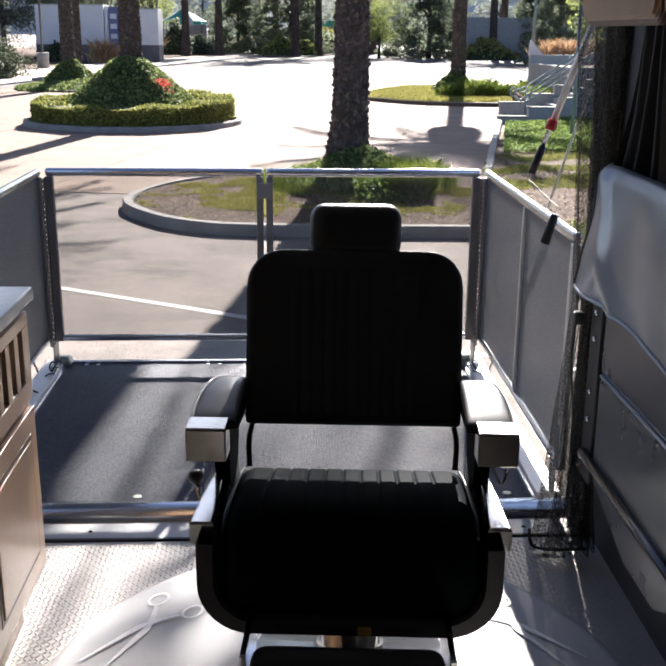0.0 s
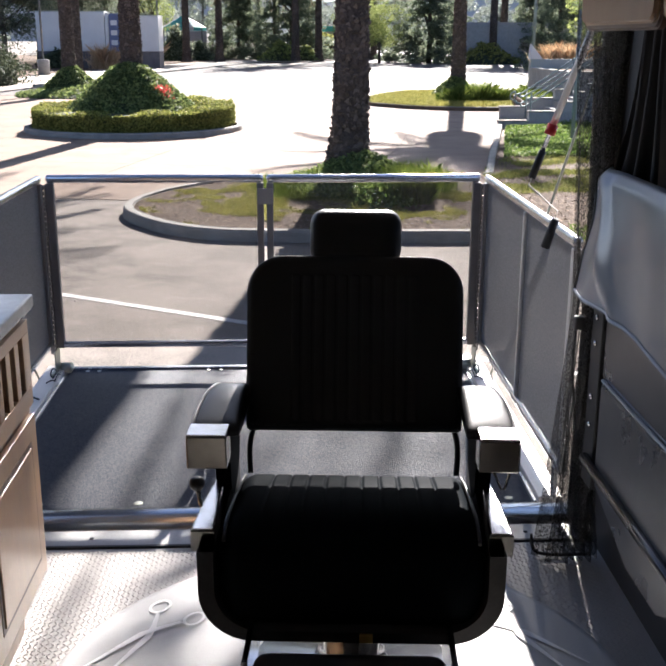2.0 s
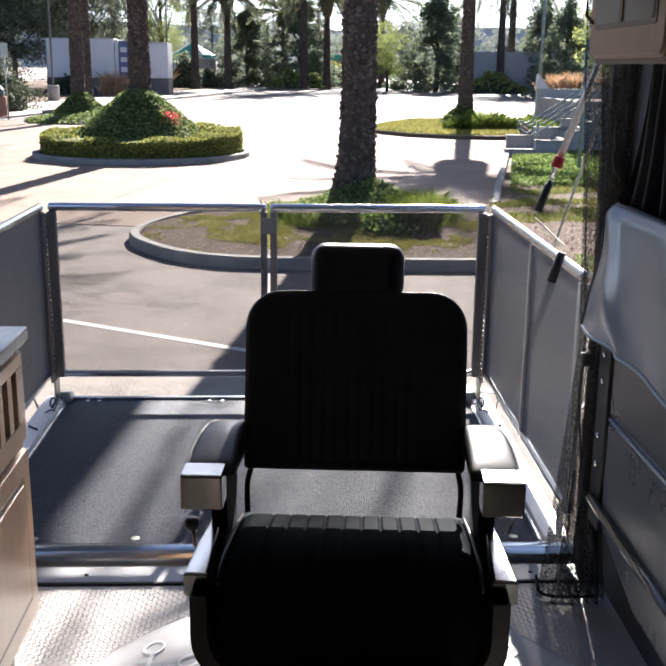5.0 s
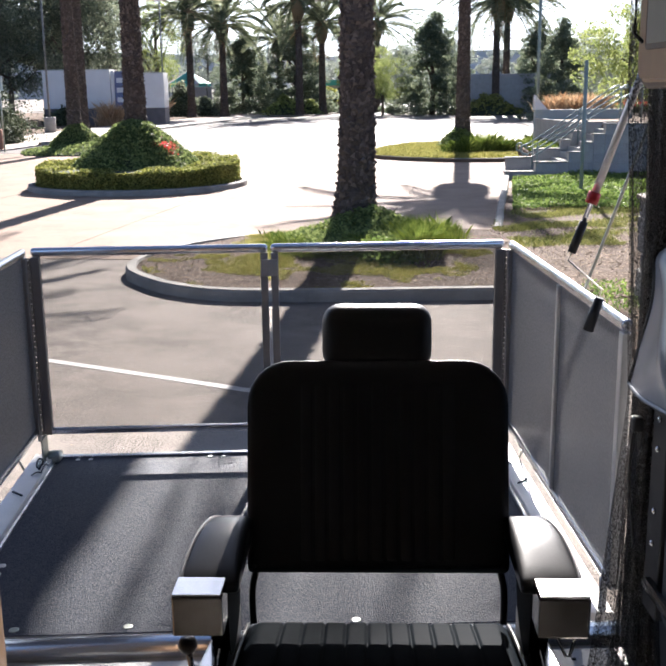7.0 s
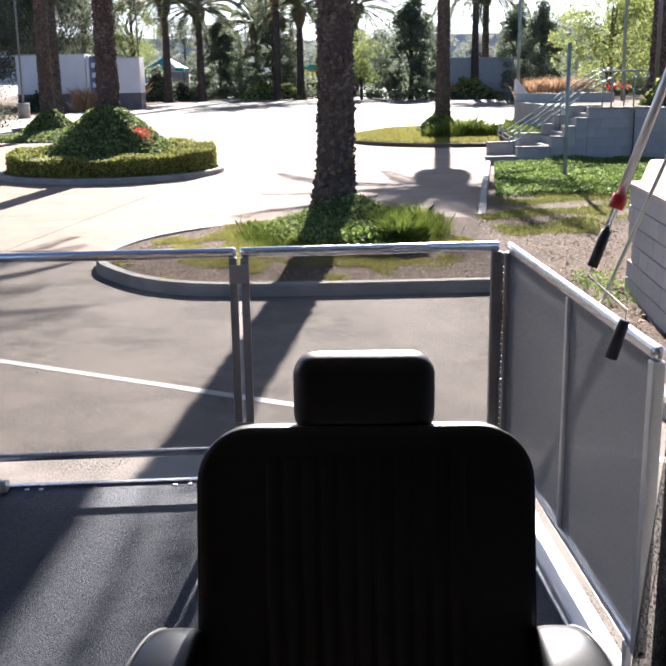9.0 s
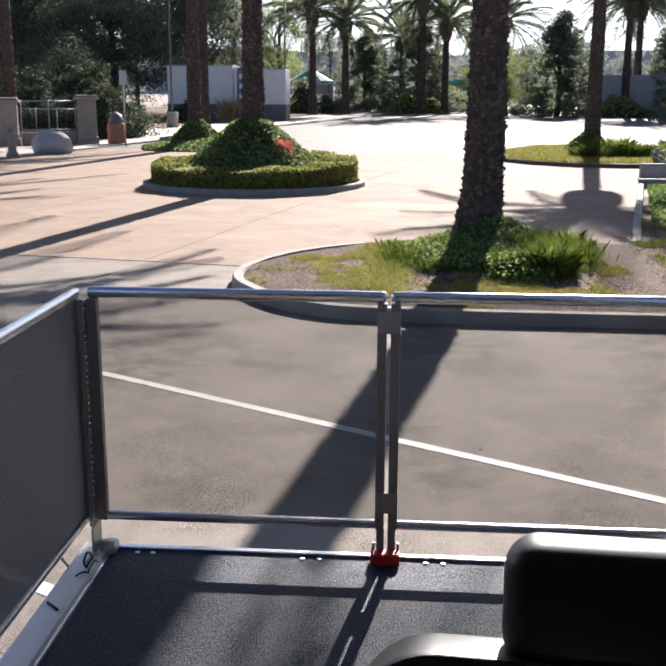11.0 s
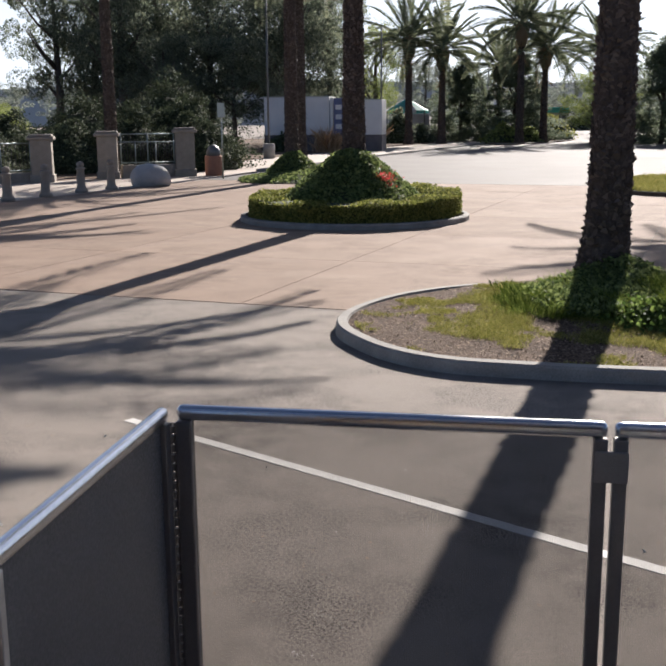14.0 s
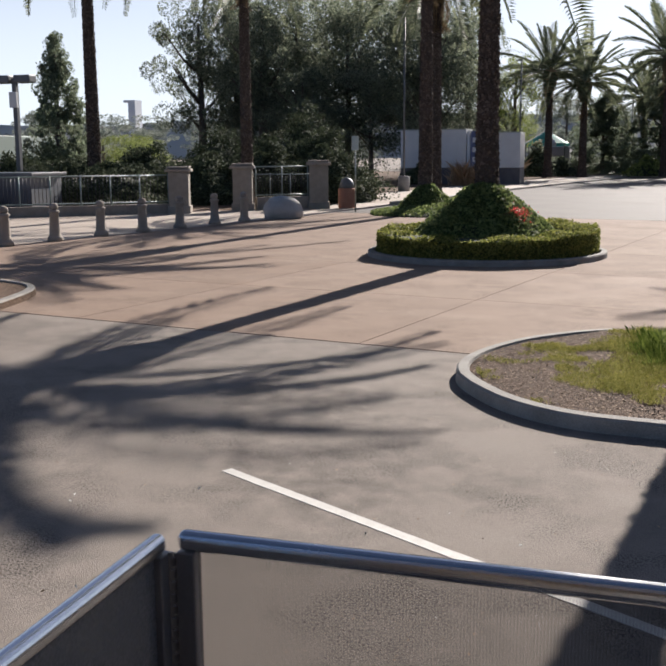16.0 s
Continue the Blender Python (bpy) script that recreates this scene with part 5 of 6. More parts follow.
for i in range(3):
    y1 = -2.255 - 0.62 * i
    d = part("door", rounded_plate(0.932, 0.952, y1 - 0.60, y1, 2.518, 2.98, 0.045, 0.006), M_CABD, up, "glazed door with a dark brown rim and rounded corners")
    part("frame", rounded_plate(0.920, 0.9335, y1 - 0.588, y1 - 0.012, 2.532, 2.968, 0.038, 0.008), M_CAB, d, "tan door frame")
    part("groove", rounded_plate(0.9175, 0.9215, y1 - 0.535, y1 - 0.065, 2.602, 2.915, 0.012, 0.002), M_CABD, d, "dark brown recess")
    part("pane", rounded_plate(0.9145, 0.919, y1 - 0.518, y1 - 0.082, 2.615, 2.90, 0.008, 0.001), M_PANE, d, "glass pane with a pale reflection put into its colour")
    part("glazing_bar", newbox(0.910, 0.9145, y1 - 0.31, y1 - 0.29, 2.615, 2.90, 0.0015), M_CABD, d)
    part("handle", newtube([(0.920, y1 - 0.045, 2.62), (0.900, y1 - 0.045, 2.64), (0.900, y1 - 0.045, 2.73), (0.920, y1 - 0.045, 2.75)], 0.005, 8), M_DARKM, d, "dark bow handle")

# ---- folded bench ----
bench = thing("folding_bench", pose(0.03, -0.03, 0), "black folding bench stowed against the trailer wall", "bench")
part("frame", newbox(1.06, 1.168, -3.9, -2.24, 1.10, 2.0, 0.01), M_BLACKB, bench)
part("upper_board", newbox(1.02, 1.06, -3.9, -2.26, 1.53, 1.86, 0.012), M_BLACKB, bench, "flat black board")
part("middle_board", newbox(1.005, 1.055, -3.4, -2.30, 1.26, 1.53, 0.012), M_BLACKB, bench, "flat black board")
for k in range(3):
    part("edge_strip", newtube([(1.012 + 0.012 * k, -2.30, 1.535 + 0.006 * k), (1.012 + 0.012 * k, -3.4, 1.535 + 0.006 * k)], 0.006, 8), M_GREYV, bench)
bm = bmesh.new()
fc = bm.faces.new([bm.verts.new((1.02, y, z)) for y, z in ((-2.26, 1.25), (-2.28, 1.19), (-2.60, 1.09), (-2.84, 1.09), (-2.92, 1.13), (-2.94, 1.25))])
r = bmesh.ops.extrude_face_region(bm, geom=[fc])
bmesh.ops.translate(bm, vec=(0.022, 0, 0), verts=[q for q in r["geom"] if isinstance(q, bmesh.types.BMVert)])
bmesh.ops.recalc_face_normals(bm, faces=bm.faces)
part("lower_board", bm, M_BLACKB, bench)
part("support_bar", newtube([(1.0, -2.22, 1.258), (1.0, -3.5, 1.258)], 0.017, 12), M_CAP, bench, "glossy black metal tube")
part("bracket", newbox(1.015, 1.09, -2.25, -2.15, 1.16, 1.80, 0.004), M_RUBBER, bench, "black upright bracket")
for z in (1.36, 1.45, 1.62, 1.70):
    part("bolt", lathe([(0.009, 0), (0.009, 0.005), (0.004, 0.008)], 8), M_CHROME, bench).matrix_basis = pose(1.015, -2.20, z, 0, -90, 0)
part("latch", newbox(0.97, 1.0, -2.13, -2.095, 1.64, 1.68, 0.006), M_RUBBER, bench)
part("cord", newtube(smooth_line([(0.985, -2.09, 1.64), (0.982, -2.085, 1.52), (0.992, -2.09, 1.40), (1.0, -2.10, 1.30)], 5), 0.0035, 6), M_RUBBER, bench, "thin black cord hanging from a latch")
part("leg", newbox(1.03, 1.07, -3.32, -3.26, D, 1.15, 0.004), M_DARKM, bench)

# draped vinyl cover with soft folds
bm = bmesh.new()
n, k = 80, 30
g = []
for i in range(n + 1):
    t = i / n
    y = -2.035 - 1.915 * t
    row = []
    for j in range(k + 1):
        s = j / k
        z = 2.14 - 0.40 * s + 0.02 * math.sin(7 * t) * s
        x = 1.042 - 0.034 * math.sin(math.pi * min(1, s * 1.3) * 0.5) + 0.014 * math.sin(11 * t + 5 * s) * s + 0.03 * noise.noise(Vector((t * 9, s * 1.6, 0))) * s
        x += 0.014 * max(0.0, 1 - 1.9 * t / 0.10) ** 2 - 0.016 * math.exp(-((1.9 * t - 0.10 - 0.34 * s) / 0.05) ** 2) + 0.025 * max(0.0, 1 - s / 0.12) ** 2
        yy = y - (0.035 * (1 - s) + 0.075 * max(0.0, (0.14 - s) / 0.14) ** 2) * math.exp(-6 * t) - 0.012 * math.sin(6 * s) - 0.085 * math.sin(math.pi * s) * math.exp(-7 * t)
        row.append(bm.verts.new((x, yy, z)))
    g.append(row)
for i in range(n):
    for j in range(k):
        bm.faces.new((g[i][j], g[i + 1][j], g[i + 1][j + 1], g[i][j + 1])).smooth = True
hem = [v.co.copy() for v in (row[-1] for row in g)]
side_hem = [v.co.copy() for v in g[0]]
bmesh.ops.recalc_face_normals(bm, faces=bm.faces)
bmesh.ops.solidify(bm, geom=bm.faces[:], thickness=0.035)
cushion_thing = thing("bench_cushion", pose(0, 0, 0), "soft dark grey vinyl cushion cover draped over the bench", "cushion")
part("cover", bm, M_GREYV, cushion_thing)
part("piping", newtube(hem, 0.006, 6), M_GREYV, cushion_thing, "sewn lower edge")
part("piping", newtube(side_hem, 0.006, 6), M_RUBBER, cushion_thing, "sewn side edge")

# ---- curtain ----
def drape(name, x0, y0, x1, y1, z0, z1, folds, depth, mater, label):
    bm = bmesh.new()
    n, k = 60, 16
    d = Vector((x1 - x0, y1 - y0, 0))
    nn = Vector((-d.y, d.x, 0)).normalized()
    g = []
    for i in range(n + 1):
        t = i / n
        row = []
        for j in range(k + 1):
            s = j / k
            p = Vector((x0, y0, 0)) + d * (t * (0.42 + 0.62 * s ** 3) + 0.02 * math.sin(5 * s)) + nn * depth * (math.sin(folds * 2 * math.pi * t) + 0.4 * math.sin(folds * 3.3 * t + 4 * s)) * (0.6 + 0.4 * s)
            p.z = z1 + (z0 - z1) * s + 0.02 * math.sin(9 * t) * s
            row.append(bm.verts.new(p))
        g.append(row)
    for i in range(n):
        for j in range(k):
            bm.faces.new((g[i][j], g[i + 1][j], g[i + 1][j + 1], g[i][j + 1])).smooth = True
    return single(name, bm, mater, label, "curtain")
def net_curtain(inner, deep):
    """Gathered net: straight above, its foot flaring out over the floor edge."""
    bm = bmesh.new()
    n, k = 70, 48
    g = []
    for j in range(k + 1):
        z = 2.76 + (0.835 - 2.76) * j / k
        xl = float(np.interp(z, [0.85, 1.04, 1.18, 1.33, 1.49, 1.70, 1.90, 2.52], [0.925, 0.95, 0.97, 0.99, 1.006, 1.02, 1.004, 0.975])) + inner
        xr = float(np.interp(z, [0.85, 1.3, 1.7, 2.8], [1.13, 1.08, 1.075, 1.12]))
        row = []
        for i in range(n + 1):
            t = i / n
            y = deep - 0.02 * max(0.0, (1.36 - z) / 0.36) + 0.03 * math.sin(7 * 6.28 * t + 0.8 * math.sin(3 * z)) * (0.4 + 0.6 * t) + 0.015 * math.sin(17 * t + 5 * z) - 0.03 * t
            row.append(bm.verts.new((xl + (xr - xl) * t, y, z + 0.03 * t * (z < 0.95))))
        g.append(row)
    for a, b in zip(g, g[1:]):
        for i in range(n):
            bm.faces.new((a[i], a[i + 1], b[i + 1], b[i])).smooth = True
    return bm
net = thing("mesh_curtain", pose(0, 0, 0), "gathered black insect mesh curtain beside the opening", "curtain")
part("net", net_curtain(0.0, -2.05), M_NET, net)
part("net", net_curtain(0.035, -2.10), M_NET, net, "second gathered layer of the net")
part("hem", newtube(smooth_line([(0.93, -2.06, 0.90), (0.94, -2.07, 0.845), (1.0, -2.08, 0.832), (1.13, -2.09, 0.838)], 5), 0.006, 6), M_RUBBER, net, "black sewn hem")
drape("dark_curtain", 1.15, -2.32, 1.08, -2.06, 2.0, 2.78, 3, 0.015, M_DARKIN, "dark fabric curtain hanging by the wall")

# ---- awning crank rod ----
rod = thing("awning_rod", pose(0, 0, 0), "folding crank rod with black grips and red collar", "crank rod")
P = Vector((1.023, -1.625, 2.20))
G = Vector((0.966, -1.627, 2.04))
u = (P - G).normalized()
part("shaft", newtube([tuple(G), tuple(P + u * 0.75)], 0.008, 10), M_ALU, rod, "aluminium shaft")
part("sleeve", newtube([tuple(P), tuple(P + u * 0.75)], 0.012, 10), M_ALUW, rod)
part("collar", newtube([tuple(P - u * 0.018), tuple(P + u * 0.018)], 0.019, 12), M_REDP, rod, "red plastic collar")
part("grip", newtube([tuple(G - u * 0.005), tuple(G + u * 0.095)], 0.0135, 12), M_RUBBER, rod, "black rubber grip")
part("crank", newtube([tuple(G), tuple(G - u * 0.03), (1.062, -1.63, 1.92), (1.053, -1.63, 1.88)], 0.0032, 8), M_TRIM, rod, "bent wire crank arm")
part("grip", newtube([(1.056, -1.632, 1.895), (1.028, -1.62, 1.79)], 0.0145, 12, r1=0.017), M_RUBBER, rod, "black rubber grip")

# ---- stairs, block walls and rails ----
def block_wall(name, p, q, z0, tops, label, thick=0.2, bw=0.4, bh=0.2, gap=None):
    """Coursed concrete blocks from p to q; tops gives the height along it."""
    p, q = Vector((*p, 0)), Vector((*q, 0))
    length = (q - p).length
    ang = math.atan2(q.y - p.y, q.x - p.x)
    t = thing(name, Matrix.Translation(p) @ Matrix.Rotation(ang, 4, "Z"), label, "wall", kind="structure")
    base = newbox(0.0, length, -thick / 2 + 0.008, thick / 2 - (0.008 if gap is None else 0.16), z0, min(tops(0), tops(1)) - 0.01)
    part("core", base, M_BLOCK, t)
    me = {}
    rows = int((max(tops(k / 20) for k in range(21)) - z0) / bh + 0.5)
    for r in range(rows):
        x = -bw / 2 * (r % 2)
        while x < length:
            a, b = max(x, 0.0), min(x + bw, length)
            x += bw
            if b - a < 0.06 or z0 + (r + 1) * bh > tops((a + b) / 2 / length) + 0.05:
                continue
            if gap is not None and r == gap[0] and a < gap[1] < b:
                continue
            key = round(b - a, 2)
            if key not in me:
                bm = newbox(0.004, b - a - 0.004, -thick / 2, thick / 2, 0.004, bh - 0.004, 0.008, seg=1)
                me[key] = bpy.data.meshes.new("block")
                bm.to_mesh(me[key])
                bm.free()
                me[key].materials.append(M_BLOCK)
            piece("block", me[key], t, pose(a, 0, z0 + r * bh))
    return t
block_wall("retaining_wall", (10.36, 24.3), (13.9, 20.4), -0.1, lambda t: 1.52, "grey concrete block retaining wall", 0.3, 0.4, 0.2)
single("wall_coping", newbox(-0.2, 5.4, -0.17, 0.17, 1.502, 1.56, 0.01), M_KERB, "pale concrete coping along a retaining wall", "coping", kind="structure", m=Matrix.Translation((10.36, 24.3, 0)) @ Matrix.Rotation(math.atan2(-3.9, 3.54), 4, "Z"))
block_wall("retaining_wall", (3.55, 2.0), (4.2, 6.8), -0.1, lambda t: 1.3, "grey concrete block wall with one block missing", 0.3, 0.4, 0.2, (3, 4.62))
pad = thing("raised_pad", pose(0, 0, 0), "raised concrete pad behind a low block wall", "terrace", kind="structure")
part("core", slab([(3.80, 2.0), (4.22, 6.6), (5.4, 9.5), (9.4, 9.5), (9.4, 2.0)], -0.1, 1.296), M_BLOCK, pad)
part("slab", slab([(3.38, 1.95), (4.03, 6.85), (4.22, 6.95), (5.3, 9.6), (9.5, 9.6), (9.5, 1.95)], 1.302, 1.345, 0.006), M_WALK, pad, "pale sunlit concrete slab")
FX, FZ = (6.13, 7.0, 7.95, 8.31, 8.65, 8.98), (0.25, 0.51, 0.78, 1.05, 1.28, 1.56)
BX, BZ = (6.55, 7.39, 8.2, 8.53, 8.87), (0.53, 0.78, 1.04, 1.29, 1.56)
def stepped_wall(y, xs, zs, x_end, label):
    """Stepped flank of the stairs: coursed blocks with a pale coping on every step."""
    t = thing("stair_wall", pose(0, y, 0), label, "wall", kind="structure")
    me = {}
    ends = list(xs[1:]) + [x_end]
    for k, (a, b, z) in enumerate(zip(xs, ends, zs)):
        part("core", newbox(a + 0.01, b - 0.002, -0.12, 0.12, -0.1, z - 0.052), M_BLOCK, t)
        part("coping", newbox(a - 0.015, b - (0.0 if b == x_end else 0.018), -0.14, 0.14, z - 0.05, z, 0.008), M_KERB, t, "pale concrete coping")
        rows = int((z - 0.05 + 0.1) / 0.26)
        for r in range(rows):
            x = a + 0.004 - (0.2 if r % 2 else 0.0)
            while x < b - 0.05:
                x0, x1 = max(x, a + 0.004), min(x + 0.4, b - 0.004)
                x += 0.4
                if x1 - x0 < 0.05:
                    continue
                key = round(x1 - x0, 2)
                if key not in me:
                    bm = newbox(0.004, key - 0.004, -0.125, 0.125, 0.004, 0.252, 0.004, seg=1)
                    me[key] = bpy.data.meshes.new("block")
                    bm.to_mesh(me[key])
                    bm.free()
                    me[key].materials.append(M_BLOCK)
                piece("block", me[key], t, pose(x0, 0, z - 0.052 - 0.26 * (rows - r)))
    return t
stepped_wall(24.52, FX, FZ, 10.3, "stepped grey block wall beside the stairs")
stepped_wall(26.42, BX, BZ, 10.0, "stepped grey block wall beside the stairs")
stairs = thing("stairs", pose(0, 24.68, 0.0), "concrete stairs rising between stepped block walls", "stairs", kind="structure")
for i in range(9):
    part("step", newbox(7.38 + 0.26 * i, 9.5, 0.0, 1.58, 0.17 * i, 0.17 * (i + 1), 0.012), M_BLOCK, stairs)
single("terrace", slab([(14.1, 20.35), (10.5, 24.35), (10.4, 24.66), (9.45, 24.68), (9.45, 26.26), (9.3, 26.6), (9.2, 32.8), (11.6, 42), (32, 44), (32, 20.35)], -0.1, 1.46), M_SOIL, "raised planted terrace behind the block walls", "terrace", kind="structure")
block_wall("retaining_wall", (9.10, 26.75), (9.00, 32.8), -0.1, lambda t: 1.52, "grey concrete block wall beside a grass bank", 0.2, 0.8, 0.4)
single("lawn_bank", slab([(7.5, 26.6), (9.25, 26.6), (9.1, 32.7), (8.3, 32.7)], -0.1, 0.55, 0.05), M_SOIL, "low planted bank beside the stairs", "soil", kind="structure")
q = np.random.default_rng(45)
bank = np.array([(q.uniform(7.6, 9.2), q.uniform(26.7, 32.6), 0.55) for _ in range(5000)])
bank = bank[bank[:, 0] > 7.55 + (bank[:, 1] - 26.6) * 0.13]
stuff("bank_grass", blade_mesh("bank_grass", bank, 0.3, 0.012, M_GRASS, q, 0.9), "bright sunlit grass on a bank beside the stairs", "grass")
terr = thing("terrace_wall", pose(8.93, 33.0, 0.0), "pale smooth rendered wall with a sloped white end", "wall", kind="structure")
part("wall", newbox(0, 3.6, -0.15, 0.15, -0.05, 1.80, 0.01), M_STUCCO, terr)
bm = bmesh.new()
for yy in (-0.17, 0.17):
    bm.faces.new([bm.verts.new(c) for c in ((-0.04, yy, 1.80), (0.45, yy, 1.80), (0.16, yy, 2.12), (0.0, yy, 2.32))])
fa, fb = list(bm.faces)
for k in range(4):
    bm.faces.new((fa.verts[k], fa.verts[(k + 1) % 4], fb.verts[(k + 1) % 4], fb.verts[k]))
bmesh.ops.recalc_face_normals(bm, faces=bm.faces)
part("sloped_end", bm, M_WHITEP, terr, "white sloping coping")

def hand_rail(m, label):
    t = thing("handrail", m, label, "handrail", "stair handrails")
    r = 0.024
    part("top_bar", newtube(smooth_line([(6.78, 0, 0.98), (7.1, 0, 1.0), (9.4, 0, 2.50), (9.75, 0, 2.54), (10.45, 0, 2.54), (10.75, 0, 2.5), (10.78, 0, 2.36), (10.45, 0, 2.33)], 5), r, 8), M_RAIL, t)
    part("lower_bar", newtube(smooth_line([(6.82, 0, 0.70), (7.15, 0, 0.72), (9.45, 0, 2.22), (9.8, 0, 2.28)], 5), r, 8), M_RAIL, t)
    part("end_loop", newtube(smooth_line([(6.78, 0, 0.98), (6.66, 0, 0.92), (6.66, 0, 0.76), (6.82, 0, 0.70)], 5), r, 8), M_RAIL, t)
    for x, z0, z1 in ((7.13, 0.2, 1.0), (8.5, 0.9, 1.9), (9.75, 1.46, 2.54), (10.4, 1.46, 2.54)):
        part("post", newtube([(x, 0, z0), (x, 0, z1)], r, 8), M_RAIL, t)
    return t
hr = hand_rail(pose(0, 24.78, 0), "grey-green painted tube handrail on the stairs")
copy_thing(hr, pose(0.15, 26.05, 0))
def post(x, y, h, r, label, mater=None, z=0.0):
    return single("pole", newtube([(0, 0, 0), (0, 0, h * 0.5), (0, 0, h)], r, 10), mater or M_RAIL, label, "pole", m=pose(x, y, z))
post(6.65, 18.4, 3.05, 0.045, "slim green painted pole in a planting strip", z=0.1)
post(10.2, 38.0, 9.0, 0.07, "slim grey lamp pole")
post(13.2, 34.0, 8.0, 0.06, "slim grey lamp pole", z=1.4)
post(12.6, 29.0, 8.0, 0.07, "grey pole above the retaining wall", M_POLE, z=1.2)

# ---- pillars, fence, bollards, boulder ----
def pillar(x, y, h, rz):
    t = thing("stone_pillar", pose(x, y, 0.0, 0, 0, rz), "square cast-stone gate pillar with moulded cap", "pillar", "gate pillars")
    part("shaft", newbox(-0.45, 0.45, -0.45, 0.45, 0.0, h - 0.25, 0.03), M_STONE, t)
    part("plinth", newbox(-0.52, 0.52, -0.52, 0.52, 0.0, 0.35, 0.03), M_STONE, t)
    part("cap", newbox(-0.58, 0.58, -0.58, 0.58, h - 0.25, h - 0.1, 0.04), M_STONE, t)
    part("cap_top", newbox(-0.5, 0.5, -0.5, 0.5, h - 0.1, h, 0.05), M_STONE, t)
pillar(-20.6, 40.0, 2.1, 20)
pillar(-18.6, 42.6, 2.2, 20)
pillar(-15.65, 45.0, 2.32, 20)
def fence(p, q, h, label, n, low=0.45):
    p, q = Vector((*p, 0)), Vector((*q, 0))
    L = (q - p).length
    t = thing("fence", Matrix.Translation(p) @ Matrix.Rotation(math.atan2(q.y - p.y, q.x - p.x), 4, "Z"), label, "fence", "railings along the pavement")
    part("base_wall", newbox(0, L, -0.16, 0.16, 0.0, low, 0.02), M_STONE, t, "low cast-stone base wall")
    for z in (low + 0.1, h):
        part("bar", newtube([(0, 0, z), (L, 0, z)], 0.03, 8), M_RAIL, t)
    me = None
    for i in range(n + 1):
        x = L * i / n
        r = 0.035 if i % 8 == 0 else 0.012
        if r > 0.03:
            part("post", newtube([(x, 0, low), (x, 0, h + 0.05)], r, 8), M_RAIL, t)
        elif me is None:
            me = part("baluster", newtube([(0, 0, low + 0.1), (0, 0, h)], r, 6), M_DARKM, t, "thin dark baluster")
            me.matrix_basis = pose(x, 0, 0)
        else:
            piece("baluster", me.data, t, pose(x, 0, 0))
fence((-33.0, 30.0), (-21.0, 39.7), 1.72, "grey metal railing on a low stone wall", 96)
fence((-18.1, 43.0), (-16.1, 44.7), 2.04, "grey metal railing on a low stone wall", 16, 0.62)
fence((-20.2, 47.5), (-17.0, 47.8), 1.6, "grey metal railing on a low stone wall", 24, 0.2)

def bollard():
    t = thing("bollard", pose(-15.5, 35.2, 0.0), "short cast-stone bollard with moulded top on paving", "bollard", "row of bollards")
    part("shaft", lathe([(0.24, 0), (0.24, 0.12), (0.2, 0.16), (0.17, 0.2), (0.135, 0.85), (0.17, 0.88), (0.17, 0.93), (0.12, 0.97)], 18), M_STONE, t)
    part("finial", lathe([(0.09, 0.96), (0.13, 1.0), (0.145, 1.07), (0.11, 1.14), (0.03, 1.17)], 16), M_STONE, t)
    return t
bl = bollard()
for x, y in ((-16.0, 33.5), (-16.35, 31.25), (-16.8, 29.3), (-17.3, 27.4), (-17.7, 25.35), (-18.15, 23.45)):
    copy_thing(bl, pose(x, y, 0.0))
bm = bmesh.new()
bmesh.ops.create_icosphere(bm, subdivisions=4, radius=1.0)
for v in bm.verts:
    c = v.co.copy()
    k = 1 + 0.16 * noise.noise(c * 1.1 + Vector((3, 1, 7))) + 0.03 * noise.noise(c * 5)
    v.co = Vector((c.x * 0.72 * k, c.y * 0.6 * k, max(c.z * 0.5 * k, -0.28) + 0.28))
for fc in bm.faces:
    fc.smooth = True
single("boulder", bm, M_ROCK, "smooth grey boulder standing on the paving", "boulder", m=pose(-14.75, 37.6, 0.0) @ Matrix.Scale(1.15, 4))

sign = thing("street_sign", pose(-13.1, 42.6, 0.0), "small pale sign on a thin steel post", "sign")
part("post", newtube([(0, 0, 0), (0, 0, 3.3)], 0.035, 8), M_STEEL, sign)
part("plate", newbox(-0.17, 0.17, -0.05, -0.04, 2.75, 3.4, 0.01), M_STEEL, sign, "grey-white sign plate seen from behind")

def bin_round(x, y, h, r, label, mater, domed):
    t = thing("litter_bin", pose(x, y, 0.0), label, "litter bin")
    part("body", lathe([(r * 0.9, 0), (r, 0.1), (r, h * 0.8), (r * 0.95, h * 0.85)], 18), mater, t)
    if domed:
        part("lid", lathe([(r * 0.85, h * 0.85), (r * 0.8, h * 1.05), (r * 0.55, h * 1.22), (r * 0.1, h * 1.3)], 18), M_POLE, t, "domed grey metal lid")
    else:
        part("rim", lathe([(r * 1.05, h * 0.85), (r * 1.05, h)], 18), M_STONE, t)
bin_round(-14.35, 45.4, 1.15, 0.42, "red-brown litter bin with domed grey lid", M_BRICK, True)
bin_round(-9.8, 128.0, 1.5, 0.8, "round stone planter bin on the pavement", M_BLOCK, False)

left_kerb = smooth_line([(-10.4, 10.5), (-10.75, 12.9), (-11.25, 14.6), (-12.2, 15.4), (-14, 15.6), (-22, 15.0)], 5)
kerb(left_kerb, "rounded concrete kerb of a planted corner")
single("corner_bed", slab(left_kerb + [(-22, 8), (-10.6, 8)], -0.05, 0.12), M_SOIL, "dark soil of a kerbed corner bed", "soil", kind="structure")

# ---- far structures ----
trailer = thing("white_pavilion", pose(-21.07, 84.0, 0.0), "row of white panelled display units on a dark grey base", "building")
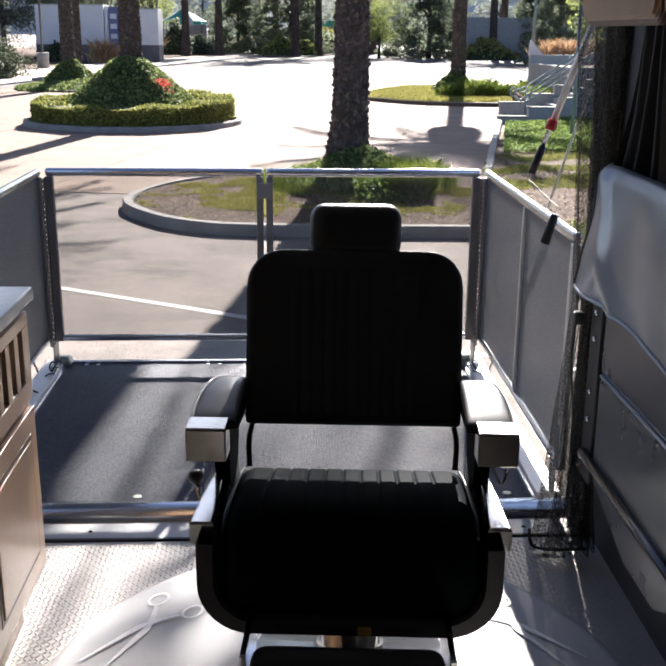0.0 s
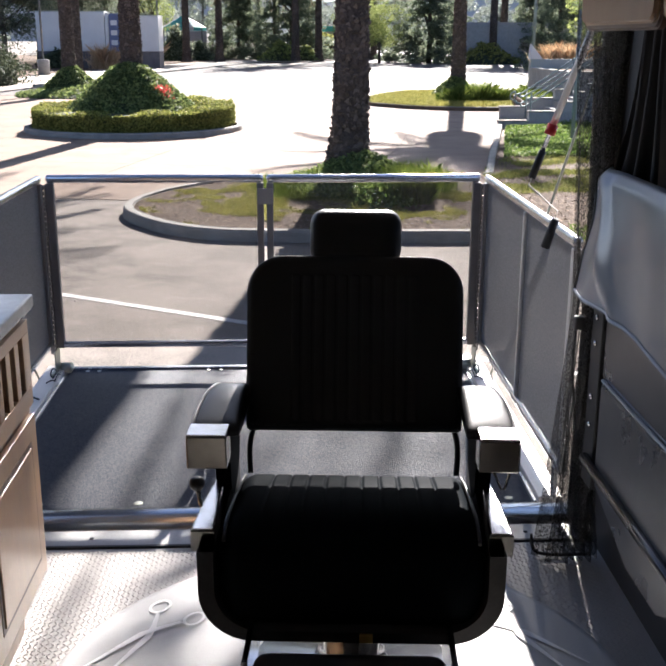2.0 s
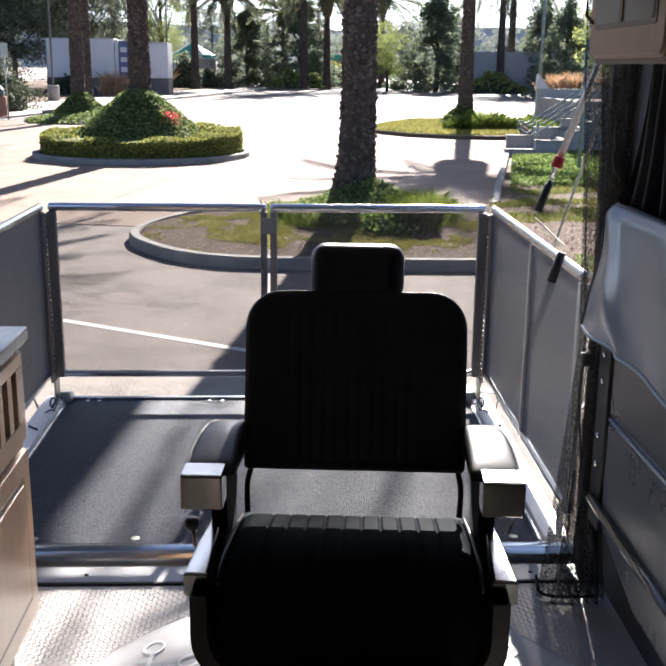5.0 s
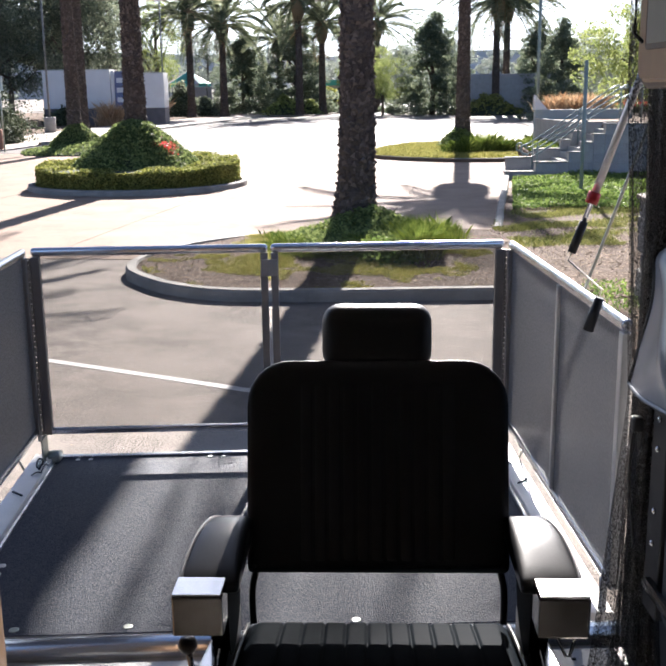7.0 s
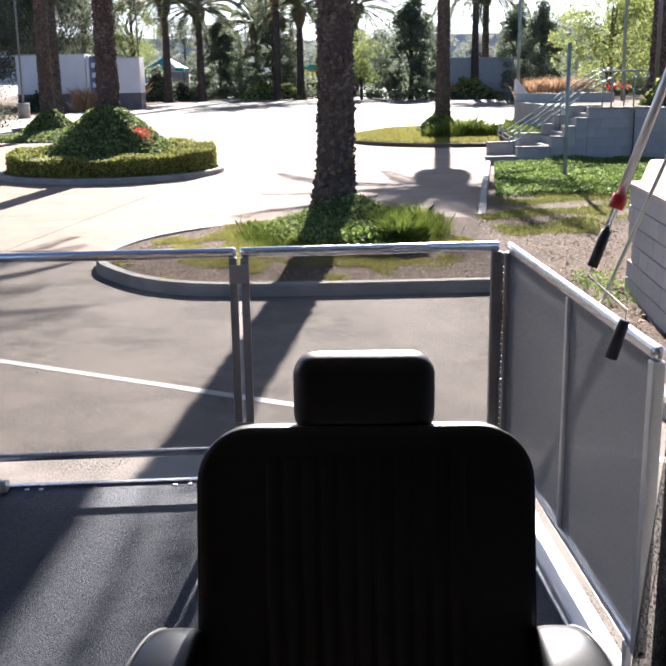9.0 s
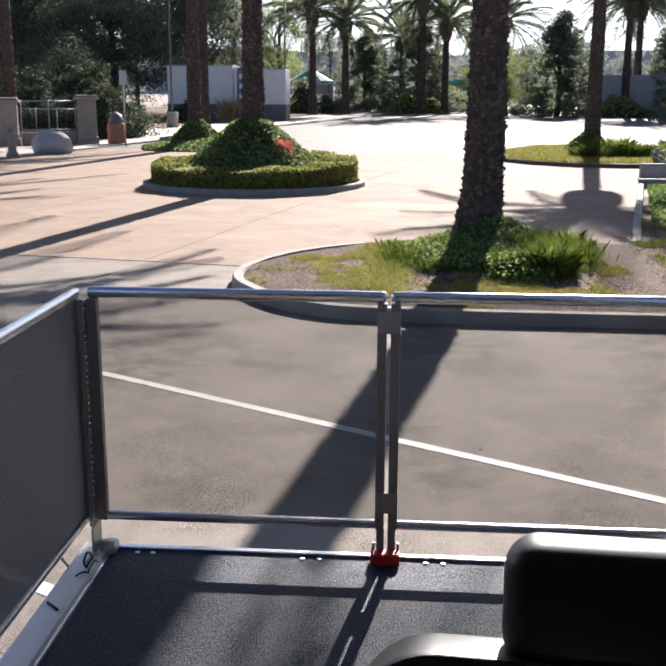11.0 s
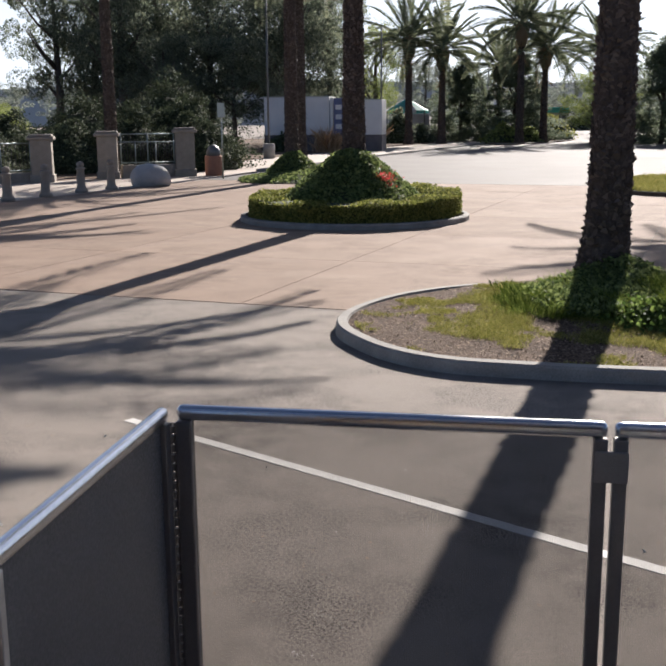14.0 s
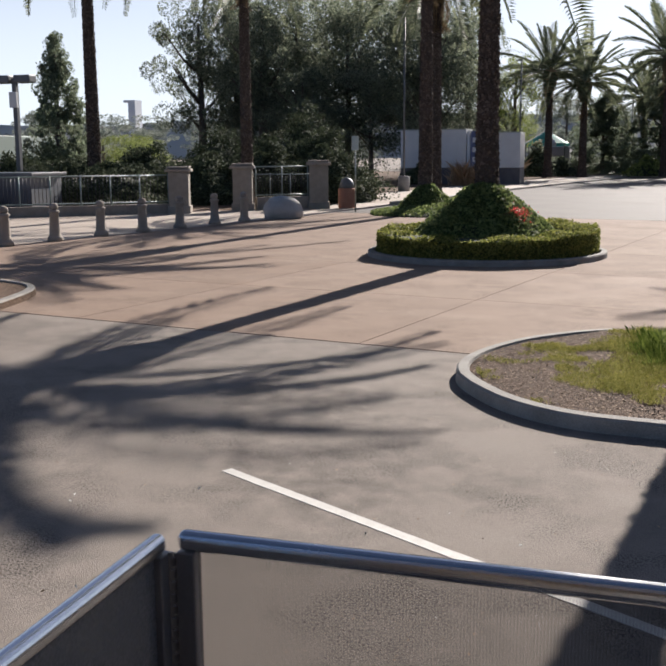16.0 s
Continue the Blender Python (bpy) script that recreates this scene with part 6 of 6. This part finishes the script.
part("plinth", newbox(0, 10.16, 0.05, 3.0, 0.0, 1.4), mat("dark_skirt", (0.10, 0.092, 0.095), (0.16, 0.148, 0.15), 2, 0.8), trailer, "dark grey base skirt")
for a, b, z in ((0.0, 5.66, 4.55), (5.72, 6.0, 4.5), (6.92, 10.16, 4.25)):
    part("panel", newbox(a, b, -0.05, 3.0, 1.4, z, 0.03), M_WHITEP, trailer)
for a, b, z in ((0.0, 5.66, 4.56), (6.92, 10.16, 4.26)):
    part("top_edge", newbox(a, b, -0.09, 3.02, z, z + 0.08, 0.02), M_STUCCO, trailer, "pale roof edge")
part("banner", newbox(6.06, 6.86, -0.1, 2.8, 1.4, 4.45), M_BLUEP, trailer, "blue vertical banner")
for z in (1.9, 2.7, 3.5):
    part("banner_mark", newbox(6.2, 6.72, -0.115, -0.1, z, z + 0.4), M_WHITEP, trailer, "pale printed bar")
hut = thing("kiosk", pose(-13.1, 125.0, 0.0), "small lilac kiosk with a peaked green and white canopy", "kiosk")
part("wall", newbox(-0.4, 3.0, 0, 4.0, 0.0, 3.3), M_LILAC, hut)
ap = Vector((0, 2.0, 5.3))
rim = [Vector((2.8 * math.cos(a), 2.0 + 2.4 * math.sin(a), 3.75)) for a in np.linspace(0, 2 * math.pi, 13)]
for i in range(12):
    bm = bmesh.new()
    bm.faces.new([bm.verts.new(c) for c in (rim[i], rim[i + 1], ap)])
    bm.faces.new([bm.verts.new(c) for c in (rim[i], rim[i + 1], rim[i + 1] - Vector((0, 0, 0.35)), rim[i] - Vector((0, 0, 0.35)))])
    part("canopy_panel", bm, M_WHITEP if i % 3 == 0 else M_TEAL, hut, "striped canvas canopy panel")
for x, y in ((-2.3, 0.4), (2.4, -0.1), (-2.3, 3.6), (2.4, 4.1)):
    part("post", newtube([(x, y, 0), (x, y, 3.7)], 0.07, 8), M_POLE, hut)
fl = thing("banner_pole", pose(-3.1, 130.0, 0.0), "teal banner on a tall pale pole", "banner")
part("pole", newtube([(0, 0, 0), (0, 0, 9.5)], 0.12, 8), M_WHITEP, fl)
part("banner", newbox(-1.1, -0.16, -0.03, 0.03, 1.9, 4.4, 0.02), M_TEAL, fl)
booth = thing("booth", pose(5.7, 132.0, 0.0), "small tan booth with a flat teal roof beyond the road island", "booth")
part("wall", newbox(-1.1, 1.1, 0.0, 2.2, 0.0, 3.35), M_STUCCO, booth, "tan rendered wall")
for x in (-0.75, 0.05, 0.75):
    part("window", newbox(x - 0.25, x + 0.25, -0.03, -0.002, 1.5, 3.0, 0.01), M_POLE, booth, "dark window")
part("roof", newbox(-1.4, 1.4, -0.4, 2.6, 3.36, 4.05, 0.04), M_TEAL, booth, "flat teal roof")
far_kerb = smooth_line([(-13.15, 49.6), (-11.65, 56.2), (-9.65, 70.8), (-7.35, 83.5), (-3.25, 107), (-2.5, 128)], 5)
kerb(far_kerb, "pale concrete kerb along the far pavement")
far_isle = smooth_line([(-2.6, 109), (-1, 105), (1.2, 106.5), (5, 116), (7.7, 129), (6, 138), (1, 130), (-2, 118)], 5, True)
kerb(far_isle, "pale concrete kerb round a planted road island", True)
single("island_soil", slab(far_isle, -0.05, 0.12), M_SOIL, "soil of a planted road island", "soil", kind="structure")
road_isle = [(21.4 + 4.6 * math.cos(a), 108 + 3.2 * math.sin(a)) for a in np.linspace(0, 2 * math.pi, 40, endpoint=False)]
kerb(road_isle, "pale concrete kerb round a planted road island", True)
single("island_soil", slab(road_isle, -0.05, 0.12), M_SOIL, "soil of a planted road island", "soil", kind="structure")
wall = thing("boundary_wall", pose(22, 105, 0), "long pale grey boundary wall at the road end", "wall", kind="structure")
part("wall", newbox(-4, 30, 0, 0.5, 0, 4.2), M_BLOCK, wall)
def lamp(x, y, h):
    t = thing("street_lamp", pose(x, y, 0.0), "tall slim street lamp on a round concrete foot", "street lamp", "lamps along the pavement")
    part("foot", lathe([(0.42, 0), (0.42, 1.0), (0.36, 1.06)], 14), M_BLOCK, t, "round concrete foot")
    part("pole", newtube([(0, 0, 0.9), (0, 0, h)], 0.07, 8), M_POLE, t)
    part("head", newbox(-0.5, 0.1, -0.15, 0.15, h, h + 0.12, 0.03), M_POLE, t)
lamp(-12.4, 95.5, 11.0)
lamp(-16.9, 67.8, 12.0)
twin = thing("street_lamp", pose(-32.3, 45.0, 0.0), "twin-headed car park lamp on a square pole", "street lamp")
part("pole", newbox(-0.12, 0.12, -0.12, 0.12, 0, 6.6), M_POLE, twin)
for s in (-1, 1):
    part("head", newbox(s * 0.15, s * 1.1, -0.35, 0.35, 6.35, 6.75, 0.05), M_POLE, twin)
part("box", newbox(-0.22, 0.22, -0.28, -0.1, 5.1, 5.9, 0.02), M_WHITEP, twin, "pale control box")
shed = thing("ramp_building", pose(-36, 52, 0), "low building with a pale green roof beyond the railing", "building")
part("wall", newbox(-14, -4, 0, 8, -1, 2.4), M_BLOCK, shed)
part("roof", newbox(-15, -3.4, -0.6, 8.6, 2.4, 3.9, 0.05), M_GREENR, shed)
low = thing("utility_shed", pose(-28.5, 38.5, 0), "low grey utility shed by the ramp", "shed")
part("wall", newbox(-1.6, 1.2, 0, 2.5, 0, 1.7), mat("shed_grey", (0.07, 0.08, 0.095), (0.12, 0.13, 0.15), 2, 0.7), low)
part("roof", newbox(-1.8, 1.4, -0.2, 2.7, 1.7, 1.85, 0.03), M_POLE, low)
tower = thing("tower_block", pose(-180, 330, 0), "distant slender office tower", "building")
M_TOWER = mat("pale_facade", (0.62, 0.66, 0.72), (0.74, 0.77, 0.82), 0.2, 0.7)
part("tower", newbox(-1.4, 1.4, 0, 5, 0, 21.5), M_TOWER, tower)
part("cap", newbox(-3.2, 1.4, 0, 5, 21.5, 22.3), M_TOWER, tower)

# ---- trees ----
def crown_points(n, blobs, rad, r):
    k = r.integers(0, len(blobs), n)
    d = r.normal(size=(n, 3))
    d /= np.linalg.norm(d, axis=1, keepdims=True)
    s = r.uniform(0.45, 1.0, n) ** 0.5
    return blobs[k, :3] + d * (s * rad[k])[:, None] * np.array([1, 1, 0.75])
def crown_mesh(name, kind, n, size, mater, seed):
    """Leaf clumps in a unit crown: height 1, standing on z = 0."""
    r = np.random.default_rng(seed)
    b, rad = [], []
    m = 300 if kind == "cone" else 70
    for i in range(m):
        t = r.random()
        a = r.uniform(0, 2 * math.pi)
        if kind == "cone":
            z = 0.03 + 0.94 * t ** 1.5
            q = 0.34 * (1 - z) ** 0.7 * math.sqrt(r.random()) * (1 + 0.2 * math.sin(3 * a + 9 * z))
            rr = r.uniform(0.03, 0.075)
        elif kind == "weep":
            z = 0.15 + 0.8 * t
            q = 0.42 * math.sin(math.pi * min(0.95, 0.15 + 0.8 * z)) * r.uniform(0.2, 1)
            rr = 0.09
        else:
            z = 0.30 + 0.65 * t
            q = 0.42 * math.sqrt(max(0.02, 1 - ((z - 0.58) / 0.46) ** 2)) * r.uniform(0.1, 1)
            rr = r.uniform(0.06, 0.12)
        b.append((q * math.cos(a), q * math.sin(a), z))
        rad.append(rr)
    p = crown_points(n, np.array(b), np.array(rad), r)
    if kind == "weep":
        p[:, 2] -= r.exponential(0.05, n)
    return leaf_mesh(name, p, size, mater, r, None, 0.4)
CROWNS = {
    "euc": [crown_mesh("crown", "round", 24000, 0.0082, M_EUC, 70 + i) for i in range(3)],
    "weep": [crown_mesh("crown", "weep", 24000, 0.008, M_EUC, 80)],
    "pine": [crown_mesh("crown", "cone", 40000, 0.0105, M_PINE, 90 + i) for i in range(2)],
    "light": [crown_mesh("crown", "round", 14000, 0.010, M_LIGHT, 100 + i) for i in range(2)],
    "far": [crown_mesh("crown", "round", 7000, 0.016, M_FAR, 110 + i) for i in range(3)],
}
def tree(kind, x, y, h, wide, label, seed, z=0.0, group=""):
    r = random.Random(seed)
    t = thing("tree", pose(x, y, z, 0, 0, r.uniform(0, 360)), label, "tree", group)
    bm = newtube([(0, 0, 0), (0.04 * h * r.uniform(-0.3, 0.3), 0, h * 0.3), (0, 0.01 * h, h * 0.6), (0, 0, h * 0.85)], 0.028 * h, 10, r1=0.006 * h)
    for i in range(7):
        z0 = h * r.uniform(0.25, 0.65)
        a = r.uniform(0, 6.28)
        e = (0.12 if kind == "pine" else 0.3) * wide * r.uniform(0.6, 1.0)
        tube(bm, [(0, 0, z0), (e * 0.5 * math.cos(a), e * 0.5 * math.sin(a), z0 + 0.08 * h), (e * math.cos(a), e * math.sin(a), z0 + 0.2 * h)], 0.010 * h, 6, r1=0.003 * h)
    part("trunk", bm, M_TRUNK, t)
    me = CROWNS[kind][seed % len(CROWNS[kind])]
    piece("crown", me, t, Matrix.Diagonal((wide, wide, h, 1)))
    return t
big = "tall eucalyptus with dark dense foliage"
for i, (x, y, h, w, k) in enumerate(((-25.5, 68, 13.5, 14, "euc"), (-27.4, 66, 15, 11, "euc"), (-29.2, 68, 12, 8, "euc"), (-21, 66, 13, 12, "weep"), (-17.8, 70, 14, 14, "euc"), (-27, 80, 15.5, 17, "euc"), (-13.8, 74, 13.5, 11, "weep"), (-23, 62, 8.5, 9, "weep"), (-18.5, 63, 8, 9, "euc"), (-15.5, 68, 12, 11, "euc"), (-20, 80, 16, 17, "euc"), (-29, 70, 8, 7, "euc"), (-15, 112, 13, 7, "light"), (-32.2, 57, 3.9, 6.0, "light"), (-30.0, 54, 3.5, 5.0, "light"), (-32.6, 66.5, 14, 9.5, "euc"), (-31.2, 70, 15, 9, "weep"))):
    if k != "light":
        x, y, h, w = 1.45 * x, 1.45 * y + 4, 1.45 * h - 1, 1.4 * w
    tree(k, x, y, h, w, big if k != "light" else "light green shrubby tree in sun", 200 + i, group="trees beyond the plaza")
for x, y, h, w in ((-36.1, 55, 10.4, 6.6), (-6.3, 126, 10.0, 13.0), (0.3, 122, 10.5, 14.0), (15, 107, 11, 13), (26.5, 107, 10, 11), (33, 90, 10, 12), (22.5, 82, 8.5, 8)):
    tree("pine", x, y, h, w * 1.15, "dark green conifer with dense branches", int(x * 7 + 300), group="conifers along the road")
for x, y, h, w in ((7.5, 100, 7, 7), (24.5, 62, 9, 9), (16, 44, 6.5, 7), (21, 48, 8, 9), (30, 70, 10, 12), (9.5, 105, 6, 8)):
    tree("light", x, y, h, w, "pale green backlit tree with fine leaves", int(x * 5 + 400), 0.0, "light green trees")
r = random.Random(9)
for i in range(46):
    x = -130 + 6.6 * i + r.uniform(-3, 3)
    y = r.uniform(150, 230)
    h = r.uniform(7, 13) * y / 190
    tree("far", x, y, h, h * r.uniform(1.1, 1.7), "distant tree on the skyline with haze in its colour", 500 + i, group="skyline trees")
bm = bmesh.new()
n = 80
a = [bm.verts.new((-700 + 1400 * i / n, 700, -1)) for i in range(n + 1)]
b = [bm.verts.new((-700 + 1400 * i / n, 760, 30 + 6 * noise.noise(Vector((i * 0.11, 0, 0))))) for i in range(n + 1)]
c = [bm.verts.new((-700 + 1400 * i / n, 860, -1)) for i in range(n + 1)]
for i in range(n):
    bm.faces.new((a[i], a[i + 1], b[i + 1], b[i]))
    bm.faces.new((b[i], b[i + 1], c[i + 1], c[i]))
single("far_hills", bm, M_HILL, "low hills on the horizon with haze in their colour", "hills", kind="structure")

# added glowing ring for the lower sky's pale haze, far beyond the hills, thinning out upwards and away from the sun
M_HAZE = bpy.data.materials.new("haze_glow_ring")
M_HAZE.use_nodes = True
ht = M_HAZE.node_tree
ht.nodes.clear()
hco = ht.nodes.new("ShaderNodeTexCoord")
hsep = ht.nodes.new("ShaderNodeSeparateXYZ")
hmr = node(ht, "ShaderNodeMapRange")
hmr.interpolation_type = "SMOOTHSTEP"
for k, val in enumerate((20.0, 520.0, 0.82, 0.0)):
    hmr.inputs[k + 1].default_value = val
hside = node(ht, "ShaderNodeMapRange")
hside.interpolation_type = "SMOOTHSTEP"
hside.inputs[1].default_value, hside.inputs[2].default_value = -100.0, 1000.0
hmul = ht.nodes.new("ShaderNodeMath")
hmul.operation = "MULTIPLY"
hem = ht.nodes.new("ShaderNodeEmission")
hem.inputs[0].default_value, hem.inputs[1].default_value = (0.93, 0.98, 1.0, 1), 0.62
htr = ht.nodes.new("ShaderNodeBsdfTransparent")
hmx = ht.nodes.new("ShaderNodeMixShader")
ht.links.new(hco.outputs["Object"], hsep.inputs[0])
ht.links.new(hsep.outputs["Z"], hmr.inputs[0])
ht.links.new(hsep.outputs["Y"], hside.inputs[0])
ht.links.new(hmr.outputs[0], hmul.inputs[0])
ht.links.new(hside.outputs[0], hmul.inputs[1])
ht.links.new(hmul.outputs[0], hmx.inputs[0])
ht.links.new(htr.outputs[0], hmx.inputs[1])
ht.links.new(hem.outputs[0], hmx.inputs[2])
ht.links.new(hmx.outputs[0], ht.nodes.new("ShaderNodeOutputMaterial").inputs[0])
bm = bmesh.new()
lo = [bm.verts.new((1400 * math.cos(a), 1400 * math.sin(a), -40)) for a in np.linspace(0, 2 * math.pi, 72, endpoint=False)]
hi = [bm.verts.new((v.co.x, v.co.y, 540)) for v in lo]
for i in range(72):
    bm.faces.new((lo[i], lo[(i + 1) % 72], hi[(i + 1) % 72], hi[i])).smooth = True
single("backdrop", bm, M_HAZE, "glowing backdrop ring for the white haze of the lower sky", "sky", kind="structure")

# ---- shrubs along the road ----
for x, y, rr, h, mm in ((-0.9, 112, 2.6, 2.1, M_LIGHT), (1.6, 113, 2.2, 1.7, M_LIGHT), (4.4, 127, 3.4, 3.2, M_HEDGE), (21, 267, 9, 5.5, M_HEDGE), (28, 277, 9, 5.5, M_HEDGE), (35, 288, 9, 5.5, M_HEDGE), (42, 300, 9, 5.5, M_HEDGE), (49, 312, 9, 5.5, M_HEDGE), (19, 107.5, 2.0, 1.4, M_DRY), (24, 107.5, 2.0, 1.3, M_DRY), (32, 100, 5.0, 2.4, M_LIGHT), (-12.8, 115.0, 2.4, 3.6, M_EUC), (-10.4, 117, 1.8, 2.0, M_EUC), (-19.5, 84, 1.6, 1.6, M_UNDER), (20.6, 104, 3.6, 2.0, M_DRY)):
    mound("shrub", x, y, rr, h, 2200, "dense rounded shrub beside the road", int(x * 11 + 900), 0.13, mm, 0.2)
hedge_row = thing("hedge", pose(35, 238, 0, 0, 0, 12), "long clipped hedge along the far end of the road", "hedge")
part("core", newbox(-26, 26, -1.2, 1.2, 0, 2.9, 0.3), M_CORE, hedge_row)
q = np.random.default_rng(77)
hp = np.column_stack([q.uniform(-26.4, 26.4, 16000), q.uniform(-1.6, 1.2, 16000), q.uniform(0.0, 3.3, 16000)])
hp = hp[(hp[:, 1] < -1.1) | (hp[:, 2] > 2.8)]
hp[:, 2] += 0.3 * np.sin(hp[:, 0] * 0.8) * (hp[:, 2] / 3.3)
ob = new("foliage", leaf_mesh("hedge_row_leaves", hp, 0.22, M_FAR, q))
ob.parent = hedge_row
tagged(ob, kind="stuff")
def reed(x, y, rr, h, z=0.0):
    q = np.random.default_rng(int(abs(x) * 100))
    n = 1400
    p = np.stack([x + q.normal(0, rr * 0.3, n), y + q.normal(0, rr * 0.3, n), np.full(n, z)], 1)
    stuff("fountain_grass", blade_mesh("fountain_grass", p, h, 0.012, M_REED, q, 1.1), "russet clump of fountain grass", "grass")
reed(-15.0, 81.0, 1.5, 1.9)
reed(-13.1, 93.0, 1.4, 1.9)
reed(11.0, 36.5, 1.1, 0.85, 1.46)
reed(12.2, 37.2, 1.1, 0.85, 1.46)
stuff("red_flowers", leaf_mesh("terrace_flowers", np.array([11.6, 30.0, 2.05]) + np.random.default_rng(5).normal(0, 1, (110, 3)) * [0.25, 0.2, 0.06], 0.035, M_RED, np.random.default_rng(6)), "red flowers on the terrace wall", "flowers")
mound("shrub", 13.6, 28.0, 2.3, 3.3, 6000, "bright green shrub above the retaining wall", 951, 0.1, M_LIGHT)
mound("shrub", 13.6, 24.6, 1.7, 2.5, 4500, "green shrub above the retaining wall", 952, 0.08, M_HEDGE)

for i, (x, y, rr, h) in enumerate(((-31, 37, 2.6, 1.6), (-26.5, 44.5, 3.4, 2.2), (-23.5, 49, 3.4, 2.6), (-20.5, 51, 3.2, 3.0), (-17.5, 52, 3.0, 2.9), (-24.5, 53.5, 4.2, 3.8), (-33, 46, 3.4, 2.6), (-29.5, 46, 3.2, 2.4), (-22.0, 54.5, 4.0, 3.6), (-19.0, 56, 3.8, 3.8), (-27.5, 50, 3.6, 3.0), (-21.5, 60, 4.2, 5.0))):
    mound("shrub", x, y, rr, h, 15000, "dark dense undergrowth behind the railing", 970 + i, 0.068, M_UNDER, 0.3)
